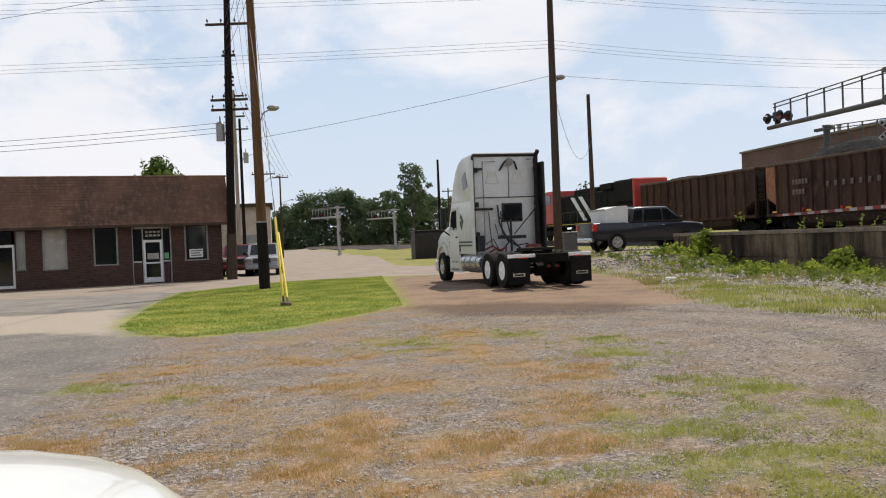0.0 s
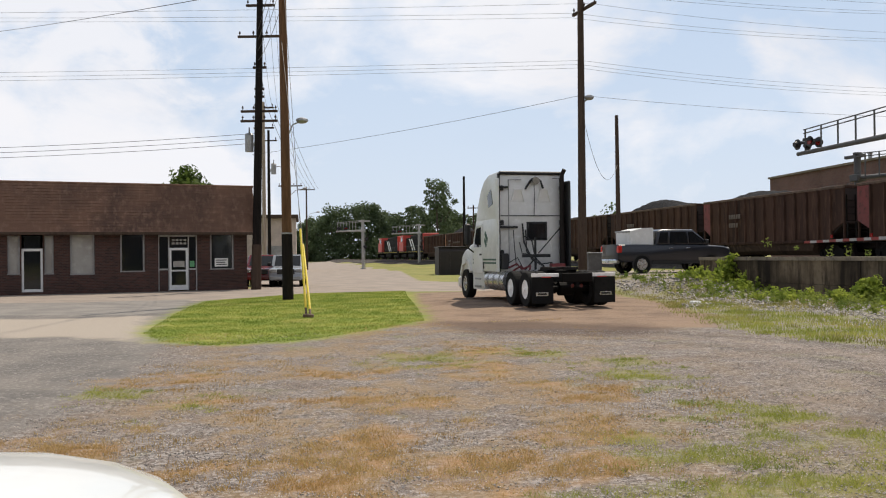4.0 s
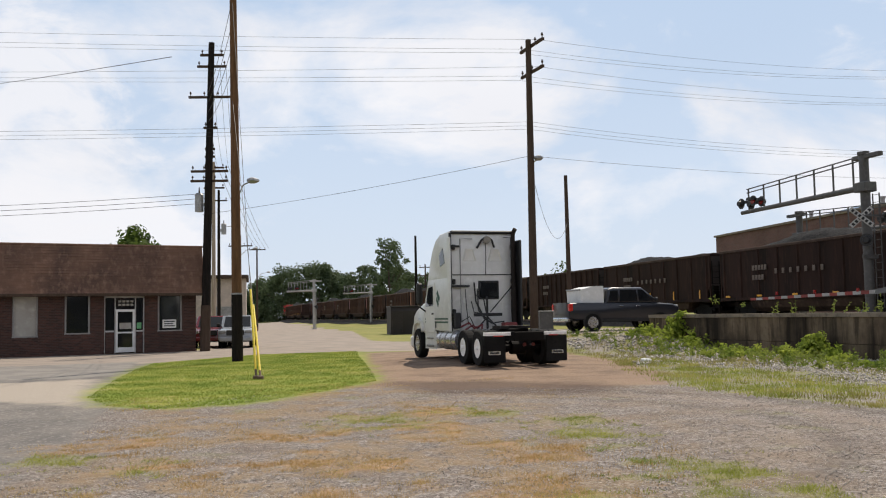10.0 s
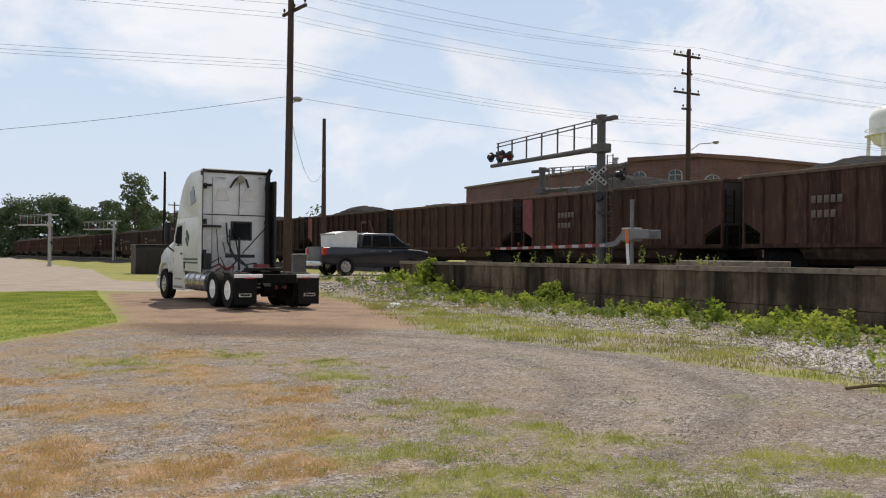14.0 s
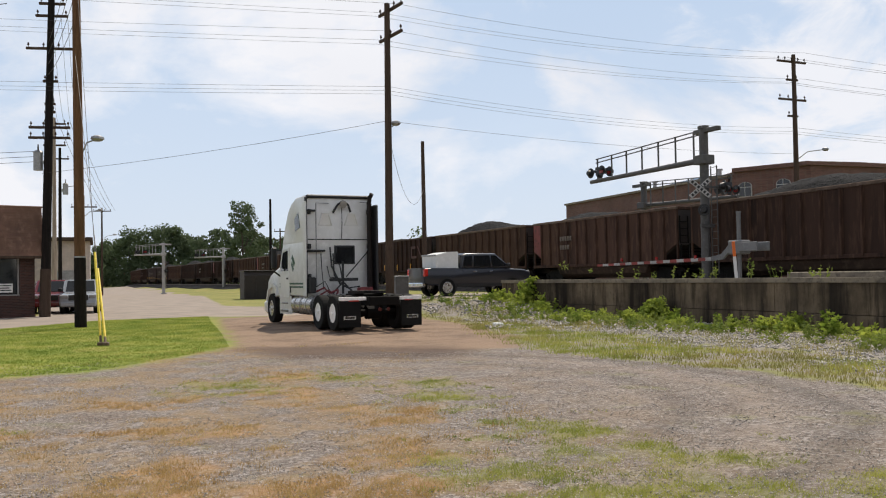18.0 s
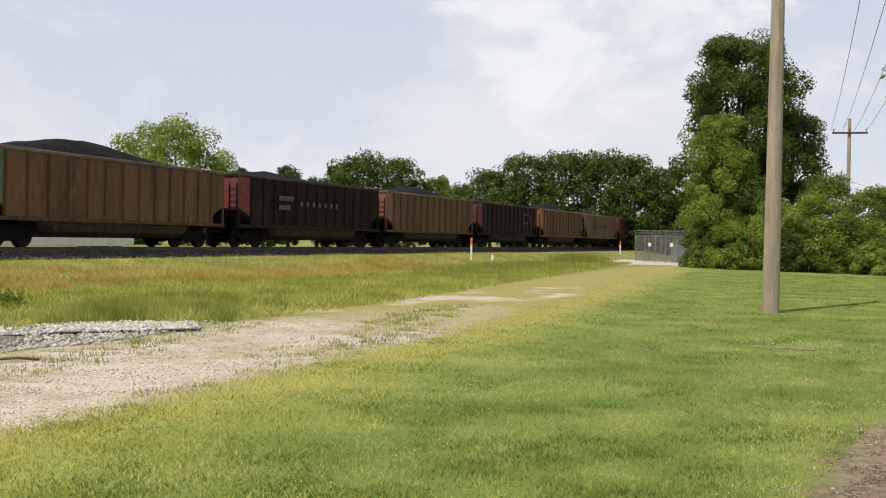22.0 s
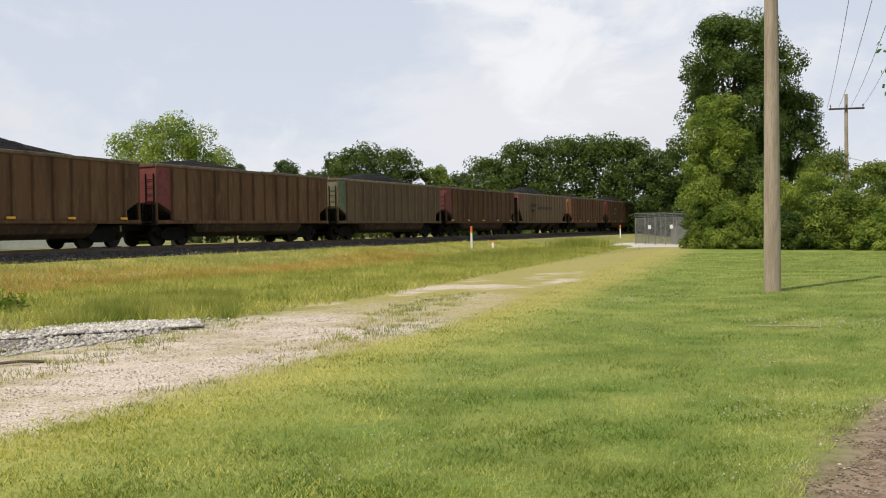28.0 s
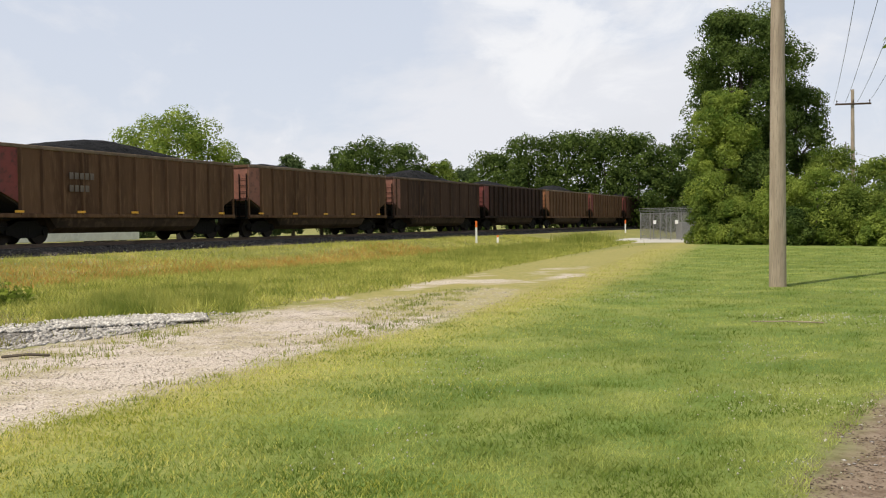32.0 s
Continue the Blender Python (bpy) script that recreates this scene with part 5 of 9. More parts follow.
# coat, front end, side, emblem, marks, reflectors of the cars that pass close; the rest follow a drawn pattern
KNOWN = {
    0: ("brown", "soot", "ribbed", False, 0, -1), 1: ("brown", "orange", "ribbed", False, 2, 1), 2: ("brown", "soot", "ribbed", False, 0, 0),
    8: ("brown", "red", "ribbed", False, 0, -1), 9: ("brown", "soot", "ribbed", False, 1, -1), 10: ("brown", "orange", "ribbed", False, 1, 1), 11: ("brown", "soot", "ribbed", False, 0, -1),
    12: ("brown", "red", "ribbed", False, 0, -1), 13: ("dark", "soot", "ribbed", False, 1, -1), 17: ("dark", "soot", "ribbed", False, 0, -1), 14: ("dark", "soot", "smooth", False, 3, 0), 15: ("dark", "soot", "smooth", False, 3, 1), 16: ("brown", "soot", "ribbed", False, 0, -1),
    18: ("dark", "soot", "ribbed", False, 1, -1), 19: ("dark", "red", "ribbed", True, 0, -1), 20: ("brown", "soot", "ribbed", False, 0, -1), 21: ("brown", "red", "ribbed", False, 1, -1),
    23: ("dark", "soot", "ribbed", False, 0, 0), 24: ("dark", "red", "ribbed", True, 0, 0), 27: ("brown", "soot", "ribbed", False, 0, -1), 28: ("dark", "red", "ribbed", True, 0, 0), 29: ("brown", "soot", "smooth", False, 3, 1),
    30: ("dark", "red", "ribbed", True, 0, 0), 31: ("brown", "soot", "smooth", False, 2, 0), 32: ("dark", "red", "ribbed", True, 0, 0), 33: ("tan", "red", "ribbed", False, 1, -1),
    34: ("dark", "red", "ribbed", True, 0, -1), 35: ("brown", "orange", "ribbed", False, 0, 1), 36: ("brown", "orange", "ribbed", False, 1, -1), 37: ("olive", "green", "ribbed", False, 0, -1),
    38: ("dark", "red", "ribbed", False, 3, -1), 39: ("tan", "pink", "ribbed", False, 0, -1), 40: ("dark", "red", "ribbed", True, 0, -1), 41: ("tan", "orange", "ribbed", False, 0, -1),
    42: ("grey", "red", "hopper", False, 3, -1), 43: ("brown", "red", "ribbed", False, 0, -1), 44: ("brown", "orange", "ribbed", False, 0, -1), 45: ("olive", "green", "ribbed", False, 0, 1),
    46: ("olive", "red", "ribbed", False, 0, -1), 47: ("grey", "green", "ribbed", False, 0, -1), 48: ("olive", "red", "ribbed", False, 0, 1), 49: ("grey", "red", "hopper", False, 3, -1),
    50: ("olive", "orange", "ribbed", False, 0, 1), 51: ("olive", "red", "ribbed", False, 1, 1), 52: ("olive", "pink", "ribbed", False, 0, 1), 53: ("brown", "pink", "smooth", False, 0, -1),
    54: ("dark", "red", "ribbed", False, 0, -1), 55: ("olive", "orange", "ribbed", False, 0, -1),
}
CARS = 66
train = []
_draw = random.Random(5)
for n in range(CARS):
    style = KNOWN.get(n) or (_draw.choice(("brown", "brown", "dark", "brown") if n < 33 else ("brown", "olive", "dark", "brown")), _draw.choice(("soot", "red", "orange", "soot")), "ribbed", False, _draw.choice((0, 1)), -1)
    train.append((coal_car(n, *style), HEAD - PITCH * (n + 0.5)))
train.append((locomotive(0), HEAD + 11.3))
train.append((locomotive(1), HEAD + 34.2))
train[-1][0]["label"] = "black and red diesel locomotive leading the coal train"


def motions():
    for car, s0 in train:
        rows = []
        for k in range(33):
            x, y, yaw = track_at(s0 + SPEED * k + float(np.interp(k, *DRIFT)))
            rows.append((k, pose(x, y, RAIL, 0, 0, yaw)))
        walk(car, rows)


# ---- dock wall ----
WALL = [(9.9, 40.0), (11.3, 36.5), (12.9, 31.0), (14.3, 25.0), (15.2, 19.0), (15.75, 13.0), (16.1, 7.0), (16.25, 2.6)]
WALL_S = [(16.05, 2.6), (16.35, -3.0), (16.6, -8.0), (17.0, -12.6)]
DOCK = 1.42


def side_of(line, off):
    """A line moved to its left-hand side (towards the track, going south)."""
    out = []
    for i, (x, y) in enumerate(line):
        (x0, y0), (x1, y1) = line[max(i - 1, 0)], line[min(i + 1, len(line) - 1)]
        dx, dy = x1 - x0, y1 - y0
        n = math.hypot(dx, dy)
        out.append((x - dy / n * off, y + dx / n * off))
    return out


def wall_run(line, w0, w1, z0, z1):
    a_, b_ = side_of(line, w0), side_of(line, w1)
    return Geo().loft([[(*p, z0), (*p, z1), (*q, z1), (*q, z0)] for p, q in zip(a_, b_)])


def build_dock():
    wall = thing("dock_wall", pose(0, 0, 0), "stained concrete retaining wall of a loading dock, weeds at its foot", "wall", kind="structure")
    # upper and lower pours with a joint between them, in panels
    lines = [WALL[i:i + 2] for i in range(len(WALL) - 1)]
    for (p, q) in lines:
        g0 = (p[0] + (q[0] - p[0]) * 0.004, p[1] + (q[1] - p[1]) * 0.004)
        part("wall_panel", wall_run([g0, q], 0.0, 0.35, 0.47, DOCK - 0.12), M["wall_old"], wall)
        part("wall_panel", wall_run([p, q], -0.03, 0.35, -0.4, 0.455), M["wall_old"], wall)
    part("coping", wall_run(WALL, -0.05, 0.45, DOCK - 0.115, DOCK + 0.02), M["coping"], wall, "pale worn coping")
    for i in range(len(WALL_S) - 1):
        part("wall_panel", wall_run(WALL_S[i:i + 2], 0.0, 0.4, -0.4, DOCK - 0.09), M["wall_black"], wall, "blackened concrete")
    part("coping", wall_run(WALL_S, -0.02, 0.45, DOCK - 0.085, DOCK - 0.01), M["coping"], wall, "broken pale coping")
    part("broken_corner", Geo().box(15.98, 2.54, 0.55, 16.16, 2.66, DOCK - 0.1, 0.05), M["wall_old"], wall, "spalled concrete edge")
    # sloping wing at the south end
    g = Geo()
    x0, y0, x1, y1 = 17.0, -12.6, 15.9, -17.4
    g.add([(x0, y0, -0.3), (x0, y0, DOCK - 0.05), (x1, y1, 0.02), (x1, y1, -0.3), (x0 + 0.35, y0, -0.3), (x0 + 0.35, y0, DOCK - 0.05), (x1 + 0.35, y1, 0.02), (x1 + 0.35, y1, -0.3)],
          [(0, 1, 2, 3), (7, 6, 5, 4), (1, 5, 6, 2), (0, 4, 5, 1), (3, 2, 6, 7), (0, 3, 7, 4)])
    part("wing_wall", g, M["wall_old"], wall, "sloping end of the wall")
    n = 9
    part("wing_cap", Geo().loft([[(x0 - 0.05 + (x1 - x0) * t + o, y0 + (y1 - y0) * t, DOCK + (0.05 - DOCK) * t + h) for o, h in ((0, -0.03), (0, 0.05), (0.45, 0.05), (0.45, -0.03))] for t in [k / n for k in range(n + 1)]]), M["pole_black"], wall, "black timber edge of the ramp")
    part("return_wall", Geo().loft([[(9.9, 40.0, -0.3), (9.9, 40.0, DOCK), (10.1, 40.3, DOCK), (10.1, 40.3, -0.3)], [(14.2, 39.2, -0.3), (14.2, 39.2, DOCK), (14.3, 39.6, DOCK), (14.3, 39.6, -0.3)]]), M["wall_old"], wall)
    # dock surface up to the bank of the track
    rows = []
    for y in np.arange(38.9, -12.7, -1.2):
        xl = np.interp(y, [p[1] for p in (WALL + WALL_S[1:])[::-1]], [p[0] for p in (WALL + WALL_S[1:])[::-1]]) + 0.4
        rows.append([(xl, y, DOCK - 0.02), (float(track_x(y)) - 2.3, y, DOCK - 0.06), (float(track_x(y)) - 1.9, y, 0.6), (xl, y, 0.2)])
    solid("dock_surface", Geo().loft(rows), M["dock"], "gritty dirt and concrete top of the loading dock", "dock", kind="structure")
    g = Geo().loft([[(17.3, -12.6, DOCK - 0.05), (24.6, -12.6, DOCK - 0.08), (24.6, -12.6, 0), (17.3, -12.6, 0)], [(16.2, -17.4, 0.03), (23.6, -18.5, 0.25), (23.6, -18.5, 0), (16.2, -17.4, -0.1)]])
    solid("dock_ramp", g, M["dock"], "earth ramp down from the loading dock", "ramp", kind="structure")


build_dock()


def tie_stack():
    st = thing("tie_stack", pose(19.7, 7.1, DOCK - 0.02, 0, 0, 6), "long stack of black creosoted railway ties on the dock", "stack of ties")
    tie = mesh_of("tie", Geo().box(-0.115, -1.3, 0, 0.115, 1.3, 0.178, 0.012), M["tie"])
    rs = random.Random(4)
    for layer in range(7):
        for col in range(6):
            if layer > 3 and col in (0, 5) or layer > 5 and col == 4 or layer == 6 and col != 2 and rs.random() < 0.3:
                continue
            for k in range(5):
                ob = new("tie", tie)
                ob.parent = st
                ob.matrix_basis = pose(-0.5 + k * 0.245 + rs.uniform(-0.01, 0.01), -6.65 + col * 2.62 + rs.uniform(-0.02, 0.02), layer * 0.18, 0, 0, rs.uniform(-1.2, 1.2))


tie_stack()
b_ = thing("bucket", pose(19.35, 6.6, DOCK + 1.24 + 0.105, 0, 90, 75), "white plastic bucket lying on the tie stack", "bucket")
part("shell", Geo().loft([[(r * math.cos(k * 0.524), r * math.sin(k * 0.524), z) for k in range(12)] for r, z in ((0.09, -0.24), (0.105, 0.06), (0.115, 0.06), (0.115, 0.09), (0.1, 0.09), (0.08, -0.22))]), M["white_paint"], b_)
part("handle", Geo().tube([(0.11, 0, 0.06), (0.09, 0.07, 0.15), (0, 0.1, 0.18), (-0.09, 0.07, 0.15), (-0.11, 0, 0.06)], 0.005), M["galv"], b_)
solid("plank", Geo().box(-0.5, -0.06, 0, 0.5, 0.06, 0.05, 0.008), M["white_paint"], "short white-painted plank lying on the tie stack", "plank", m=pose(19.4, 7.25, DOCK + 1.24, 0, 0, 80))
solid("concrete_slab", Geo().box(-2.0, -0.5, 0, 2.0, 0.5, 0.2, 0.03), M["coping"], "low pale concrete slab on the loading dock", "slab", m=pose(17.0, 25.6, DOCK - 0.02, 0, 0, 100))
for x, y, h in ((17.6, 19.2, 0.55), (18.4, 12.6, 0.8)):
    p_ = thing("marker_post", pose(x, y, DOCK - 0.02), "thin orange-topped white marker post on the dock", "marker post", "marker posts")
    part("post", Geo().box(-0.03, -0.015, 0, 0.03, 0.015, h * 0.6, 0.005), M["white_paint"], p_)
    part("top", Geo().box(-0.03, -0.015, h * 0.6, 0.03, 0.015, h, 0.005), M["orange"], p_, "orange top")


# ---- poles and wires ----
def taper(h, r0, r1, lean=0.0, n=14):
    return Geo().cyl((0, 0, -0.3), (lean, 0, h), r0, r1, n=n)


def crossarm(parent, z, half, x=0.0, pins=4, steel=False, turn=0.0):
    a_ = part("crossarm", Geo().box(-half, -0.06, -0.06, half, 0.06, 0.06, 0.012), M["pole_dark"], parent)
    a_.matrix_basis = pose(x, 0.16, z, 0, 0, turn)
    for k in range(pins):
        u = -half + 0.1 + k * (2 * half - 0.2) / max(1, pins - 1)
        i_ = part("insulator", cached("pin", lambda: mesh_of("insulator", Geo().cyl((0, 0, 0), (0, 0, 0.1), 0.02, n=6).cyl((0, 0, 0.1), (0, 0, 0.16), 0.055, 0.05, n=8).cyl((0, 0, 0.16), (0, 0, 0.22), 0.035, 0.03, n=8), M["pole_dark"])), None, a_)
        i_.matrix_basis = pose(u, 0, 0.06)
    return a_


def utility_pole(x, y, z, h, label, material="pole_dark", r=0.17, lean=0.0, arms=(), turn=0.0, can=None, lamp=None):
    p_ = thing("utility_pole", pose(x, y, z, 0, 0, turn), label, "utility pole", "utility poles")
    part("pole", taper(h, r, r * 0.62, lean), M[material], p_, smooth=True)
    for az, half, pins in arms:
        crossarm(p_, az, half, lean * az / h, pins)
    if can:
        zc, side = can
        x0 = lean * zc / h
        t_ = part("transformer", Geo().cyl((x0 + side * 0.44, 0, zc), (x0 + side * 0.44, 0, zc + 0.85), 0.22, n=14).cyl((x0 + side * 0.44, 0, zc + 0.85), (x0 + side * 0.44, 0, zc + 0.95), 0.24, 0.15, n=14).box(x0 + min(0, side * 0.25), -0.04, zc + 0.3, x0 + max(0, side * 0.25), 0.04, zc + 0.45), M["galv"], p_, "grey transformer can")
        part("bushing", Geo().cyl((x0 + side * 0.44, 0, zc + 0.95), (x0 + side * 0.44, 0, zc + 1.25), 0.04, 0.03, n=8), M["pole_dark"], t_)
    if lamp:
        zl_, dx, dy = lamp
        br = part("lamp_bracket", Geo().tube([(0, 0, zl_ - 0.7), (dx * 0.4, dy * 0.4, zl_ - 0.15), (dx, dy, zl_)], 0.03), M["galv"], p_)
        part("lamp_head", Geo().loft([[(dx + u * w_, dy + v * w_, zl_ + q) for u, v in ((-1, -0.45), (-0.4, -1), (0.6, -0.9), (1.4, 0), (0.6, 0.9), (-0.4, 1), (-1, 0.45))] for w_, q in ((0.12, -0.08), (0.2, 0.0), (0.17, 0.08), (0.07, 0.13))]), M["galv"], br, "grey street-lamp head")
    return p_


def at(bearing, d):
    """Place by bearing to the left of the first view, and distance."""
    return -math.sin(radians(bearing)) * d, math.cos(radians(bearing)) * d


utility_pole(-6.78, 35.3, 0, 15.2, "weathered brown utility pole on the grass island", "pole_brown", 0.20, -0.15, lamp=(6.8, 0.55, 0.1))
bp_ = thing("pole_wrap", pose(-6.78, 35.3, 0), "black tarred sleeve round the foot of the brown pole", "pole wrap")
part("sleeve", Geo().cyl((0, 0, -0.1), (-0.025, 0, 2.55), 0.212, 0.205, n=16), M["pole_black"], bp_, smooth=True)
part("band", Geo().cyl((-0.025, 0, 2.5), (-0.025, 0, 2.56), 0.214, n=16), M["galv"], bp_)
black = utility_pole(-10.78, 47.6, 0, 15.8, "tar-black utility pole beside the brick building", "pole_black", 0.24, 0.35, arms=((13.0, 1.15, 4), (14.6, 0.75, 3), (15.2, 0.6, 2), (11.4, 0.35, 2), (9.15, 0.95, 4), (8.65, 0.95, 4), (10.3, 0.25, 2), (9.9, 0.25, 2)), can=(7.05, -1))
bw_ = thing("pole_wrap", pose(-10.78, 47.6, 0), "grey-brown weathered sleeve round the foot of the black pole", "pole wrap")
part("sleeve", Geo().cyl((0, 0, -0.1), (0.05, 0, 2.3), 0.262, 0.25, n=16), M["pole_dark"], bw_, smooth=True)
x, y = at(12.25, 70); utility_pole(x, y, 0, 13.1, "grey utility pole with two crossarms and a transformer", "pole_grey", 0.17, arms=((12.7, 0.75, 3), (11.2, 0.75, 2)), can=(9.3, -1))
x, y = at(11.95, 84); utility_pole(x, y, 0, 12.9, "dark utility pole with a transformer and lamp", "pole_black", 0.17, arms=((12.0, 0.7, 3),), can=(9.0, 1), lamp=(9.8, 1.6, 0))
x, y = at(10.7, 96); utility_pole(x, y, 0, 10.0, "grey utility pole with a street lamp", "pole_grey", 0.15, arms=((8.9, 1.2, 4),), lamp=(8.6, 1.5, 0))
x, y = at(9.72, 125); utility_pole(x, y, 0, 11.0, "dark utility pole far down the street", "pole_dark", 0.15, arms=((10.6, 1.1, 4),), lamp=(7.6, 1.5, 0))
PT, P2, P3, P4 = (4.9, 39.7), (31.0, 51.3), (61.4, 58.7), (89.0, 64.6)
utility_pole(*PT, 0.3, 13.1, "tall brown utility pole behind the white truck", "pole_dark", 0.19, 0.1, arms=((12.85, 1.15, 4), (11.7, 1.1, 3)), turn=-72, lamp=(7.9, 0.3, 0.25))
utility_pole(*P2, 0, 14.7, "dark utility pole with two crossarms behind the train", "pole_dark", 0.19, 0.0, arms=((14.3, 1.15, 5), (12.0, 1.1, 4), (13.2, 0.45, 2), (11.0, 0.4, 2)), turn=15, lamp=(9.0, 2.0, -0.4))
utility_pole(*P3, 0, 15.0, "dark utility pole with two crossarms, far behind the train", "pole_dark", 0.17, 0.0, arms=((14.6, 1.2, 4), (12.7, 1.2, 4)), turn=15)
utility_pole(*P4, 0, 14.3, "far utility pole showing over the coal cars", "pole_dark", 0.17, 0.0, arms=((13.9, 1.3, 4),), turn=15)
x, y = at(-9.22, 52); utility_pole(x, y, 0.5, 8.7, "short bare dark pole without crossarms", "pole_dark", 0.15, -0.05)
x, y = at(0.12, 88); utility_pole(x, y, 0, 9.1, "short bare black pole beyond the truck", "pole_black", 0.16)
x, y = at(-0.45, 125); utility_pole(x, y, 0, 8.4, "far pole with small crossarms", "pole_dark", 0.14, arms=((8.0, 0.8, 2), (6.9, 0.8, 2)))
utility_pole(-0.6, -23.6, 0, 11.5, "smooth grey-brown utility pole on the lawn", "pole_grey", 0.205, -0.05)
utility_pole(-6.65, -69.7, 0, 10.4, "grey utility pole with a crossarm and a transformer box", "pole_grey", 0.17, arms=((9.4, 1.15, 3),), can=(5.6, 1), turn=8)
x, y = at(-188.6, 118); utility_pole(x, y, 0, 10.2, "far brown utility pole with crossarms", "pole_brown", 0.16, arms=((9.6, 1.3, 3), (7.8, 1.0, 2)))


def wire(a_, b_, sag, r=0.009, n=14, kind_="overhead_wire", lab="thin dark overhead wire between the utility poles"):
    pts = []
    for k in range(n + 1):
        t = k / n
        pts.append((a_[0] + (b_[0] - a_[0]) * t, a_[1] + (b_[1] - a_[1]) * t, a_[2] + (b_[2] - a_[2]) * t - sag * 4 * t * (1 - t)))
    return solid(kind_, Geo().tube(pts, r, 5), M["wire"], lab, "overhead wire", "overhead wires")


# place along the arm, heights at the tall pole, far to the west and at the pole behind the train
for k, (off, zp, zw, z2) in enumerate(((1.05, 13.14, 17.24, 14.91), (-0.55, 13.17, 17.24, 14.49), (-1.0, 13.13, 17.05, 14.36), (1.0, 11.99, 14.38, 13.3), (-0.5, 11.96, 14.8, 13.0), (-0.95, 11.88, 14.75, 12.9), (0.15, 9.8, 11.43, 10.28), (0.0, 9.66, 11.21, 10.05), (-0.1, 9.53, 11.02, 9.9))):
    a_ = (PT[0] + 0.31 * off, PT[1] - 0.95 * off, zp)
    b_ = (P2[0] + 0.9 * off, P2[1] + 0.3 * off, z2)
    wire(a_, (-62 - 0.06 * off, 45 - off, zw), 0.35, 0.006)
    wire(a_, b_, 0.45, 0.006)
    wire(b_, (P3[0] + off, P3[1] + 0.3 * off, z2 + 0.25), 0.4, 0.008)
    if k < 6:
        wire((P3[0] + off, P3[1] + 0.3 * off, z2 + 0.25), (P4[0] + off, P4[1], z2 - 0.5), 0.3, 0.013)
wire((-20.4, 38.9, 11.2), (-4.9, 18.7, 6.9), 0.05, 0.008)
wire((PT[0], PT[1], 8.35), (-10.9, 47.6, 6.9), 0.15)
wire((PT[0], PT[1], 8.35), (P2[0], P2[1], 8.7), 0.3, 0.007)
wire((PT[0], PT[1], 8.0), (8.33, 51.3, 6.6), 1.9)
# service drops by the brick building and along the street
for k in range(3):
    wire((-10.8, 47.7, 8.0 - k * 0.25), (-46, 44 + k * 0.5, 7.3 - k * 0.2), 0.5, 0.012)
for k in range(4):
    wire((-10.6 + k * 0.3, 47.6, 13.1 + (k > 1) * 1.5), (-14.6 + k * 0.4, 68.4, 12.8), 0.5)
    wire((-6.95, 35.3, 13.8 - k * 0.9), (-10.6, 47.6, 13.2 - k * 0.5), 0.25, 0.011)
    wire((-14.6 + k * 0.4, 68.4, 12.8), (-21.0 + k * 0.5, 123.2, 10.7), 0.6, 0.016)
for k in range(3):
    wire((-6.95, 35.3, 14.5 - k * 0.6), (-4.3, 21.0 - k * 6, 17.5 + k), 0.2, 0.010)
for k in range(4):
    wire((-7.7 + k * 0.75, -69.7, 9.55), (-1.9 - (3 - k) * 0.75, -8.0, 10.6), 0.9, 0.011)
wire((-6.4, -69.7, 6.2), (-14, -58, 3.6), 0.3)
# guy wire of the brown pole with its yellow guards
gw = thing("guy_wire", pose(0, 0, 0), "steel guy wires with yellow plastic guards in the grass", "guy wire")
for dx, top in ((0.0, 13.6), (0.14, 9.8)):
    p0, p1 = Vector((-4.3 + dx, 24.9 - dx, 0.05)), Vector((-6.9, 35.1, top))
    d_ = (p1 - p0).normalized()
    part("wire", Geo().cyl(p0, p1, 0.009, n=5), M["wire"], gw)
    part("guard", Geo().cyl(p0 + d_ * 0.25, p0 + d_ * (3.0 - dx), 0.033, n=8), M["yellow"], gw, "yellow plastic guard")
    part("anchor", Geo().cyl(p0 - d_ * 0.2, p0 + d_ * 0.35, 0.03, n=6).box(p0.x - 0.08, p0.y - 0.08, 0, p0.x + 0.08, p0.y + 0.08, 0.1, 0.02), M["rail"], gw)


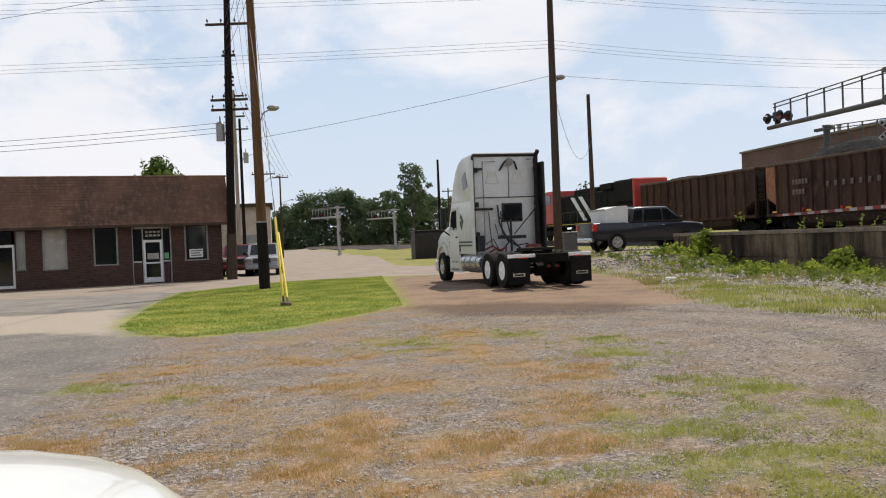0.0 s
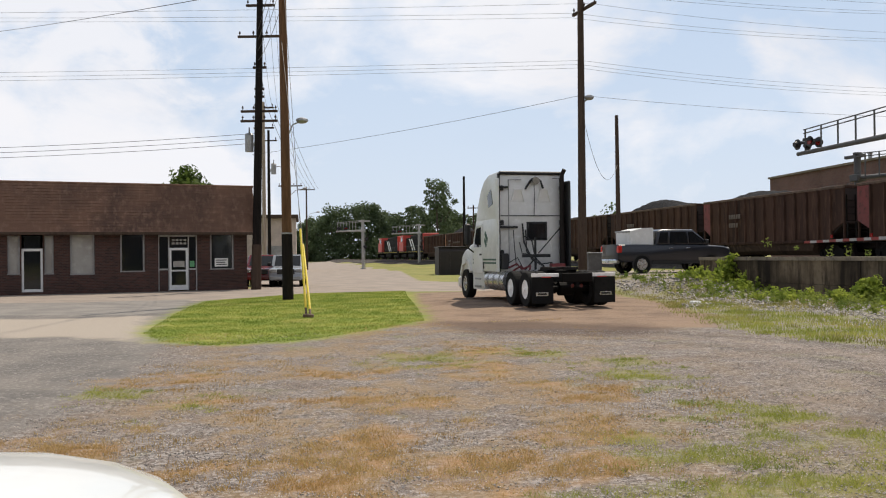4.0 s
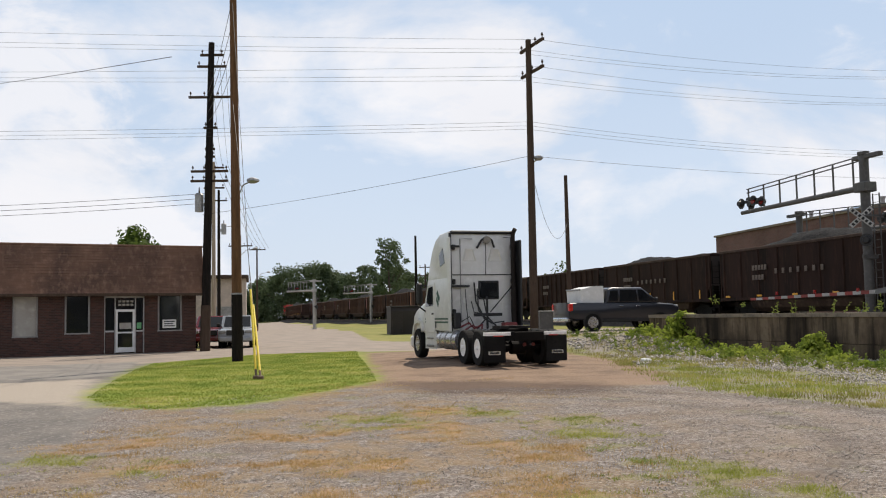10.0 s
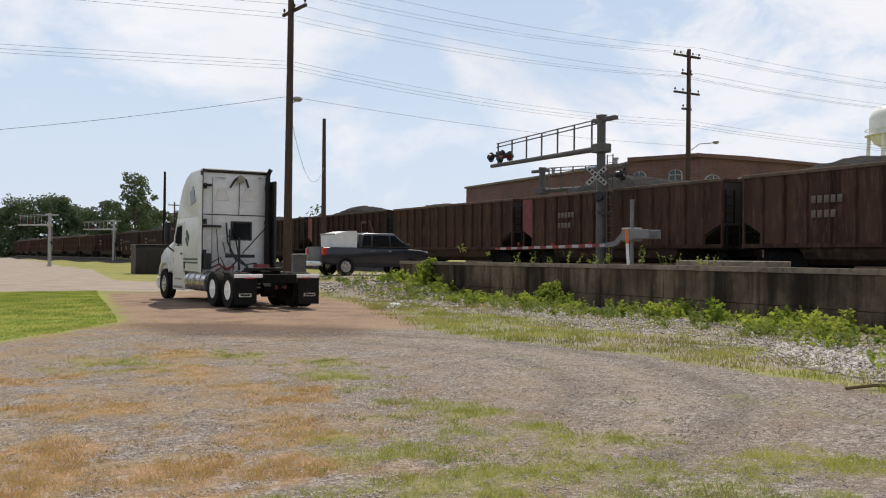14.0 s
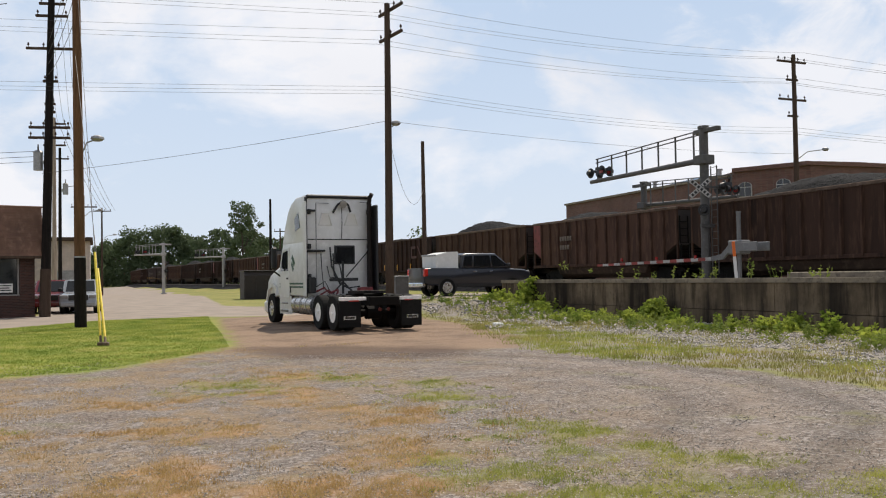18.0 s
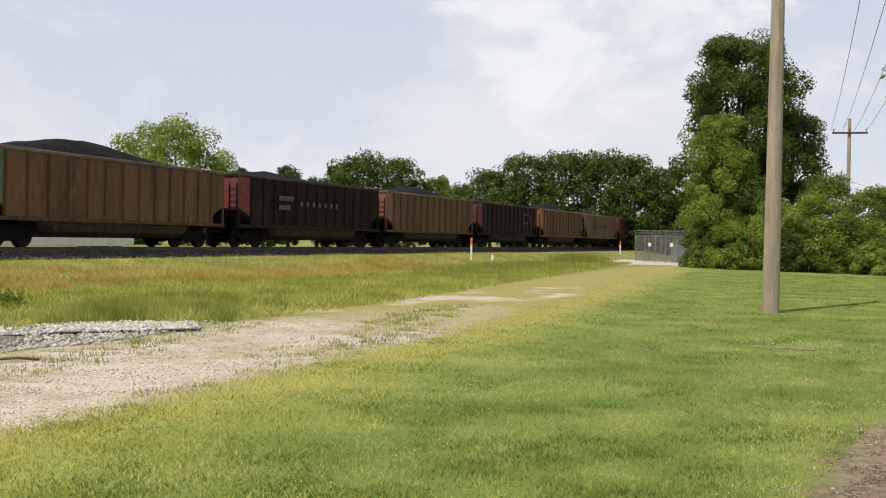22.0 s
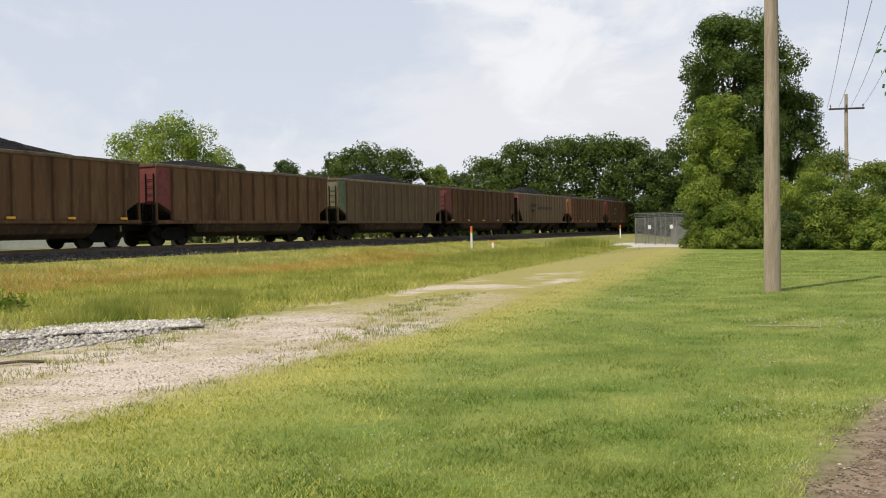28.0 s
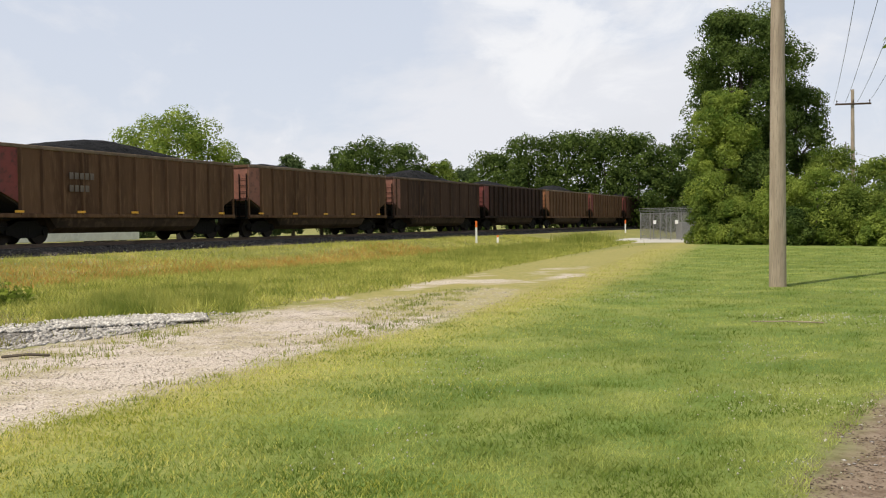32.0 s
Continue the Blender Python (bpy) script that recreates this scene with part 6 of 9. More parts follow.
# ---- crossing signals ----
def signal_mast(x, y, z, turn, arm_len, label, crossbuck=True, steel="mast"):
    s_ = thing("crossing_signal", pose(x, y, z, 0, 0, turn), label, "crossing signal", "crossing signals")
    part("mast", Geo().cyl((0, 0, 0), (0, 0, 6.5), 0.205, 0.19, n=18).cyl((0, 0, 6.5), (0, 0, 6.62), 0.24, n=18).cyl((0, 0, -0.1), (0, 0, 0.12), 0.38, n=18), M[steel], s_, smooth=True)
    part("top_beam", Geo().box(-0.12, -1.0, 6.32, 0.12, 0.55, 6.5, 0.02), M[steel], s_)
    # cantilever arm runs along +y
    part("arm", Geo().cyl((0, 0.2, 5.15), (0, arm_len, 5.05), 0.13, 0.10, n=12).box(-0.3, -0.35, 4.95, 0.3, 0.35, 5.35, 0.03), M[steel], s_)
    g = Geo()
    for zz in (6.1, 6.28):
        g.tube([(0.25, arm_len - 0.1, zz - 0.05), (0.25, 0.2, zz + 0.25)], 0.03)
    part("hand_rail", g, M[steel], s_)
    for k in range(7):
        yy = arm_len - 0.25 - k * (arm_len - 1.2) / 6
        part("rail_post", Geo().box(0.21, yy - 0.03, 5.1, 0.27, yy + 0.03, 6.22 + (1 - yy / arm_len) * 0.28), M[steel], s_)
    lens = cached("xlens", lambda: mesh_of("lens", Geo().cyl((0, 0, 0), (0, -0.03, 0), 0.15, n=16), M["lens_red"]))
    disc = cached("xdisc", lambda: mesh_of("lamp_head", Geo().cyl((0, 0, 0), (0, 0.02, 0), 0.26, n=20).cyl((0, 0, 0), (0, 0.2, 0), 0.17, 0.12, n=14).prism([(-0.17, 0.02), (0.17, 0.02), (0.14, 0.15), (-0.14, 0.15)], "y", -0.28, 0.0), M["black_paint"]))
    heads = [(0.35, arm_len - 0.3, 5.45, 95), (-0.35, arm_len - 0.5, 5.45, 95), (0.3, arm_len - 1.2, 5.5, -85), (-0.3, arm_len - 1.4, 5.5, -85), (0.72, -0.42, 4.0, 70), (0.95, -0.2, 3.9, 250), (-0.32, -0.32, 2.95, 130)]
    for hx, hy, hz, tt in heads:
        h_ = part("lamp_head", disc, None, s_, "round black signal lamp")
        h_.matrix_basis = pose(hx, hy, hz, 0, 0, tt)
        l_ = part("lens", lens, None, h_, "dark red lens")
        l_.matrix_basis = pose(0, -0.01, 0)
    part("lamp_bracket", Geo().box(-0.25, -0.3, 3.92, 0.95, -0.22, 4.0).box(-0.45, -0.3, 2.2, 0.25, -0.18, 2.36), M[steel], s_)
    if crossbuck:
        for rr in (42, -42):
            c_ = part("crossbuck_board", Geo().box(-0.55, -0.012, -0.1, 0.55, 0.012, 0.1, 0.01), M["dull_white"], s_, "white crossbuck board with worn black lettering")
            c_.matrix_basis = pose(0, 0, 0, 0, 0, -turn) @ pose(-0.31, -0.20, 3.9, 0, 0, -22) @ pose(0, -0.03 if rr > 0 else 0, 0, 0, rr, 0)
            for k in range(6):
                part("letter_bar", cached("xbar", lambda: mesh_of("letter_bar", Geo().box(-0.05, -0.02, -0.06, 0.05, 0.02, 0.06), M["black_paint"])), None, c_).matrix_basis = pose(-0.42 + k * 0.168, 0, 0)
    lad = Geo()
    for dx in (-0.19, 0.19):
        lad.box(dx - 0.02, -0.45, 0.2, dx + 0.02, -0.41, 4.9)
    for k in range(15):
        lad.cyl((-0.19, -0.43, 0.5 + k * 0.31), (0.19, -0.43, 0.5 + k * 0.31), 0.012, n=5)
    part("ladder", lad, M[steel], s_).matrix_basis = pose(0, -0.1, 0, 0, 0, 90)
    return s_


signal_mast(18.45, 37.75, DOCK - 0.05, 14, 8.8, "grey steel cantilever crossing signal with red lamps over the road")
gate = thing("crossing_gate", pose(17.8, 33.6, DOCK - 0.05, 0, 0, 14), "lowered red and white striped crossing gate", "crossing gate")
part("mechanism", Geo().box(-0.28, -0.35, 0.95, 0.28, 0.35, 1.5, 0.05), M["gate_grey"], gate)
part("counterweight", Geo().box(-0.34, -1.3, 1.05, -0.26, -0.3, 1.4, 0.02).box(0.26, -1.3, 1.05, 0.34, -0.3, 1.4, 0.02), M["gate_grey"], gate)
part("post", Geo().cyl((0, 0, 0), (0, 0, 2.55), 0.085, n=12).cyl((0, 0, 2.55), (0, 0, 2.62), 0.1, n=12), M["gate_grey"], gate)
arm_ = part("arm_bracket", Geo().prism([(0.3, 1.25), (0.9, 0.78), (1.6, 0.72), (1.6, 0.9), (1.0, 0.98), (0.4, 1.45)], "x", -0.05, 0.05), M["gate_grey"], gate)
for k in range(18):
    y0 = 1.5 + k * 0.46
    part("stripe", Geo().box(-0.02, y0, 0.74 - k * 0.006, 0.02, y0 + 0.46, 0.88 - k * 0.008), M["dull_red"] if k % 2 else M["dull_white"], gate)
for k in range(3):
    part("arm_lamp", Geo().cyl((0, 2.6 + k * 2.6, 0.84), (0, 2.6 + k * 2.6, 0.98), 0.06, n=10), M["lens_red"], gate, "small red gate lamp")
mk = thing("marker_post", pose(16.6, 31.6, DOCK - 0.02, 0, -4, 0), "orange and white flat marker post on the dock", "marker post", "marker posts")
part("post", Geo().box(-0.06, -0.02, 0, 0.06, 0.02, 0.8, 0.01), M["white_paint"], mk)
part("top", Geo().box(-0.06, -0.02, 0.8, 0.06, 0.02, 1.35, 0.01), M["orange"], mk, "orange top")
signal_mast(22.6, 54.5, 0.7, 196, 8.0, "grey steel cantilever signal on the far side of the track", crossbuck=False)
x, y = at(6.33, 126); signal_mast(x, y, 0.0, 96, 3.6, "far haze-paled cantilever crossing signal down the track", crossbuck=False, steel="mast_hazed")
x, y = at(2.9, 150); signal_mast(x, y, 0.2, 96, 4.4, "farther haze-paled cantilever crossing signal beyond the track", crossbuck=False, steel="mast_hazed")


# ---- brick buildings ----
def brick_mat(name, c1, c2, mortar, bw=0.21, bh=0.075):
    m = bpy.data.materials.new(name)
    m.use_nodes = True
    nt = m.node_tree
    N, K = nt.nodes.new, nt.links.new
    b = nt.nodes["Principled BSDF"]
    co, sx, cx = N("ShaderNodeTexCoord"), N("ShaderNodeSeparateXYZ"), N("ShaderNodeCombineXYZ")
    K(co.outputs["Object"], sx.inputs[0])
    ad = N("ShaderNodeMath"); ad.operation = "ADD"
    K(sx.outputs["X"], ad.inputs[0]); K(sx.outputs["Y"], ad.inputs[1])
    K(ad.outputs[0], cx.inputs["X"]); K(sx.outputs["Z"], cx.inputs["Y"])
    br = N("ShaderNodeTexBrick")
    br.inputs["Scale"].default_value, br.inputs["Brick Width"].default_value, br.inputs["Row Height"].default_value = 1.0, bw, bh
    br.inputs["Mortar Size"].default_value = 0.008
    br.inputs["Color1"].default_value, br.inputs["Color2"].default_value, br.inputs["Mortar"].default_value = rgb(c1), rgb(c2), rgb(mortar)
    K(cx.outputs[0], br.inputs["Vector"])
    n = N("ShaderNodeTexNoise"); n.inputs["Scale"].default_value, n.inputs["Detail"].default_value = 0.5, 6
    K(co.outputs["Object"], n.inputs["Vector"])
    mr = N("ShaderNodeMapRange"); mr.inputs["To Min"].default_value, mr.inputs["To Max"].default_value = 0.6, 1.35
    K(n.outputs["Fac"], mr.inputs["Value"])
    hs = N("ShaderNodeHueSaturation"); K(mr.outputs[0], hs.inputs["Value"]); K(br.outputs["Color"], hs.inputs["Color"])
    K(hs.outputs["Color"], b.inputs["Base Color"])
    b.inputs["Roughness"].default_value = 0.9
    bp = N("ShaderNodeBump"); bp.inputs["Strength"].default_value, bp.inputs["Distance"].default_value = 0.5, 0.01
    bp.invert = True
    K(br.outputs["Fac"], bp.inputs["Height"]); K(bp.outputs[0], b.inputs["Normal"])
    return m


M["brick"] = brick_mat("brick_dark", (0.085, 0.034, 0.025), (0.036, 0.018, 0.015), (0.085, 0.062, 0.05))
M["brick_mill"] = brick_mat("brick_mill", (0.175, 0.083, 0.064), (0.11, 0.056, 0.046), (0.165, 0.12, 0.10))
M["shingle"] = mat("shingle", (0.20, 0.108, 0.070), (0.085, 0.050, 0.038), (0.26, 0.155, 0.105), rough=0.9, s1=0.42, s2=5, stretch=(1, 1, 0.6), bump=0.4, bscale=18, spread=0.12)
M["truck_green_"] = mat("poster_green", (0.12, 0.35, 0.16), rough=0.6, bump=0)
M["ac_green"] = mat("unit_green", (0.14, 0.17, 0.14), (0.10, 0.12, 0.10), rough=0.6, s2=4, bump=0.05)
M["frame_grey"] = mat("window_aluminium", (0.27, 0.26, 0.25), (0.20, 0.19, 0.18), rough=0.5, s2=5, bump=0.03)
M["frame_white"] = mat("weathered_white_frame", (0.42, 0.41, 0.40), (0.32, 0.31, 0.30), rough=0.5, s2=5, bump=0.03)
M["blind"] = mat("window_blind", (0.36, 0.345, 0.31), (0.30, 0.28, 0.25), rough=0.8, bump=0.05, s2=3)


def pane_window(parent, x0, x1, z0, z1, y, glass, frame_mat, bar=None):
    w_ = part("window_frame", Geo().box(x0 - 0.05, y - 0.06, z0 - 0.05, x0 + 0.03, y + 0.02, z1 + 0.05, 0.008).box(x1 - 0.03, y - 0.06, z0 - 0.05, x1 + 0.05, y + 0.02, z1 + 0.05, 0.008).box(x0, y - 0.06, z1 - 0.03, x1, y + 0.02, z1 + 0.05, 0.008), frame_mat, parent)
    part("sill", Geo().box(x0 - 0.08, y - 0.1, z0 - 0.08, x1 + 0.08, y + 0.02, z0 + 0.0, 0.01), frame_mat, w_)
    part("pane", Geo().box(x0, y + 0.03, z0, x1, y + 0.05, z1), glass, w_)
    return w_


def shop():
    """Brick shop with a shingled mansard; x runs along its front, its right-hand corner at the origin."""
    h = thing("brick_shop", pose(-11.3, 47.9, 0, 0, 0, 26.6), "low dark brick shop with a brown shingled mansard roof", "building")
    op = [(-9.62, -9.2, 1.0, 2.75), (-8.49, -7.38, 0.95, 2.84), (-6.22, -5.06, 1.05, 2.86), (-4.42, -2.53, 0.02, 2.80), (-1.89, -0.68, 1.1, 2.86), (-10.6, -9.68, 0.02, 2.78), (-11.2, -10.66, 1.0, 2.75), (-13.25, -11.85, 1.0, 2.7), (-17.2, -15.6, 1.0, 2.7)]
    # front wall in piers and aprons round the openings
    edges = sorted({-32.0, 0.0} | {v for o in op for v in o[:2]})
    g = Geo()
    for a_, b_ in zip(edges, edges[1:]):
        o = next((o for o in op if o[0] <= a_ and b_ <= o[1]), None)
        if o:
            if o[2] > 0.1:
                g.box(a_, 0, -0.2, b_, 0.3, o[2] - 0.05)
            g.box(a_, 0, o[3] + 0.02, b_, 0.3, 3.0)
        else:
            g.box(a_, 0, -0.2, b_, 0.3, 3.0)
    g.box(-0.3, 0.3, -0.2, 0, 14, 3.0).box(-32, 13.7, -0.2, -0.3, 14, 3.0).box(-32, 0.3, -0.2, -31.7, 13.7, 3.0)
    part("wall", g, M["brick"], h, "dark red-brown brick wall")
    part("floor", Geo().box(-31.7, 0.3, -0.1, -0.3, 13.7, 0.04), M["concrete"], h)
    part("plinth", Geo().box(-32, -0.06, -0.2, -4.5, -0.003, 0.12, 0.01).box(-2.45, -0.06, -0.2, 0.02, -0.003, 0.12, 0.01), M["brick"], h)
    for a_, b_, z0, z1 in op:
        if z0 > 0.5:
            blind = a_ in (-8.49, -11.2, -9.62)
            pane_window(h, a_ + 0.06, b_ - 0.06, z0, z1, 0.1, M["blind"] if blind else M["glass"], M["frame_grey"])
    # glazed entrance
    en = part("entrance", Geo().box(-4.42, 0.06, 0.02, -4.37, 0.14, 2.8).box(-2.58, 0.06, 0.02, -2.53, 0.14, 2.8).box(-4.42, 0.06, 2.72, -2.53, 0.14, 2.8).box(-3.93, 0.05, 0.02, -3.88, 0.15, 2.8).box(-2.98, 0.05, 0.02, -2.93, 0.15, 2.8).box(-4.42, 0.05, 1.05, -3.96, 0.15, 1.13).box(-2.9, 0.05, 1.05, -2.53, 0.15, 1.13), M["frame_white"], h, "white-framed glazed entrance")
    for a_, b_ in ((-4.34, -3.96), (-2.9, -2.61)):
        part("apron", Geo().box(a_, 0.07, 0.02, b_, 0.2, 1.05), M["brick"], en)
        part("side_pane", Geo().box(a_, 0.09, 1.13, b_, 0.11, 2.72), M["glass"], en)
    part("transom", Geo().box(-3.88, 0.09, 2.2, -2.98, 0.11, 2.72), M["glass"], en)
    for k in range(2):
        for j in range(4):
            part("sign_bar", Geo().box(-3.76 + j * 0.19, 0.075, 2.5 - k * 0.17, -3.62 + j * 0.19, 0.085, 2.6 - k * 0.17), M["blind"], en)
    dr = part("door", Geo().box(-3.88, 0.07, 0.06, -3.78, 0.13, 2.16).box(-3.08, 0.07, 0.06, -2.98, 0.13, 2.16).box(-3.78, 0.07, 2.04, -3.08, 0.13, 2.16).box(-3.78, 0.07, 0.06, -3.08, 0.13, 0.3).box(-3.78, 0.07, 0.98, -3.08, 0.13, 1.06), M["white_paint"], h, "white-framed glass door")
    part("pane", Geo().box(-3.78, 0.095, 0.3, -3.08, 0.105, 2.04), M["glass"], dr)
    part("paper_sign", Geo().box(-3.7, 0.06, 1.2, -3.15, 0.07, 1.5), M["blind"], dr)
    part("handle", Geo().tube([(-3.15, 0.06, 0.95), (-3.15, 0.0, 0.97), (-3.15, 0.0, 1.25), (-3.15, 0.06, 1.27)], 0.012), M["chrome"], dr)
    d2 = part("door", Geo().box(-10.6, 0.07, 0.06, -10.5, 0.13, 2.16).box(-9.78, 0.07, 0.06, -9.68, 0.13, 2.16).box(-10.5, 0.07, 2.04, -9.78, 0.13, 2.16).box(-10.5, 0.07, 0.06, -9.78, 0.13, 0.25), M["white_paint"], h, "white-framed glass door")
    part("pane", Geo().box(-10.5, 0.095, 0.25, -9.78, 0.105, 2.75), M["glass"], d2)
    sg = part("window_sign", Geo().box(-1.65, 0.02, 1.2, -0.98, 0.05, 1.62, 0.005), M["white_paint"], h, "small white window sign with dark lines")
    for k in range(3):
        part("sign_bar", Geo().box(-1.58, 0.012, 1.5 - k * 0.11, -1.05 - 0.08 * (k == 1), 0.019, 1.55 - k * 0.11), M["black_paint"], sg)
    part("curtain", Geo().box(-10.48, 0.14, 0.3, -9.8, 0.15, 2.0), M["blind"], d2, "pale curtain behind the glass")
    part("poster", Geo().box(-2.88, 0.07, 1.2, -2.66, 0.08, 1.5), M["truck_green_"], en, "small green poster")
    # mansard in courses
    n = 17
    for k in range(n):
        t0, t1 = k / n, (k + 1) / n
        y0, z0 = -0.55 + 0.75 * t0, 2.93 + 2.35 * t0
        y1, z1 = -0.55 + 0.75 * t1, 2.93 + 2.35 * t1
        g = Geo()
        rs = random.Random(k)
        x = -32.4 + rs.random() * 0.3
        while x < 0.35:
            x2 = min(x + rs.uniform(0.75, 1.05), 0.36)
            j = rs.uniform(0, 0.008)
            g.add([(x, y0 - 0.03 - j, z0), (x2 - 0.012, y0 - 0.03 - j, z0), (x2 - 0.012, y1 + 0.012, z1 + 0.02), (x, y1 + 0.012, z1 + 0.02), (x, y0 + 0.02, z0), (x2 - 0.012, y0 + 0.02, z0)], [(0, 1, 2, 3), (0, 4, 5, 1)])
            x = x2
        part("shingle_course", g, M["shingle"], h)
    part("fascia", Geo().box(-32.45, -0.58, 2.80, 0.4, -0.3, 2.94, 0.01).box(-32.4, -0.3, 2.86, 0.36, 0.0, 2.92), M["pole_dark"], h, "dark eave board")
    part("mansard_core", Geo().prism([(-0.5, 2.95), (0.24, 5.26), (2.2, 5.26), (2.2, 2.95)], "x", -32.35, 0.33), M["shingle"], h)
    part("ridge_cap", Geo().box(-32.45, 0.16, 5.26, 0.4, 0.55, 5.36, 0.02), M["shingle"], h)
    part("roof", Geo().box(-32.2, 0.3, 3.0, 0.1, 14.1, 3.2), M["asphalt"], h)


shop()
ac = thing("rooftop_unit", pose(-11.3, 47.9, 0, 0, 0, 26.6) @ pose(-12.5, 3.4, 3.2), "grey-green air-conditioning unit on the shop roof", "air conditioner")
part("cabinet", Geo().box(-1.0, -0.6, 0.1, 0.75, 0.6, 3.0, 0.03), M["ac_green"], ac)
for k in range(7):
    part("louvre", Geo().box(-0.9, -0.63, 1.9 + k * 0.14, 0.65, -0.6, 1.98 + k * 0.14), M["mast"], ac)
part("top_rail", Geo().box(-1.05, -0.65, 3.0, 0.8, 0.65, 3.08, 0.01), M["galv"], ac)
part("end_panel", Geo().box(0.76, -0.55, 1.8, 0.8, 0.55, 2.95, 0.01), M["galv"], ac)
part("skid", Geo().box(-0.9, -0.5, 0, 0.7, 0.5, 0.1), M["black_steel"], ac)
x, y = at(29.0, 62); utility_pole(x, y, 0, 6.9, "thin dark pole with a lamp behind the shop", "pole_dark", 0.12, lamp=(7.0, -1.6, 0.2))


def mill():
    m = thing("brick_mill", pose(0, 0, 0), "old red-brown brick mill with a stepped parapet behind the train", "building")
    part("wall", Geo().prism([(35.3, 56.7), (61, 61.5), (66, 92), (36, 92), (32.1, 61.2)], "z", -0.2, 8.75), M["brick_mill"], m, "weathered brick wall")
    for k in range(26):
        t = k / 25
        part("parapet_step", Geo().box(-0.55, -0.22, 8.7, 0.55, 0.22, 9.0 - 0.35 * abs(t - 0.15)), M["brick_mill"], m).matrix_basis = pose(35.3 + 25.7 * t, 56.7 + 4.8 * t, 0, 0, 0, 10.6)
    for k in range(6):
        t = (k + 0.5) / 6
        part("parapet_step", Geo().box(-0.45, -0.22, 8.7, 0.45, 0.22, 8.98), M["brick_mill"], m).matrix_basis = pose(35.3 - 3.2 * t, 56.7 + 4.5 * t, 0, 0, 0, 125.4)
    part("low_wall", Geo().prism([(31.9, 61.6), (28.4, 88), (33.9, 93), (35.8, 92)], "z", -0.2, 8.45), M["brick_mill"], m, "weathered brick wall of the lower wing")
    part("coping", Geo().prism([(31.75, 61.5), (28.2, 88), (28.7, 88.2), (32.2, 61.8)], "z", 8.45, 8.62), M["coping"], m)
    arch = [(-0.75, 0)] + [(-0.75 * math.cos(math.pi * k / 10), 1.1 + 0.45 * math.sin(math.pi * k / 10)) for k in range(11)] + [(0.75, 0)]
    inner = [(u * 0.86, 0.08 + w * 0.92) for u, w in arch]
    for fx, fy, tx_, ty_, places, turn, sill in ((35.3, 56.7, 25.7, 4.8, [(k + 0.35) / 9 for k in range(9)], 10.6, 6.0), (32.1, 61.2, 3.2, -4.5, (0.16, 0.66), -54.6, 6.9)):
        f = 1.0 if turn > 0 else 0.68
        for t in places:
            w_ = part("window_frame", Geo().prism([(u * f, w * f) for u, w in arch], "y", -0.06, 0.1), M["dull_white"], m, "arched white window frame")
            w_.matrix_basis = pose(fx + tx_ * t, fy + ty_ * t, sill, 0, 0, turn)
            part("pane", Geo().prism([(u * f, w * f) for u, w in inner], "y", -0.075, -0.065), M["glass"], w_)
            part("bar", Geo().box(-0.03 * f, -0.09, 0.08 * f, 0.03 * f, -0.076, 1.5 * f).box(-0.62 * f, -0.09, 0.95 * f, 0.62 * f, -0.076, 1.02 * f), M["dull_white"], w_)
    for x, y, h in ((33.4, 78, 9.7), (33.5, 66, 9.4)):
        part("vent_pipe", Geo().cyl((x, y, 8.4), (x, y, h), 0.16, n=10).cyl((x, y, h), (x, y, h + 0.12), 0.24, n=10), M["galv"], m)
    part("skylight", Geo().prism([(0, 8.4), (1.2, 9.15), (2.4, 8.4)], "y", 68, 80), M["glass"], m).matrix_basis = pose(31.8, 0, 0)


mill()


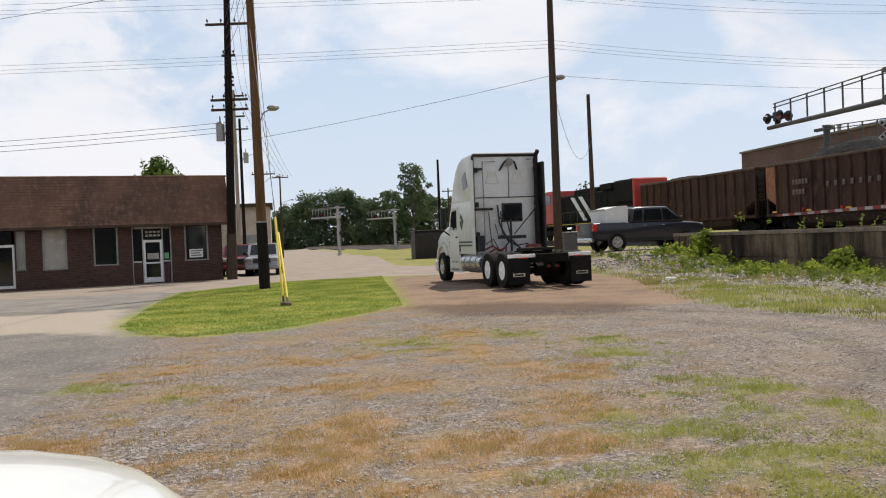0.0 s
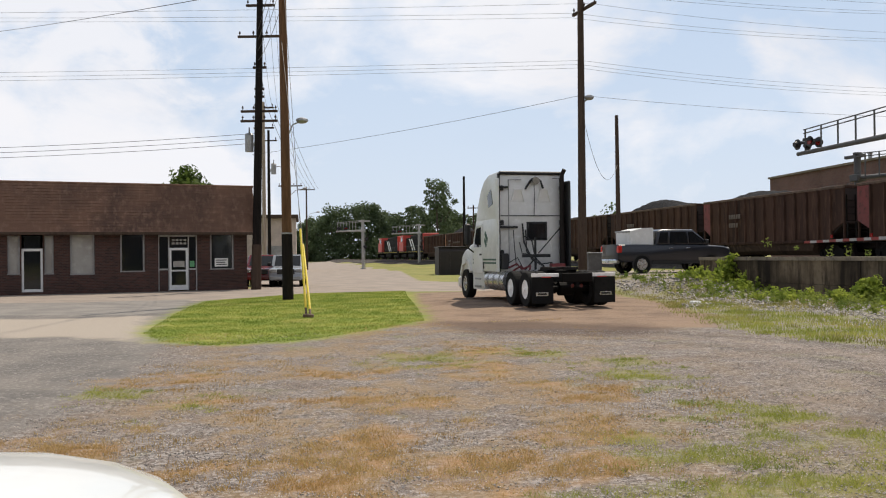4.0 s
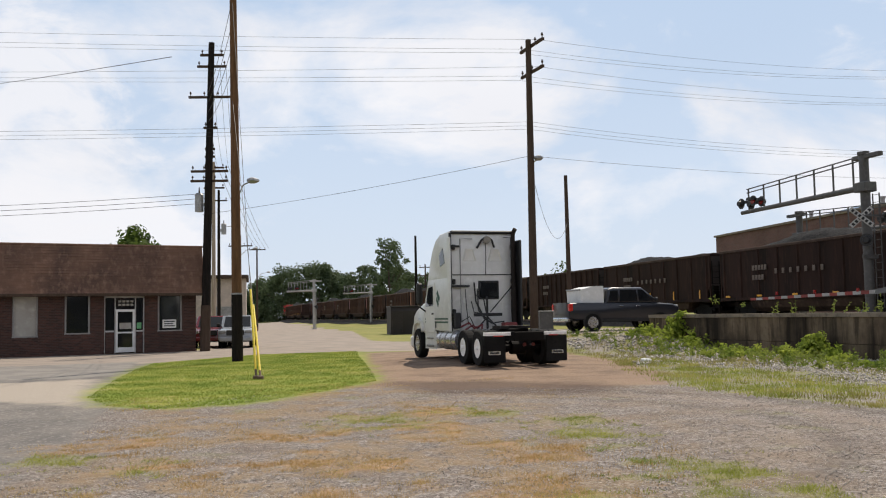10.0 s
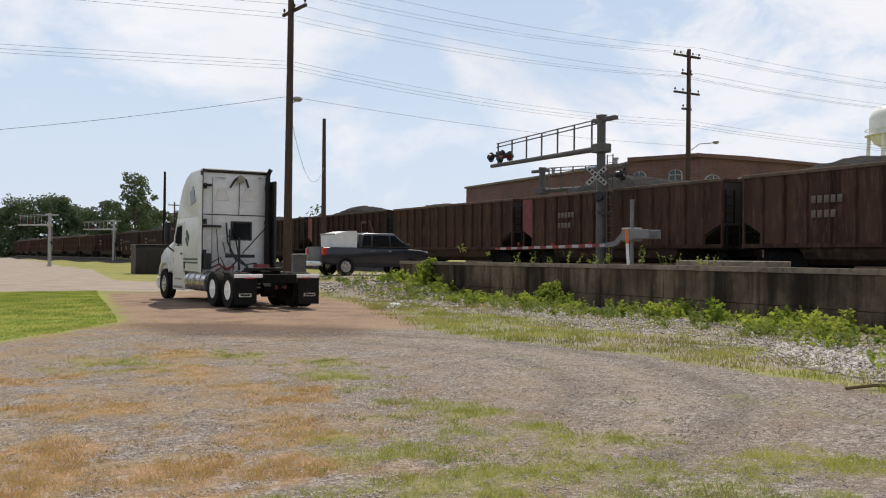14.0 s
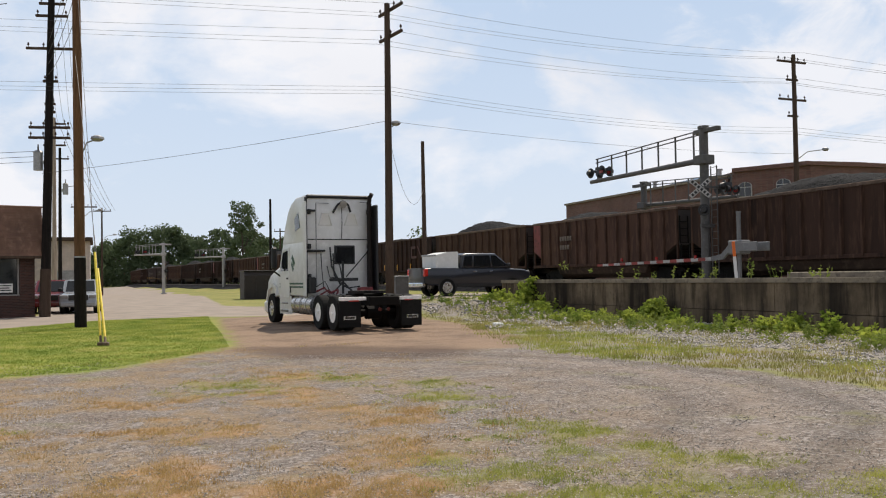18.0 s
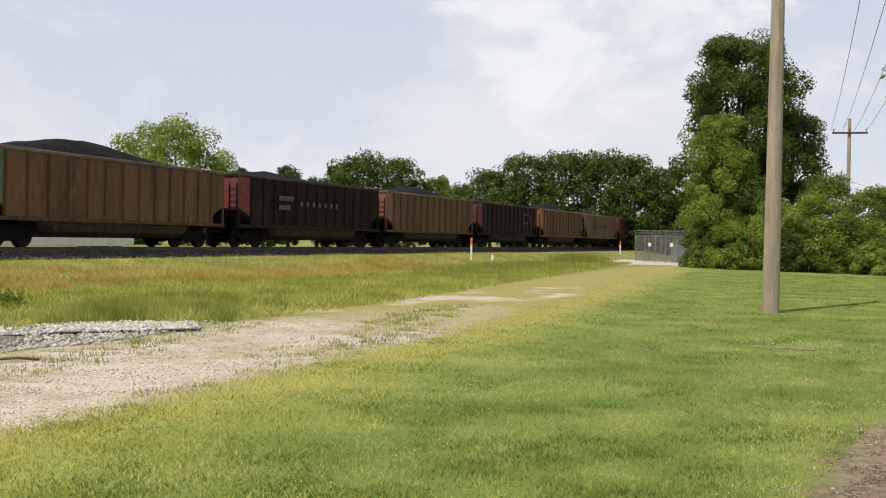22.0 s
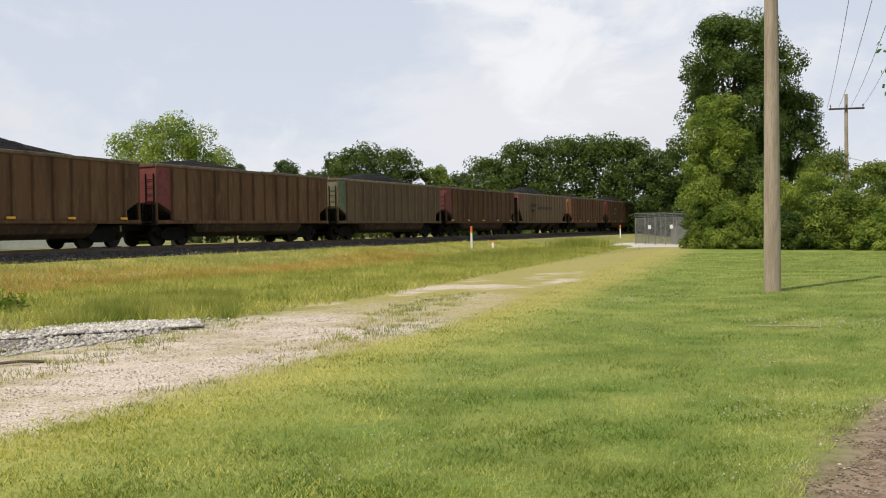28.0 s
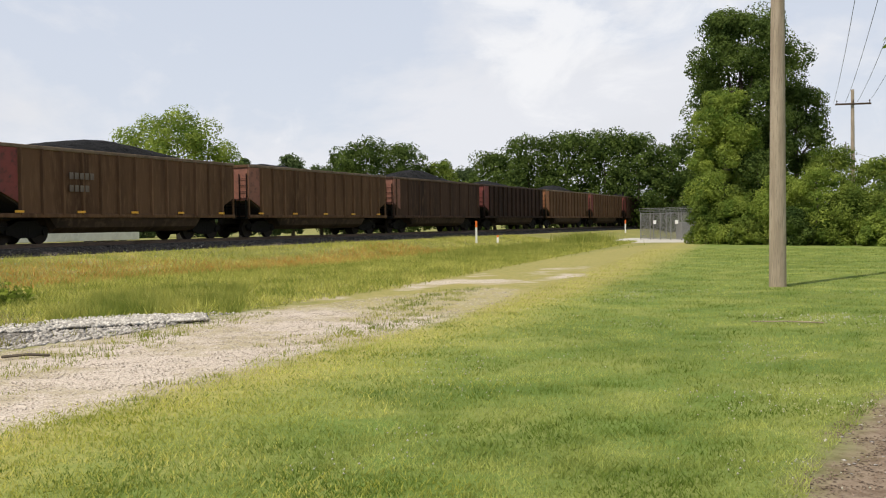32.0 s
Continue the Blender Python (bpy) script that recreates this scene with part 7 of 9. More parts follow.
def water_tower():
    x, y = at(-42.45, 190)
    w_ = thing("water_tower", pose(x, y, 0), "white elevated water tank with a flag painted on it", "water tower")
    prof = [(0.3, 22.2), (2.5, 22.5), (4.2, 23.4), (4.9, 24.7), (5.0, 25.2), (5.0, 28.0), (4.7, 29.0), (3.6, 29.9), (1.8, 30.4), (0.1, 30.55)]
    n = 36
    part("tank", Geo().loft([[(r * math.cos(2 * math.pi * k / n), r * math.sin(2 * math.pi * k / n), z) for k in range(n)] for r, z in prof]), M["white_paint"], w_, smooth=True)
    part("finial", Geo().cyl((0, 0, 30.4), (0, 0, 31.5), 0.12, 0.05, n=8).cyl((0, 0, 30.9), (0, 0, 31.0), 0.35, n=8), M["galv"], w_)
    part("riser", Geo().cyl((0, 0, 0), (0, 0, 22.6), 1.1, n=20), M["white_paint"], w_, smooth=True)
    part("catwalk", Geo().ring((0, 0, 0), "x", 5.75, 4.9, 0.12, 36), M["white_paint"], w_).matrix_basis = pose(0, 0, 24.8, 0, 90, 0)
    part("railing", Geo().ring((0, 0, 0), "x", 5.75, 5.66, 0.09, 36), M["white_paint"], w_).matrix_basis = pose(0, 0, 25.8, 0, 90, 0)
    for k in range(6):
        a_ = 2 * math.pi * (k + 0.3) / 6
        c, s_ = math.cos(a_), math.sin(a_)
        part("leg", Geo().cyl((6.0 * c, 6.0 * s_, 0), (4.95 * c, 4.95 * s_, 25.0), 0.35, n=10), M["white_paint"], w_)
        c2, s2 = math.cos(a_ + 1.047), math.sin(a_ + 1.047)
        part("brace", Geo().cyl((5.6 * c, 5.6 * s_, 10), (5.2 * c2, 5.2 * s2, 20), 0.06, n=5).cyl((5.2 * c, 5.2 * s_, 20), (5.6 * c2, 5.6 * s2, 10), 0.06, n=5), M["galv"], w_)
    # painted flag on the side towards the camera
    a0 = math.atan2(-y, -x)
    def strip(u0, u1, z0, z1, name, m_, lab):
        rings = []
        for k in range(7):
            a_ = a0 + (u0 + (u1 - u0) * k / 6)
            rings.append([(5.02 * math.cos(a_), 5.02 * math.sin(a_), z0), (5.05 * math.cos(a_), 5.05 * math.sin(a_), z0), (5.05 * math.cos(a_), 5.05 * math.sin(a_), z1), (5.02 * math.cos(a_), 5.02 * math.sin(a_), z1)])
        part(name, Geo().loft(rings), m_, w_, lab)
    for k in range(7):
        strip(-0.30, 0.52 if k < 3 else 0.52, 25.55 + k * 0.36, 25.73 + k * 0.36, "flag_stripe", M["red_paint"], "red painted stripe")
    strip(-0.32, 0.06, 26.75, 28.05, "flag_canton", mat("flag_blue", (0.03, 0.05, 0.18), rough=0.5, bump=0), "dark blue painted corner")


water_tower()


# ---- vehicles ----
def slab(outline, w, c=0.08, g=None):
    """A side outline in (y, z) made w wide to each side, its flanks drawn in by c at the edge."""
    cy = sum(p[0] for p in outline) / len(outline)
    cz = sum(p[1] for p in outline) / len(outline)
    hy = max(abs(p[0] - cy) for p in outline)
    hz = max(abs(p[1] - cz) for p in outline)
    def ring(x, k):
        return [(x, cy + (y - cy) * (1 - k * c / hy), cz + (z - cz) * (1 - k * c / hz)) for y, z in outline]
    return (g or Geo()).loft([ring(-w, 1), ring(-w + c * 0.35, 0.3), ring(-w + c, 0), ring(w - c, 0), ring(w - c * 0.35, 0.3), ring(w, 1)])


def wheel_part(parent, x, y, r, w, rim_mat, rim_r=0.58, dual=False, label=""):
    sgn = -1 if x < 0 else 1
    t = part("tyre", cached(("tyre", r, w), lambda: mesh_of("tyre", Geo().ring((0, 0, 0), "x", r, r * rim_r * 0.97, w, 32), M["rubber"])), None, parent)
    t.matrix_basis = pose(x, y, r)
    g = lambda: mesh_of("rim", Geo().loft([[(sx * w * 0.5, q * math.cos(k * 0.2618), q * math.sin(k * 0.2618)) for k in range(24)] for sx, q in ((0.9, r * rim_r), (0.98, r * rim_r * 0.93), (0.5, r * rim_r * 0.86), (0.35, r * rim_r * 0.5), (0.7, r * rim_r * 0.34), (0.7, r * 0.05))]), rim_mat)
    rim = part("rim", cached(("rim", r, w, rim_mat.name), g), None, t, label)
    rim.matrix_basis = pose(0, 0, 0, 0, 0, 0 if sgn > 0 else 180)
    hub = part("hub", cached(("hub", r, w, rim_mat.name), lambda: mesh_of("hub", Geo().cyl((w * 0.2, 0, 0), (w * 0.62, 0, 0), r * 0.14, r * 0.09, n=12), rim_mat)), None, t)
    hub.matrix_basis = pose(0, 0, 0, 0, 0, 0 if sgn > 0 else 180)
    return t


M["truck_white"] = mat("truck_white", (0.70, 0.695, 0.67), (0.58, 0.575, 0.55), (0.75, 0.745, 0.73), rough=0.4, s1=0.6, s2=5, bump=0.04, coat=0.2)
M["truck_green"] = mat("stripe_green", (0.03, 0.09, 0.06), rough=0.5, bump=0)
M["alloy"] = mat("polished_alloy", (0.60, 0.60, 0.60), (0.45, 0.45, 0.45), rough=0.28, metal=0.9, bump=0.02)
M["rim_white"] = mat("rim_white", (0.85, 0.84, 0.82), (0.72, 0.70, 0.67), rough=0.55, bump=0.05)
M["oil_red"] = mat("hose_red", (0.19, 0.028, 0.028), (0.12, 0.024, 0.024), rough=0.5, bump=0)


def semi_truck():
    """Road tractor with a high-roofed sleeper; y runs forward from the rearmost axle."""
    t = thing("semi_truck", pose(2.84, 27.25, zl(2.2, 28.8) - 0.0, 0, 0, 15.5), "white high-roofed sleeper semi truck without a trailer", "truck")
    W2 = 1.12
    low = [(2.85, 0.95), (2.85, 2.75), (5.35, 2.75), (5.75, 2.05), (5.85, 0.95)]
    part("cab", slab(low, W2, 0.10), M["truck_white"], t, "white sleeper cab", smooth=True)
    roof = [(2.86, 2.55), (2.86, 4.05), (2.95, 4.17), (3.9, 4.15), (4.35, 4.0), (4.75, 3.7), (5.08, 3.25), (5.36, 2.72), (5.40, 2.55)]
    part("roof_fairing", slab(roof, W2 - 0.005, 0.10), M["truck_white"], t, "white raised roof", smooth=True)
    hood = [(5.8, 0.75), (5.8, 2.02), (6.3, 1.95), (7.2, 1.72), (7.65, 1.42), (7.75, 0.75)]
    part("hood", slab(hood, 1.05, 0.22), M["truck_white"], t, smooth=True)
    # seam, trims and ribs on the rear wall
    part("rear_trim", Geo().box(-W2 - 0.01, 2.79, 0.95, -W2 + 0.07, 2.87, 4.1, 0.02).box(W2 - 0.09, 2.79, 0.95, W2 + 0.0, 2.87, 4.1, 0.02).box(-W2 + 0.05, 2.79, 4.06, W2 - 0.05, 2.9, 4.17, 0.03), M["black_paint"], t, "black edge trim")
    part("seam", Geo().box(-W2 + 0.1, 2.835, 2.735, W2 - 0.1, 2.862, 2.765), M["black_paint"], t)
    for sx in (-1, 1):
        for z, h, wb, wt in ((3.2, 0.42, 0.25, 0.13), (1.62, 0.5, 0.30, 0.26)):
            u = sx * 0.44
            rim_ = [[(u - wb * q, y_, z + 0.02 * (1 - q)), (u + wb * q, y_, z + 0.02 * (1 - q)), (u + wt * q, y_, z + h * q), (u - wt * q, y_, z + h * q)] for q, y_ in ((1.0, 2.86), (0.94, 2.832), (0.84, 2.832), (0.76, 2.852))]
            part("pressed_panel", Geo().loft(rim_), M["truck_white"], t, smooth=True)
        for z in (3.55, 2.45, 1.5):
            part("latch", Geo().box(sx * (W2 - 0.13) - 0.05, 2.76, z, sx * (W2 - 0.13) + 0.05, 2.84, z + 0.16, 0.015), M["black_paint"], t)
        part("grab_rail", Geo().tube([(sx * 0.72, 2.80, 3.95), (sx * 0.95, 2.76, 3.95), (sx * 0.95, 2.76, 3.3)] if sx > 0 else [(-0.35, 2.80, 3.9), (-0.78, 2.76, 3.9), (-0.78, 2.76, 1.3)], 0.02), M["galv"], t)
    part("rear_window", Geo().box(-0.12, 2.80, 2.0, 0.5, 2.86, 2.52, 0.04), M["glass"], t, "dark rear window with a black frame")
    part("window_surround", Geo().box(-0.16, 2.825, 1.96, 0.54, 2.857, 2.56, 0.05), M["black_paint"], t)
    wl = part("work_lamp", Geo().cyl((0.12, 2.83, 3.9), (0.12, 2.68, 3.86), 0.1, 0.12, n=12), M["galv"], t, "small work lamp")
    part("lamp_arm", Geo().tube([(-0.22, 2.76, 3.6), (-0.05, 2.76, 3.86), (0.12, 2.78, 3.98), (0.3, 2.76, 3.86), (0.38, 2.76, 3.62)], 0.035), M["black_paint"], t)
    for z, l_ in ((2.35, 0.62), (3.62, 0.3), (1.45, 0.3)):
        part("bracket", Geo().box(-W2 + 0.02, 2.72, z, -W2 + 0.02 + l_, 2.8, z + 0.07, 0.02), M["black_paint"], t)
    part("hose", Geo().tube([(-0.32, 2.78, 2.5), (-0.3, 2.7, 1.9), (-0.1, 2.5, 1.35), (0.1, 2.0, 1.15)], 0.028).tube([(-0.22, 2.78, 2.3), (-0.25, 2.6, 1.6), (0.1, 2.4, 1.2), (0.5, 2.3, 1.25)], 0.022).tube([(-0.28, 2.76, 2.1), (-0.05, 2.65, 1.95), (0.0, 2.55, 1.5)], 0.022), M["black_paint"], t)
    part("cable", Geo().tube([(0.1, 2.82, 3.84), (0.11, 2.815, 3.3), (0.09, 2.815, 2.75)], 0.012), M["black_paint"], t)
    part("cable", Geo().tube([(-0.62, 2.79, 2.3), (-0.6, 2.77, 1.8), (-0.55, 2.74, 1.15)], 0.014).tube([(-0.42, 2.79, 1.9), (-0.36, 2.72, 1.55), (0.02, 2.66, 1.5)], 0.016).tube([(-0.8, 2.74, 1.25), (-0.55, 2.62, 1.42), (-0.4, 2.58, 1.1)], 0.018), M["black_paint"], t)
    part("air_box", Geo().box(-W2 + 0.06, 2.6, 1.05, -W2 + 0.28, 2.8, 1.55, 0.03), M["black_paint"], t, "black junction box with hoses")
    part("red_hose", Geo().tube([(-0.85, 2.6, 1.1), (-0.6, 2.55, 1.22), (-0.45, 2.5, 1.05), (-0.2, 2.4, 1.15), (-0.3, 2.2, 1.0)], 0.035).tube([(-0.75, 2.5, 1.0), (-0.5, 2.45, 1.15), (-0.3, 2.5, 1.0)], 0.03), M["oil_red"], t, "coiled red air hose")
    part("hose_stand", Geo().box(-0.03, 2.45, 0.95, 0.03, 2.52, 2.05, 0.01).box(-0.45, 2.45, 1.42, 0.5, 2.5, 1.52, 0.01).box(0.0, 2.44, 0.98, 0.04, 2.5, 1.0).tube([(-0.4, 2.47, 0.98), (0, 2.47, 1.4), (0.4, 2.47, 0.98)], 0.03).tube([(0.1, 2.47, 1.55), (0.95, 2.78, 2.35)], 0.018), M["black_paint"], t, "black hose stand")
    part("exhaust_pipe", Geo().cyl((0.98, 2.65, 1.0), (0.98, 2.65, 2.4), 0.095, n=14).cyl((0.98, 2.65, 2.4), (0.98, 2.65, 3.95), 0.075, n=14).tube([(0.98, 2.65, 3.9), (0.99, 2.63, 4.08), (1.04, 2.56, 4.22)], 0.07, 10), M["wheel_steel"], t, "dark upright exhaust pipe")
    part("side_extender", Geo().box(W2 - 0.02, 2.35, 0.95, W2 + 0.05, 3.0, 3.85, 0.03), M["black_paint"], t, "black side extender")
    part("side_extender", Geo().box(-W2 - 0.03, 2.72, 0.95, -W2 + 0.02, 3.0, 3.95, 0.02), M["truck_white"], t)
    # doors, windows, stripes on both sides
    for sx in (-1, 1):
        x = sx * W2
        d_ = part("door", slab([(4.55, 0.9), (4.5, 2.55), (5.28, 2.5), (5.62, 1.95), (5.6, 0.9)], 0.02, 0.015), M["truck_white"], t)
        d_.matrix_basis = pose(x + sx * 0.005, 0, 0)
        p_ = part("side_window", Geo().prism([(4.68, 1.78), (4.66, 2.45), (5.2, 2.4), (5.48, 1.92), (5.48, 1.78)], "x", -0.012 if sx > 0 else -0.03, 0.03 if sx > 0 else 0.012), M["glass"], d_)
        part("handle", Geo().box(0.02 * sx, 4.62, 1.5, 0.05 * sx, 4.78, 1.56), M["black_paint"], d_)
        part("badge", Geo().prism([(3.95, 2.05), (4.2, 2.3), (4.3, 2.2), (4.05, 1.9)], "x", x - 0.012, x + 0.012).prism([(4.08, 1.85), (4.28, 2.08), (4.36, 1.98), (4.16, 1.75)], "x", x - 0.012, x + 0.012), M["truck_green"], t, "dark green bent-band emblem")
        part("sleeper_window", Geo().prism([(3.35, 3.15), (3.55, 3.65), (3.95, 3.45), (3.85, 3.05)], "x", x - sx * 0.01 - 0.02, x - sx * 0.01 + 0.02), M["glass"], t)
        for z in (1.33, 1.22):
            part("stripe", Geo().box(min(x, x + sx * 0.012), 2.95, z, max(x, x + sx * 0.012), 5.7, z + 0.055), M["truck_green"], t, "dark green stripe")
        part("vent", Geo().box(min(x, x + sx * 0.015), 4.4, 1.05, max(x, x + sx * 0.015), 4.5, 1.28), M["black_paint"], t)
        m_ = part("mirror", Geo().box(x + sx * 0.22 - 0.1, 5.55, 1.85, x + sx * 0.22 + 0.1, 5.72, 2.6, 0.05), M["black_paint"], t, "tall black mirror")
        part("mirror_arm", Geo().tube([(x, 5.6, 1.6), (x + sx * 0.2, 5.62, 1.75), (x + sx * 0.22, 5.63, 1.9)], 0.03), M["black_paint"], m_)
        part("mirror_arm", Geo().tube([(x, 5.5, 2.5), (x + sx * 0.22, 5.62, 2.5)], 0.025), M["black_paint"], m_)
        part("chassis_fairing", Geo().box(min(x * 0.985, x), 4.4, 0.35, max(x * 0.985, x), 5.75, 0.95, 0.02).box(x - sx * 0.5, 4.4, 0.38, x, 5.75, 0.5, 0.02), M["truck_white"], t)
        part("step", Geo().box(x - sx * 0.3, 4.75, 0.42, x + sx * 0.03, 5.5, 0.5, 0.02).box(x - sx * 0.3, 4.75, 0.68, x + sx * 0.02, 5.5, 0.74, 0.02), M["galv"], t)
        part("fuel_tank", Geo().cyl((sx * 0.85, 2.3, 0.68), (sx * 0.85, 4.35, 0.68), 0.31, n=24), M["alloy"], t, "polished cylindrical fuel tank", smooth=True)
        for y in (2.75, 3.35, 3.95):
            part("tank_strap", Geo().ring((0, 0, 0), "x", 0.325, 0.30, 0.06, 24), M["galv"], t).matrix_basis = pose(sx * 0.85, y, 0.68, 0, 0, 90)
        part("fender", Geo().prism([(6.1, 0.95), (6.25, 1.25), (6.6, 1.38), (7.0, 1.33), (7.3, 1.1), (7.45, 0.75), (7.35, 0.75), (7.1, 1.15), (6.65, 1.25), (6.3, 1.1), (6.2, 0.9)], "x", sx * 0.72, sx * 1.14), M["truck_white"], t)
        part("headlight", Geo().box(sx * 0.6, 7.55, 1.0, sx * 0.98, 7.74, 1.25, 0.05), M["galv"], t)
        wheel_part(t, sx * 1.03, 6.6, 0.51, 0.30, M["alloy"], 0.56, label="polished front rim")
        for y in (0.0, 1.32):
            wheel_part(t, sx * 1.09, y, 0.51, 0.27, M["rim_white"], 0.56, label="dusty white rim")
            wheel_part(t, sx * 0.78, y, 0.51, 0.27, M["rim_white"], 0.56)
        # quarter fender rod, flap and light bar
        part("mudflap", Geo().box(sx * 0.62, -0.72, 0.12, sx * 1.26, -0.68, 0.86, 0.01), M["rubber"], t, "black mudflap")
        part("flap_plate", Geo().box(sx * 0.78, -0.735, 0.34, sx * 1.14, -0.722, 0.44, 0.004), M["alloy"], t, "chrome-edged plate on the mudflap")
        part("flap_badge", Geo().box(sx * 0.82, -0.738, 0.365, sx * 1.10, -0.734, 0.415, 0.002), M["black_paint"], t)
        part("flap_bar", Geo().box(sx * 0.40, -0.74, 0.87, sx * 1.26, -0.64, 0.97, 0.01), M["rim_white"], t, "bright flap bar")
        part("marker_tape", Geo().box(sx * 0.70, -0.75, 0.85, sx * 0.98, -0.741, 0.88), M["red_paint"], t)
    part("bumper", Geo().box(-1.12, 7.5, 0.3, 1.12, 7.85, 0.78, 0.1), M["truck_white"], t)
    fr = part("frame", Geo().box(-0.46, -0.95, 0.72, -0.36, 6.9, 0.98, 0.01).box(0.36, -0.95, 0.72, 0.46, 6.9, 0.98, 0.01).box(-0.46, -0.98, 0.72, 0.46, -0.88, 0.98, 0.02).box(-0.4, 1.9, 0.75, 0.4, 2.05, 0.95), M["black_steel"], t, "black chassis frame")
    part("tail_light", Geo().cyl((-0.16, -0.98, 0.62), (-0.16, -1.01, 0.62), 0.05, n=12).cyl((0.1, -0.98, 0.62), (0.1, -1.01, 0.62), 0.05, n=12), M["lens_dark"], fr, "round red tail lamps")
    part("fifth_wheel", Geo().prism([(-0.45, 0.05), (-0.42, 0.9), (-0.2, 1.25), (0.2, 1.25), (0.42, 0.9), (0.45, 0.05), (0.28, -0.15), (0.12, 0.45), (-0.12, 0.45), (-0.28, -0.15)], "z", 1.05, 1.13), M["wheel_steel"], t, "greasy fifth-wheel plate")
    part("fifth_wheel_base", Geo().box(-0.46, 0.2, 0.97, 0.46, 1.0, 1.05, 0.02), M["black_steel"], t)
    part("deck_plate", Geo().box(-0.5, 1.7, 0.99, 0.9, 2.6, 1.03, 0.01), M["alloy"], t, "bright deck plate")
    part("toolbox", Geo().box(0.5, 2.3, 1.03, 0.95, 2.6, 1.22, 0.03), M["oil_red"], t, "small red box on the deck")
    for y in (0.0, 1.32):
        part("axle", Geo().cyl((-0.9, y, 0.51), (0.9, y, 0.51), 0.09, n=10).cyl((-0.2, y, 0.51), (0.2, y, 0.51), 0.2, n=12), M["black_steel"], t)
    part("air_tank", Geo().cyl((-0.25, 0.35, 0.55), (-0.25, 1.0, 0.55), 0.13, n=12).cyl((0.25, 0.35, 0.55), (0.25, 1.0, 0.55), 0.13, n=12), M["black_steel"], t)


semi_truck()


def car_paint(name, c, rough=0.25, coat=0.6):
    return mat(name, c, tuple(v * 0.85 for v in c), tuple(min(1, v * 1.1) for v in c), rough=rough, s1=0.7, s2=3, bump=0.0, coat=coat)


def light_vehicle(kind, m, paint, label, category):
    """kind: pickup, suv or sedan. y runs forward from the middle."""
    v = thing(kind, m, label, category)
    if kind == "pickup":
        L, w, belt, top, r, axle = 2.95, 0.98, 1.32, 2.06, 0.42, (-1.75, 1.85)
        body = [(-L, 0.66), (-L, 1.36), (-0.95, 1.34), (1.6, 1.32), (1.85, 1.30), (2.6, 1.24), (2.9, 1.08), (L, 0.6), (2.4, 0.46), (-2.6, 0.52)]
        cab = [(-1.0, 1.28), (-0.88, 1.98), (-0.65, 2.06), (0.95, 2.05), (1.85, 1.28)]
        wins = [[(-0.86, 1.40), (-0.78, 1.90), (-0.38, 1.93), (-0.40, 1.39)], [(-0.28, 1.38), (-0.26, 1.93), (0.58, 1.94), (0.66, 1.38)], [(0.76, 1.38), (0.68, 1.94), (0.95, 1.93), (1.52, 1.40)]]
    elif kind == "suv":
        L, w, belt, top, r, axle = 2.4, 0.93, 1.1, 1.8, 0.37, (-1.4, 1.45)
        body = [(-L, 0.5), (-L + 0.05, 1.12), (0.8, 1.1), (2.05, 1.0), (2.3, 0.85), (L, 0.45), (1.9, 0.32), (-2.0, 0.35)]
        cab = [(-2.28, 1.08), (-2.1, 1.72), (-1.8, 1.8), (0.2, 1.78), (1.0, 1.08)]
        wins = [[(-2.0, 1.17), (-1.85, 1.66), (-1.0, 1.7), (-1.0, 1.15)], [(-0.9, 1.15), (-0.9, 1.7), (-0.1, 1.7), (-0.1, 1.15)], [(0.0, 1.15), (0.0, 1.69), (0.2, 1.67), (0.72, 1.16)]]
    else:
        L, w, belt, top, r, axle = 2.4, 0.9, 0.98, 1.45, 0.33, (-1.38, 1.42)
        body = [(-L, 0.5), (-L + 0.06, 0.95), (-1.5, 0.98), (0.85, 0.97), (1.6, 0.93), (2.1, 0.82), (2.3, 0.68), (L, 0.42), (1.9, 0.25), (-2.0, 0.28)]
        cab = [(-1.75, 0.95), (-1.05, 1.38), (-0.7, 1.45), (0.1, 1.43), (1.0, 0.95)]
        wins = [[(-1.4, 1.0), (-1.0, 1.32), (-0.5, 1.37), (-0.45, 1.0)], [(-0.37, 1.0), (-0.42, 1.37), (0.08, 1.35), (0.7, 1.0)]]
    body_ = part("body", slab(body, w, 0.12), paint, v, smooth=True)
    part("greenhouse", slab(cab, w - 0.06, 0.14), paint, v, smooth=True)
    for q in wins:
        for sx in (-1, 1):
            part("side_window", Geo().prism(q, "x", sx * (w - 0.075) - 0.012, sx * (w - 0.075) + 0.012 + (0.02 if sx > 0 else 0) - (0.02 if sx < 0 else 0)), M["glass"], v)
    f0, f1 = cab[-1], cab[-2]
    r0, r1 = cab[0], cab[1]
    for a_, b_, nm, s_ in ((f0, f1, "windscreen", 1), (r0, r1, "rear_window", -1)):
        ym0, zm0 = a_[0] + (b_[0] - a_[0]) * 0.12, a_[1] + (b_[1] - a_[1]) * 0.12
        ym1, zm1 = a_[0] + (b_[0] - a_[0]) * 0.9, a_[1] + (b_[1] - a_[1]) * 0.9
        ww = w - 0.2
        o = 0.02 * s_
        part(nm, Geo().loft([[(-ww, ym0 + o, zm0), (-ww, ym0 - o, zm0), (-ww * 0.92, ym1 - o, zm1 + 0.01), (-ww * 0.92, ym1 + o, zm1 + 0.01)], [(ww, ym0 + o, zm0), (ww, ym0 - o, zm0), (ww * 0.92, ym1 - o, zm1 + 0.01), (ww * 0.92, ym1 + o, zm1 + 0.01)]]), M["glass"], v)
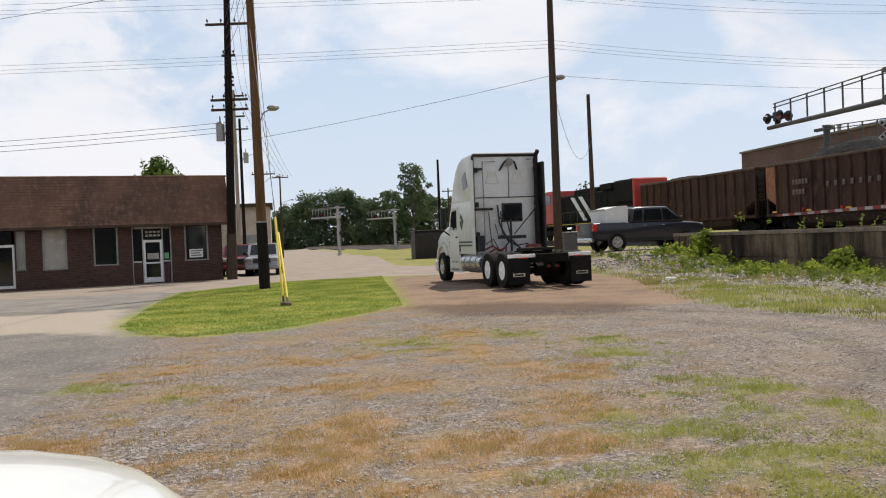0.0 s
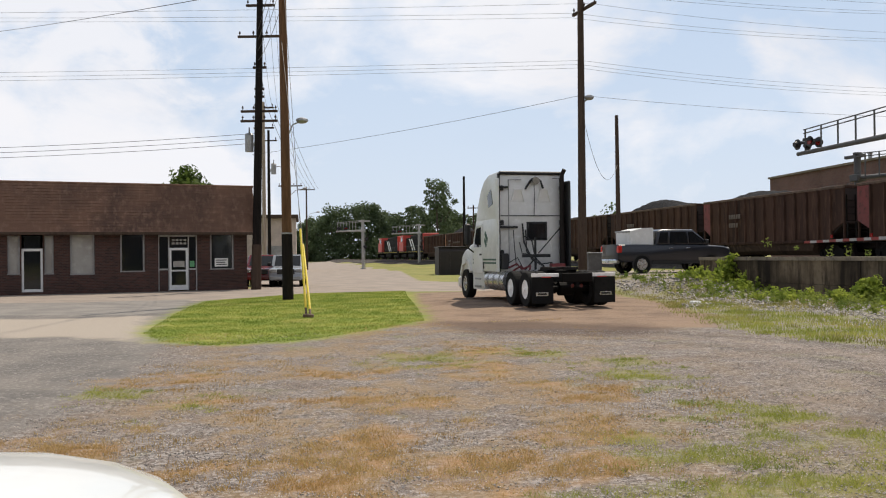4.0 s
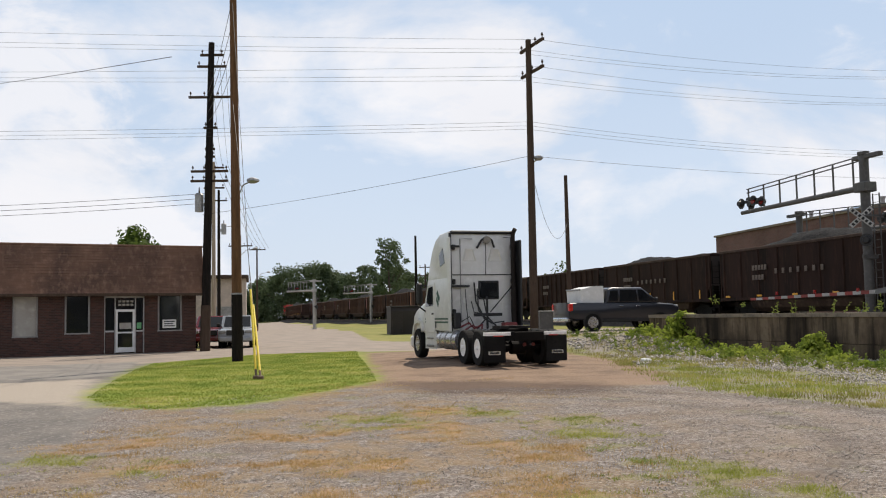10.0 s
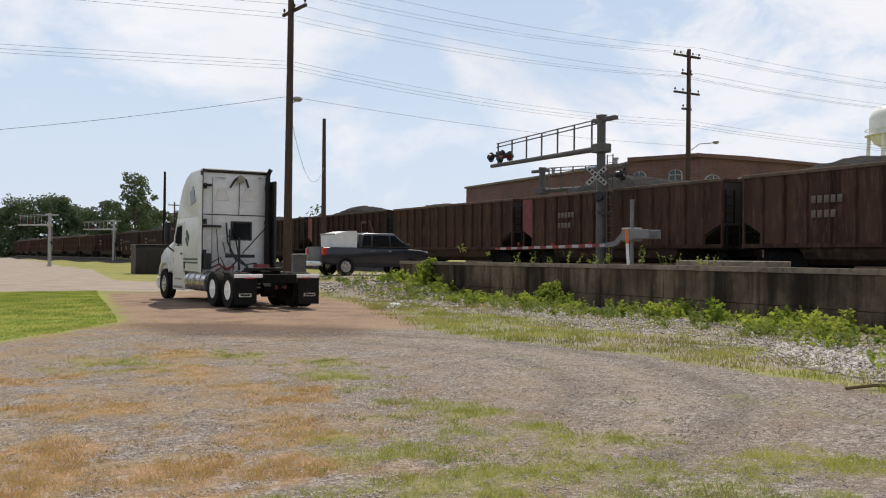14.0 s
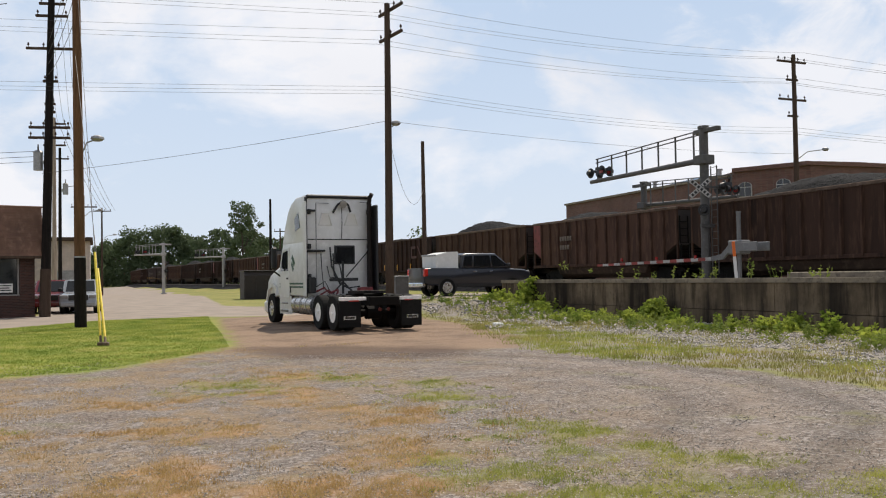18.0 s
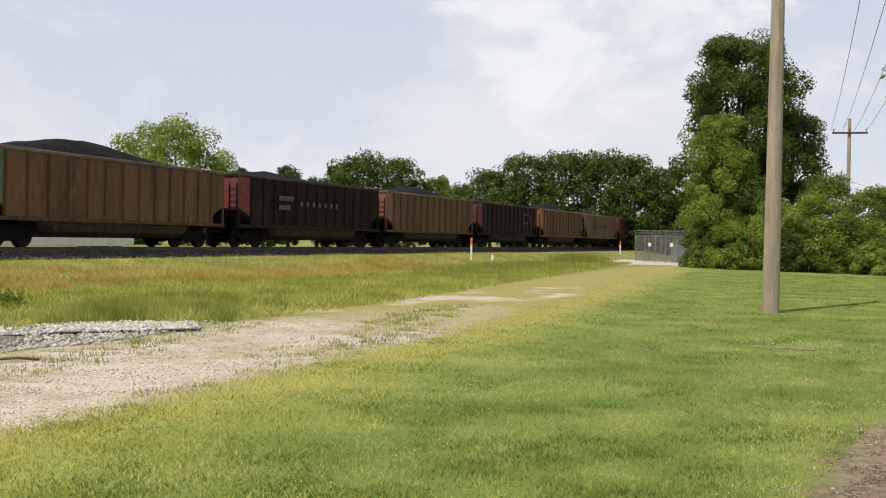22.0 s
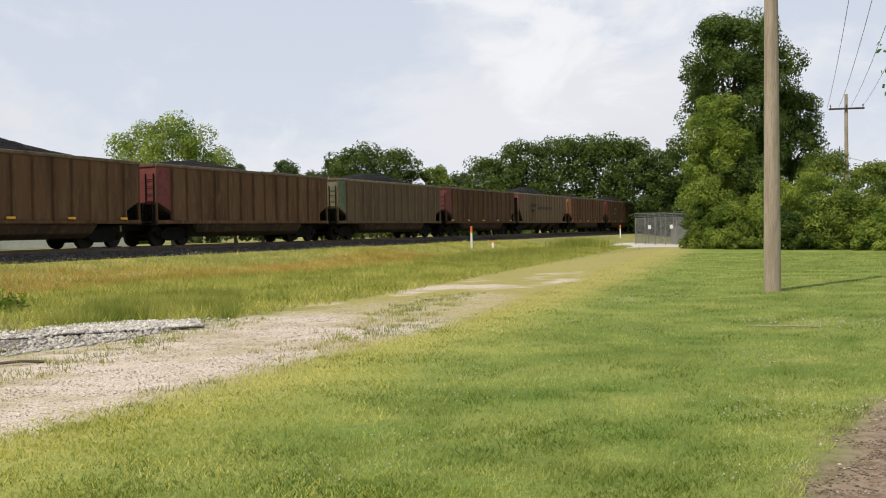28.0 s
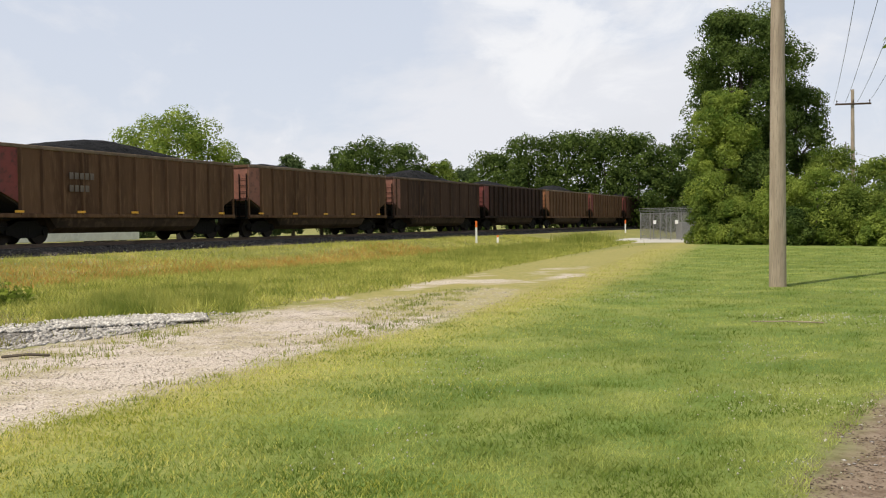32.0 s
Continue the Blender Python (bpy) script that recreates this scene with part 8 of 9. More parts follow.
    for sx in (-1, 1):
        for y in axle:
            wheel_part(v, sx * (w - 0.10), y, r, 0.26, M["alloy"], 0.66, label="alloy rim")
            # flat black disc on the flank: shade of the arch gap painted round the wheel
            part("wheel_well", Geo().cyl((0, 0, 0), (0.012, 0, 0), r + 0.075, n=28), M["black_paint"], v).matrix_basis = pose(sx * (w - 0.002) - 0.006, y, r + 0.02)
        part("head_lamp", Geo().box(sx * (w - 0.42), L - 0.22, belt - 0.32, sx * (w - 0.06), L - 0.06, belt - 0.12, 0.04), M["galv"], v, "clear head lamp")
        part("tail_lamp", Geo().box(sx * (w - 0.18), -L - 0.015, belt - 0.36, sx * (w + 0.012), -L + 0.2, belt - 0.02, 0.03), M["lens_bright"], v, "red tail lamp")
        part("mirror", Geo().box(sx * w, cab[-1][0] - 0.35, belt + 0.05, sx * (w + 0.2), cab[-1][0] - 0.2, belt + 0.25, 0.04), M["black_paint"], v)
        part("door_seam", Geo().box(sx * w - 0.006, -0.06, 0.5, sx * w + 0.004, -0.045, belt), M["black_paint"], v)
    part("grille", Geo().box(-w + 0.45, L - 0.12, belt - 0.4, w - 0.45, L - 0.02, belt - 0.12, 0.02), M["black_paint"], v)
    part("bumper", Geo().box(-w + 0.05, L - 0.18, 0.38, w - 0.05, L + 0.06, 0.62, 0.05), M["chrome"] if kind == "pickup" else paint, v)
    part("bumper", Geo().box(-w + 0.05, -L - 0.12, 0.45, w - 0.05, -L + 0.1, 0.66, 0.05), M["chrome"] if kind == "pickup" else paint, v)
    part("plate", Geo().box(-0.16, -L - 0.13, 0.5, 0.16, -L - 0.121, 0.62), M["white_paint"], v)
    for sx in (-1, 1):
        part("rocker", Geo().box(sx * (w - 0.02) - 0.02, axle[0] + r + 0.12, 0.42, sx * (w - 0.02) + 0.03, axle[1] - r - 0.12, 0.56, 0.015), M["black_paint"], v)
        for y in (-0.35, 0.55):
            part("door_handle", Geo().box(sx * w - 0.02, y, belt - 0.18, sx * w + 0.03, y + 0.2, belt - 0.13, 0.01), M["chrome"] if kind == "pickup" else paint, v)
    if kind == "pickup":
        part("tailgate_seam", Geo().box(-w + 0.2, -L - 0.008, 0.8, w - 0.2, -L + 0.01, 0.815), M["black_paint"], v)
        part("bed", Geo().box(-0.82, -2.85, 0.85, 0.82, -1.05, 1.225), M["black_paint"], v, "dark bed liner")
    return v


def rounded_car():
    """White car with a long rounded hood; y runs forward."""
    v = thing("car", pose(-1.34, 0.03, 0), "white car with a smooth rounded hood parked on the gravel", "car")
    rings = []
    for k in range(33):
        y = -2.4 + 4.8 * k / 32
        f_ = abs(y / 2.4)
        q = max(0.0, (max(0.0, y - 1.2) / 1.21)) if y > 0 else max(0.0, (-y - 1.5) / 0.91)
        wide = 0.97 * max(0.02, 1 - min(1, q) ** 2.5) ** 0.4
        top = 1.235 - 0.02 * max(0, y) - 0.10 * min(1, q) ** 4
        low = 0.32 + 0.12 * f_ ** 4
        ring = []
        for j in range(24):
            a_ = 2 * math.pi * j / 24
            c, s_ = math.cos(a_), math.sin(a_)
            ring.append((wide * abs(c) ** 0.5 * (1 if c > 0 else -1), y, (top + low) / 2 + (top - low) / 2 * abs(s_) ** 0.5 * (1 if s_ > 0 else -1)))
        rings.append(ring)
    part("body", Geo().loft(rings), CARWHITE, v, smooth=True)
    cab = [(-2.0, 1.18), (-1.3, 1.5), (-0.9, 1.56), (-0.3, 1.54), (0.45, 1.18)]
    gh = part("greenhouse", slab(cab, 0.78, 0.16), CARWHITE, v, smooth=True)
    for sx in (-1, 1):
        part("side_window", Geo().prism([(-1.4, 1.16), (-1.1, 1.42), (-0.35, 1.42), (0.15, 1.16)], "x", sx * 0.765 - 0.02, sx * 0.765 + 0.02), M["glass"], gh)
        for y in (-1.4, 1.4):
            wheel_part(v, sx * 0.80, y, 0.34, 0.22, M["alloy"], 0.66, label="alloy rim")
        part("head_lamp", Geo().box(sx * 0.45, 2.12, 0.66, sx * 0.75, 2.24, 0.8, 0.04), M["galv"], v, "clear head lamp")
        part("tail_lamp", Geo().box(sx * 0.45, -2.36, 0.75, sx * 0.72, -2.2, 0.95, 0.04), M["lens_red"], v, "red tail lamp")
    part("windscreen", Geo().loft([[(-0.62, 0.40, 1.20), (-0.62, 0.44, 1.235), (-0.55, -0.20, 1.535), (-0.55, -0.24, 1.50)], [(0.62, 0.40, 1.20), (0.62, 0.44, 1.235), (0.55, -0.20, 1.535), (0.55, -0.24, 1.50)]]), M["glass"], gh)


CARWHITE = mat("pearl_white", (0.74, 0.75, 0.72), (0.70, 0.71, 0.68), (0.77, 0.78, 0.76), rough=0.22, s1=0.5, s2=3, bump=0.0, coat=0.5)
ub = thing("utility_box", pose(5.9, 43.6, zl(5.9, 43.6) - 0.02, 0, 0, 10), "small grey steel utility cabinet beside the road", "utility box")
part("cabinet", Geo().box(-0.32, -0.25, 0, 0.32, 0.25, 1.15, 0.03), M["mast"], ub)
part("lid", Geo().box(-0.35, -0.28, 1.15, 0.35, 0.28, 1.2, 0.01), M["galv"], ub)
light_vehicle("pickup", pose(9.6, 45.3, 0.70, 0, 0, -74), car_paint("paint_charcoal", (0.011, 0.013, 0.021), 0.32, 0.25), "charcoal-grey crew-cab pickup waiting at the crossing", "pickup truck")
bx = thing("truck_toolbox", pose(8.1, 44.87, 0.70 + 0.9, 0, 0, -74), "tall white slope-topped box in the pickup bed", "box")
part("box", Geo().prism([(-0.66, 0.0), (-0.70, 1.06), (-0.05, 1.22), (0.48, 1.24), (0.52, 1.18), (0.52, 0.0)], "x", -0.75, 0.75), M["white_paint"], bx)
part("lid_edge", Geo().box(-0.77, -0.74, 1.02, 0.77, -0.68, 1.10, 0.01), M["galv"], bx)
light_vehicle("suv", pose(-10.25, 53.6, 0, 0, 0, 187), car_paint("paint_silver", (0.30, 0.32, 0.34)), "silver sport utility vehicle parked by the brick shop", "car")
light_vehicle("suv", pose(-11.9, 54.6, 0, 0, 0, 186), car_paint("paint_maroon", (0.16, 0.018, 0.022)), "dark red sport utility vehicle parked behind the poles", "car")
rounded_car()
light_vehicle("suv", pose(43.5, -33.0, 0.25, 0, 0, 70), M["white_paint"], "white car parked beyond the track", "car")
light_vehicle("sedan", pose(44.0, -27.0, 0.25, 0, 0, 75), car_paint("paint_grey_blue", (0.14, 0.17, 0.20)), "grey-blue sedan parked beyond the track", "car")
light_vehicle("sedan", pose(40.5, -19.5, 0.25, 0, 0, 75), M["white_paint"], "white sedan parked beyond the track", "car")

# white trailer, added in place of a low fence, and shed beyond the track
tr_ = thing("flat_trailer", pose(41, -46, 0, 0, 0, -6), "long low white trailer standing in for a white fence beyond the track", "trailer")
part("deck", Geo().box(-1.2, -7.5, 0.85, 1.2, 7.5, 1.5, 0.03), M["white_paint"], tr_)
for sx in (-1, 1):
    part("leg", Geo().box(sx * 0.45, 4.5, 0, sx * 0.6, 4.65, 0.85), M["black_steel"], tr_)
for y in (-6.2, -5.1):
    for sx in (-1, 1):
        wheel_part(tr_, sx * 0.95, y, 0.45, 0.3, M["rim_white"], 0.5)
M["metal_white"] = mat("metal_siding", (0.62, 0.62, 0.61), (0.52, 0.52, 0.51), rough=0.5, s2=3, bump=0.05)
sh = thing("metal_shed", pose(50.5, -15.5, 0, 0, 0, 17), "tall white metal shed beyond the track", "shed")
part("wall", Geo().box(-4, -6, -0.1, 4, 6, 6.4), M["metal_white"], sh)
for k in range(12):
    part("siding_rib", Geo().box(-4.05, -5.6 + k * 1.0, 0, -4.0, -5.5 + k * 1.0, 6.3), M["metal_white"], sh)
part("roof", Geo().prism([(-4.4, 6.35), (0, 7.3), (4.4, 6.35), (4.4, 6.5), (0, 7.45), (-4.4, 6.5)], "y", -6.3, 6.3), M["metal_white"], sh, "white sheet-metal roof")
part("gable", Geo().prism([(-4, 6.4), (0, 7.25), (4, 6.4)], "y", -6.0, 6.0), M["metal_white"], sh)
part("door", Geo().box(-4.08, -1.5, 0, -4.0, 1.5, 2.6, 0.01), M["galv"], sh, "grey roller door")
x, y = at(-94.9, 41)
fl = thing("flood_lamp", pose(x, y, 0.1), "black floodlight on a dark wooden pole beyond the train", "floodlight")
part("pole", taper(8.2, 0.13, 0.1), M["pole_dark"], fl)
part("bracket", Geo().tube([(-0.05, 0.0, 7.2), (-0.1, 0.4, 7.3), (-0.1, 0.55, 7.75)], 0.03), M["black_paint"], fl)
part("lamp", Geo().box(-0.18, 0.42, 7.78, 0.16, 0.76, 8.2, 0.06), M["black_paint"], fl)

# dumpster and the warehouse down the street
dp = thing("dumpster", pose(-0.9, 81.5, 0, 0, 0, 8), "dark brown steel dumpster beside the far grass", "dumpster")
M["bin_brown"] = mat("bin_brown", (0.022, 0.018, 0.017), (0.035, 0.026, 0.022), rough=0.7, s2=3, bump=0.1)
part("body", Geo().prism([(-1.6, 0.0), (-1.7, 2.0), (-1.5, 2.35), (1.7, 2.35), (1.7, 0.0)], "x", -1.7, 1.9), M["bin_brown"], dp)
for k in range(5):
    part("rib", Geo().box(-1.6 + k * 0.85, -1.74, 0.2, -1.5 + k * 0.85, -1.62, 1.95), M["bin_brown"], dp)
part("lid", Geo().box(-1.75, -1.7, 2.35, 1.95, 1.75, 2.43, 0.02), M["black_paint"], dp)
part("sticker", Geo().box(0.9, -1.69, 1.75, 1.15, -1.665, 2.05), M["white_paint"], dp)
wh = thing("warehouse", pose(-21.5, 108, 0, 0, 0, 10), "pale tan warehouse down the street", "building")
part("wall", Geo().box(-6, 0, -0.1, 1.7, 12, 6.2), mat("stucco_tan", (0.52, 0.44, 0.38), (0.42, 0.36, 0.31), rough=0.9, s2=2, bump=0.1), wh)
part("roof_edge", Geo().box(-6.3, -0.8, 6.2, 2.0, 12.3, 6.6, 0.03), M["pole_dark"], wh, "dark flat canopy edge")
part("door", Geo().box(-2, -0.05, 0, 0.5, 0.0, 3.0), M["galv"], wh)


# ---- fence, posts, litter ----
def chain_fence():
    f = thing("chain_fence", pose(0, 0, 0), "galvanised chain-link enclosure with barbed wire and two small signs", "fence")
    c = [(9.3, -84.5), (4.45, -78.2), (1.5, -82.0), (6.3, -88.5)]
    for i in range(4):
        (x0, y0), (x1, y1) = c[i], c[(i + 1) % 4]
        n = 5 if i % 2 == 0 else 3
        L = math.hypot(x1 - x0, y1 - y0)
        for k in range(n):
            t = k / n
            part("post", Geo().cyl((x0 + (x1 - x0) * t, y0 + (y1 - y0) * t, -0.1), (x0 + (x1 - x0) * t, y0 + (y1 - y0) * t, 2.35), 0.05, n=8).cyl((x0 + (x1 - x0) * t, y0 + (y1 - y0) * t, 2.35), (x0 + (x1 - x0) * t + 0.12, y0 + (y1 - y0) * t + 0.2, 2.75), 0.02, n=5), M["galv"], f)
        part("rail", Geo().cyl((x0, y0, 2.3), (x1, y1, 2.3), 0.025, n=6).cyl((x0, y0, 0.1), (x1, y1, 0.1), 0.02, n=6), M["galv"], f)
        for h, o in ((2.45, 0.05), (2.58, 0.09), (2.72, 0.12)):
            part("barbed_wire", Geo().cyl((x0 + o, y0 + o * 1.6, h), (x1 + o, y1 + o * 1.6, h), 0.012, n=4), M["galv"], f)
        ux, uy = (x1 - x0) / L, (y1 - y0) / L
        V, F = [], []
        s_ = 0.11
        for k in range(int((L + 2.2) / s_)):
            for sgn in (1, -1):
                u0, z0, u1, z1 = k * s_ - 2.2 if sgn > 0 else k * s_, 0.1, k * s_ if sgn > 0 else k * s_ - 2.2, 2.3
                if u0 < 0: z0, u0 = z0 + (0 - u0), 0
                if u1 < 0: z1, u1 = z1 - (0 - u1), 0
                if u0 > L: z0, u0 = z0 + (u0 - L), L
                if u1 > L: z1, u1 = z1 - (u1 - L), L
                if z1 - z0 < 0.05: continue
                b0 = len(V)
                w_ = 0.011
                V += [(x0 + ux * (u0 - w_), y0 + uy * (u0 - w_), z0), (x0 + ux * (u0 + w_), y0 + uy * (u0 + w_), z0), (x0 + ux * (u1 + w_), y0 + uy * (u1 + w_), z1), (x0 + ux * (u1 - w_), y0 + uy * (u1 - w_), z1)]
                F.append((b0, b0 + 1, b0 + 2, b0 + 3))
        ob = part("mesh", raw_mesh("mesh", V, F, M["galv"]), None, f)
        ob["kind"] = "stuff"
    for t in (0.3, 0.72):
        x, y = c[0][0] + (c[1][0] - c[0][0]) * t, c[0][1] + (c[1][1] - c[0][1]) * t
        part("sign", Geo().box(-0.22, -0.01, 0, 0.22, 0.01, 0.32, 0.005), M["white_paint"], f, "small white warning sign").matrix_basis = pose(x + 0.04, y + 0.04, 1.35, 0, 0, 127)
    part("cabinet", Geo().box(-0.9, -0.4, 0, 0.9, 0.4, 1.5, 0.03), M["galv"], f, "grey equipment cabinet").matrix_basis = pose(5.2, -83.5, 0, 0, 0, 37)


chain_fence()
for x, y, h, lean in ((17.75, -61.2, 1.55, -5), (17.0, -64.0, 0.6, 6), (13.1, -104, 1.45, 2)):
    p_ = thing("marker_post", pose(x, y, zl(x, y) - 0.03, lean, 0, 15), "white marker post with an orange top in the grass", "marker post", "marker posts")
    part("post", Geo().box(-0.07, -0.02, 0, 0.07, 0.02, h * 0.72, 0.01), M["white_paint"], p_)
    part("top", Geo().box(-0.07, -0.02, h * 0.72, 0.07, 0.02, h, 0.01), M["orange"], p_, "orange top")
solid("stick", Geo().tube([(0, 0, 0.03), (0.4, 0.05, 0.06), (0.9, 0.02, 0.04), (1.3, 0.1, 0.05)], 0.022), M["weed_dry"], "pale dry stick lying on the gravel edge", "stick", m=pose(8.1, 9.7, 0, 0, 0, -10))
solid("stick", Geo().tube([(0, 0, 0.03), (0.5, -0.06, 0.05), (1.0, 0.02, 0.04)], 0.015), M["weed_dry"], "thin dry branch lying on the gravel", "stick", m=pose(8.8, 9.3, 0, 0, 0, 15))
solid("branch", Geo().tube([(0, 0, 0.02), (0.25, 0.03, 0.05), (0.55, -0.02, 0.03)], 0.02), M["bark"], "short dark branch on the gravel lane", "branch", m=pose(8.4, -9.6, 0, 0, 0, 40))
solid("litter", Geo().box(-0.16, -0.1, 0, 0.16, 0.1, 0.12, 0.03), M["white_paint"], "scrap of white litter in the weeds", "litter", m=pose(6.9, 28.5, zl(6.9, 28.5), 4, 3, 20))


# ---- trees ----
def leaf_cloud(rs, centres, radii, per, size, flat=0.85):
    """Quads scattered through clumps: centres (n, 3), radii (n,)."""
    n = len(centres)
    c = np.repeat(centres, per, 0)
    r = np.repeat(radii, per)[:, None]
    d = rs.normal(size=(n * per, 3))
    d /= np.linalg.norm(d, axis=1)[:, None]
    p = c + d * r * (rs.uniform(0.35, 1.0, (n * per, 1)) ** 0.5) * np.array([1, 1, flat])
    nrm = d + rs.normal(0, 0.55, d.shape) + np.array([0, 0, 0.35])
    nrm /= np.linalg.norm(nrm, axis=1)[:, None]
    a_ = np.cross(nrm, rs.normal(size=d.shape))
    a_ /= np.linalg.norm(a_, axis=1)[:, None]
    b_ = np.cross(nrm, a_)
    s = size * rs.uniform(0.6, 1.35, (n * per, 1))
    v = np.stack([p - a_ * s, p + b_ * s * 0.55, p + a_ * s, p - b_ * s * 0.55], 1).reshape(-1, 3)
    f = np.arange(n * per * 4).reshape(-1, 4)
    return v, f


def crown_clumps(rs, h0, h1, rx, ry, n, clump, top=0.75):
    """Clump centres through an uneven egg-shaped crown between heights h0 and h1."""
    u = rs.uniform(0, 1, n)
    z = h0 + (h1 - h0) * u
    w = np.sin(np.pi * np.clip(0.12 + 0.80 * u ** top, 0, 1)) ** 0.7
    a_ = rs.uniform(0, 2 * np.pi, n)
    q = np.sqrt(rs.uniform(0.12, 1, n)) * (1 + 0.22 * np.sin(a_ * 3 + u * 9 + rs.uniform(0, 6)))
    c = np.stack([np.cos(a_) * q * w * rx, np.sin(a_) * q * w * ry, z], 1)
    return c, clump * rs.uniform(0.65, 1.35, n)


_tree_meshes = {}


def tree(x, y, h, r, label, leaf="leaf_mid", base=0.18, clumps=60, per=60, size=0.2, seed=1, trunk=0.25, ry=None, name="tree", z=0.0, top=0.75, limbs=6, clump=None):
    rs = np.random.RandomState(seed)
    t = thing(name, pose(x, y, z, 0, 0, 0), label, "bush" if name == "bush" else "tree", "bushes" if name == "bush" else "trees")
    c, cr = crown_clumps(rs, h * base, h * 0.93, r * 0.85, (ry or r) * 0.85, clumps, clump or r * 0.28, top)
    v, f = leaf_cloud(rs, c, cr, per, size)
    part("crown", raw_mesh("crown", v, f, M[leaf]), None, t, "leafy crown with gaps")
    g = Geo().tube([(0, 0, -0.2), (0.05 * r, 0.02, h * 0.2), (-0.03 * r, 0.04 * r, h * 0.45), (0.02 * r, 0, h * 0.8)], trunk, 9)
    for k in range(4):  # taper
        for j in range(9):
            i = k * 9 + j
            px_, py_, pz_ = g.v[i]
            cx_ = sum(g.v[k * 9 + q][0] for q in range(9)) / 9
            cy_ = sum(g.v[k * 9 + q][1] for q in range(9)) / 9
            s_ = (1.25, 0.95, 0.65, 0.25)[k]
            g.v[i] = (cx_ + (px_ - cx_) * s_, cy_ + (py_ - cy_) * s_, pz_)
    part("trunk", g, M["bark"], t)
    for k in range(limbs):
        q = c[rs.randint(len(c))]
        z0 = h * rs.uniform(0.18, 0.5)
        part("limb", Geo().cyl((0, 0, z0), (q[0] * 0.45, q[1] * 0.45, (z0 + q[2]) / 2 + 0.2), trunk * 0.45, trunk * 0.25, n=6).cyl((q[0] * 0.45, q[1] * 0.45, (z0 + q[2]) / 2 + 0.2), tuple(q), trunk * 0.25, trunk * 0.08, n=5), M["bark"], t)
    return t


# the big tree, its lighter neighbour and the thicket
tree(0.64, -73.0, 17.9, 5.0, "tall dark-green broadleaf tree with a rounded uneven crown", "leaf_dark", 0.16, 240, 340, 0.105, 11, 0.45, clump=1.0, top=1.35)
tree(-3.2, -75.0, 12.4, 3.0, "dark-green broadleaf tree beside the big one", "leaf_dark", 0.1, 110, 280, 0.105, 12, 0.3, clump=0.85, top=1.0)
tree(1.7, -68.5, 11.3, 3.0, "lighter green tree in front of the dark one", "leaf_light", 0.08, 160, 300, 0.085, 13, 0.25, clump=0.7, top=0.95)
for k, (x, y, h, r, leaf) in enumerate(((2.7, -66.5, 3.2, 1.6, "leaf_mid"), (1.2, -65.6, 3.0, 2.2, "leaf_light"), (-1.6, -64.0, 4.4, 2.6, "leaf_light"), (-3.9, -62.0, 4.9, 2.2, "leaf_light"), (-6.0, -61.0, 3.5, 2.4, "leaf_mid"), (-8.6, -60.0, 3.1, 2.4, "leaf_light"), (-11.8, -58.5, 3.4, 3.0, "leaf_mid"), (-15.5, -57.0, 3.9, 3.2, "leaf_light"), (-0.5, -67.5, 6.4, 3.0, "leaf_dark"), (-5.0, -66.0, 6.6, 2.6, "leaf_mid"), (-9.0, -66, 4.2, 2.8, "leaf_dark"), (0.2, -63.6, 1.7, 1.3, "leaf_mid"), (-2.6, -61.2, 2.2, 1.5, "leaf_dark"), (-7.4, -58.6, 2.0, 1.5, "leaf_light"))):
    tree(x, y, h, r, "dense green bush in the thicket behind the lawn", leaf, 0.02, 70, 240, 0.075, 30 + k, 0.08, name="bush", top=0.55, limbs=2, clump=0.24 * r + 0.05)
tree(-7.3, -23.6, 9.0, 3.9, "near tree whose branch tips hang over the lawn", "leaf_mid", 0.35, 80, 70, 0.09, 21, 0.2, clump=0.7)
# beyond the track, south side
tree(50.6, -75.3, 12.5, 6.6, "pale green spreading tree beyond the track", "leaf_light", 0.35, 85, 330, 0.125, 14, 0.3, clump=1.25, limbs=12, top=1.2)
x, y = at(-106.0, 86); tree(x, y, 14.3, 4.8, "round green tree behind the coal cars", "leaf_mid", 0.3, 60, 120, 0.19, 15, 0.25)
x, y = at(-118.2, 95); tree(x, y, 13.2, 3.8, "green tree behind the coal cars", "leaf_mid", 0.2, 60, 90, 0.22, 16, 0.2)
x, y = at(-121.4, 99); tree(x, y, 13.6, 4.4, "green tree behind the coal cars", "leaf_mid", 0.2, 60, 90, 0.22, 17, 0.2)
x, y = at(-127.6, 85); tree(x, y, 8.0, 2.4, "small nearly bare tree behind the coal cars", "leaf_light", 0.4, 14, 25, 0.2, 18, 0.12, limbs=12)
x, y = at(-136.2, 90); tree(x, y, 6.6, 2.0, "small green tree behind the coal cars", "leaf_mid", 0.3, 25, 40, 0.2, 19, 0.12)
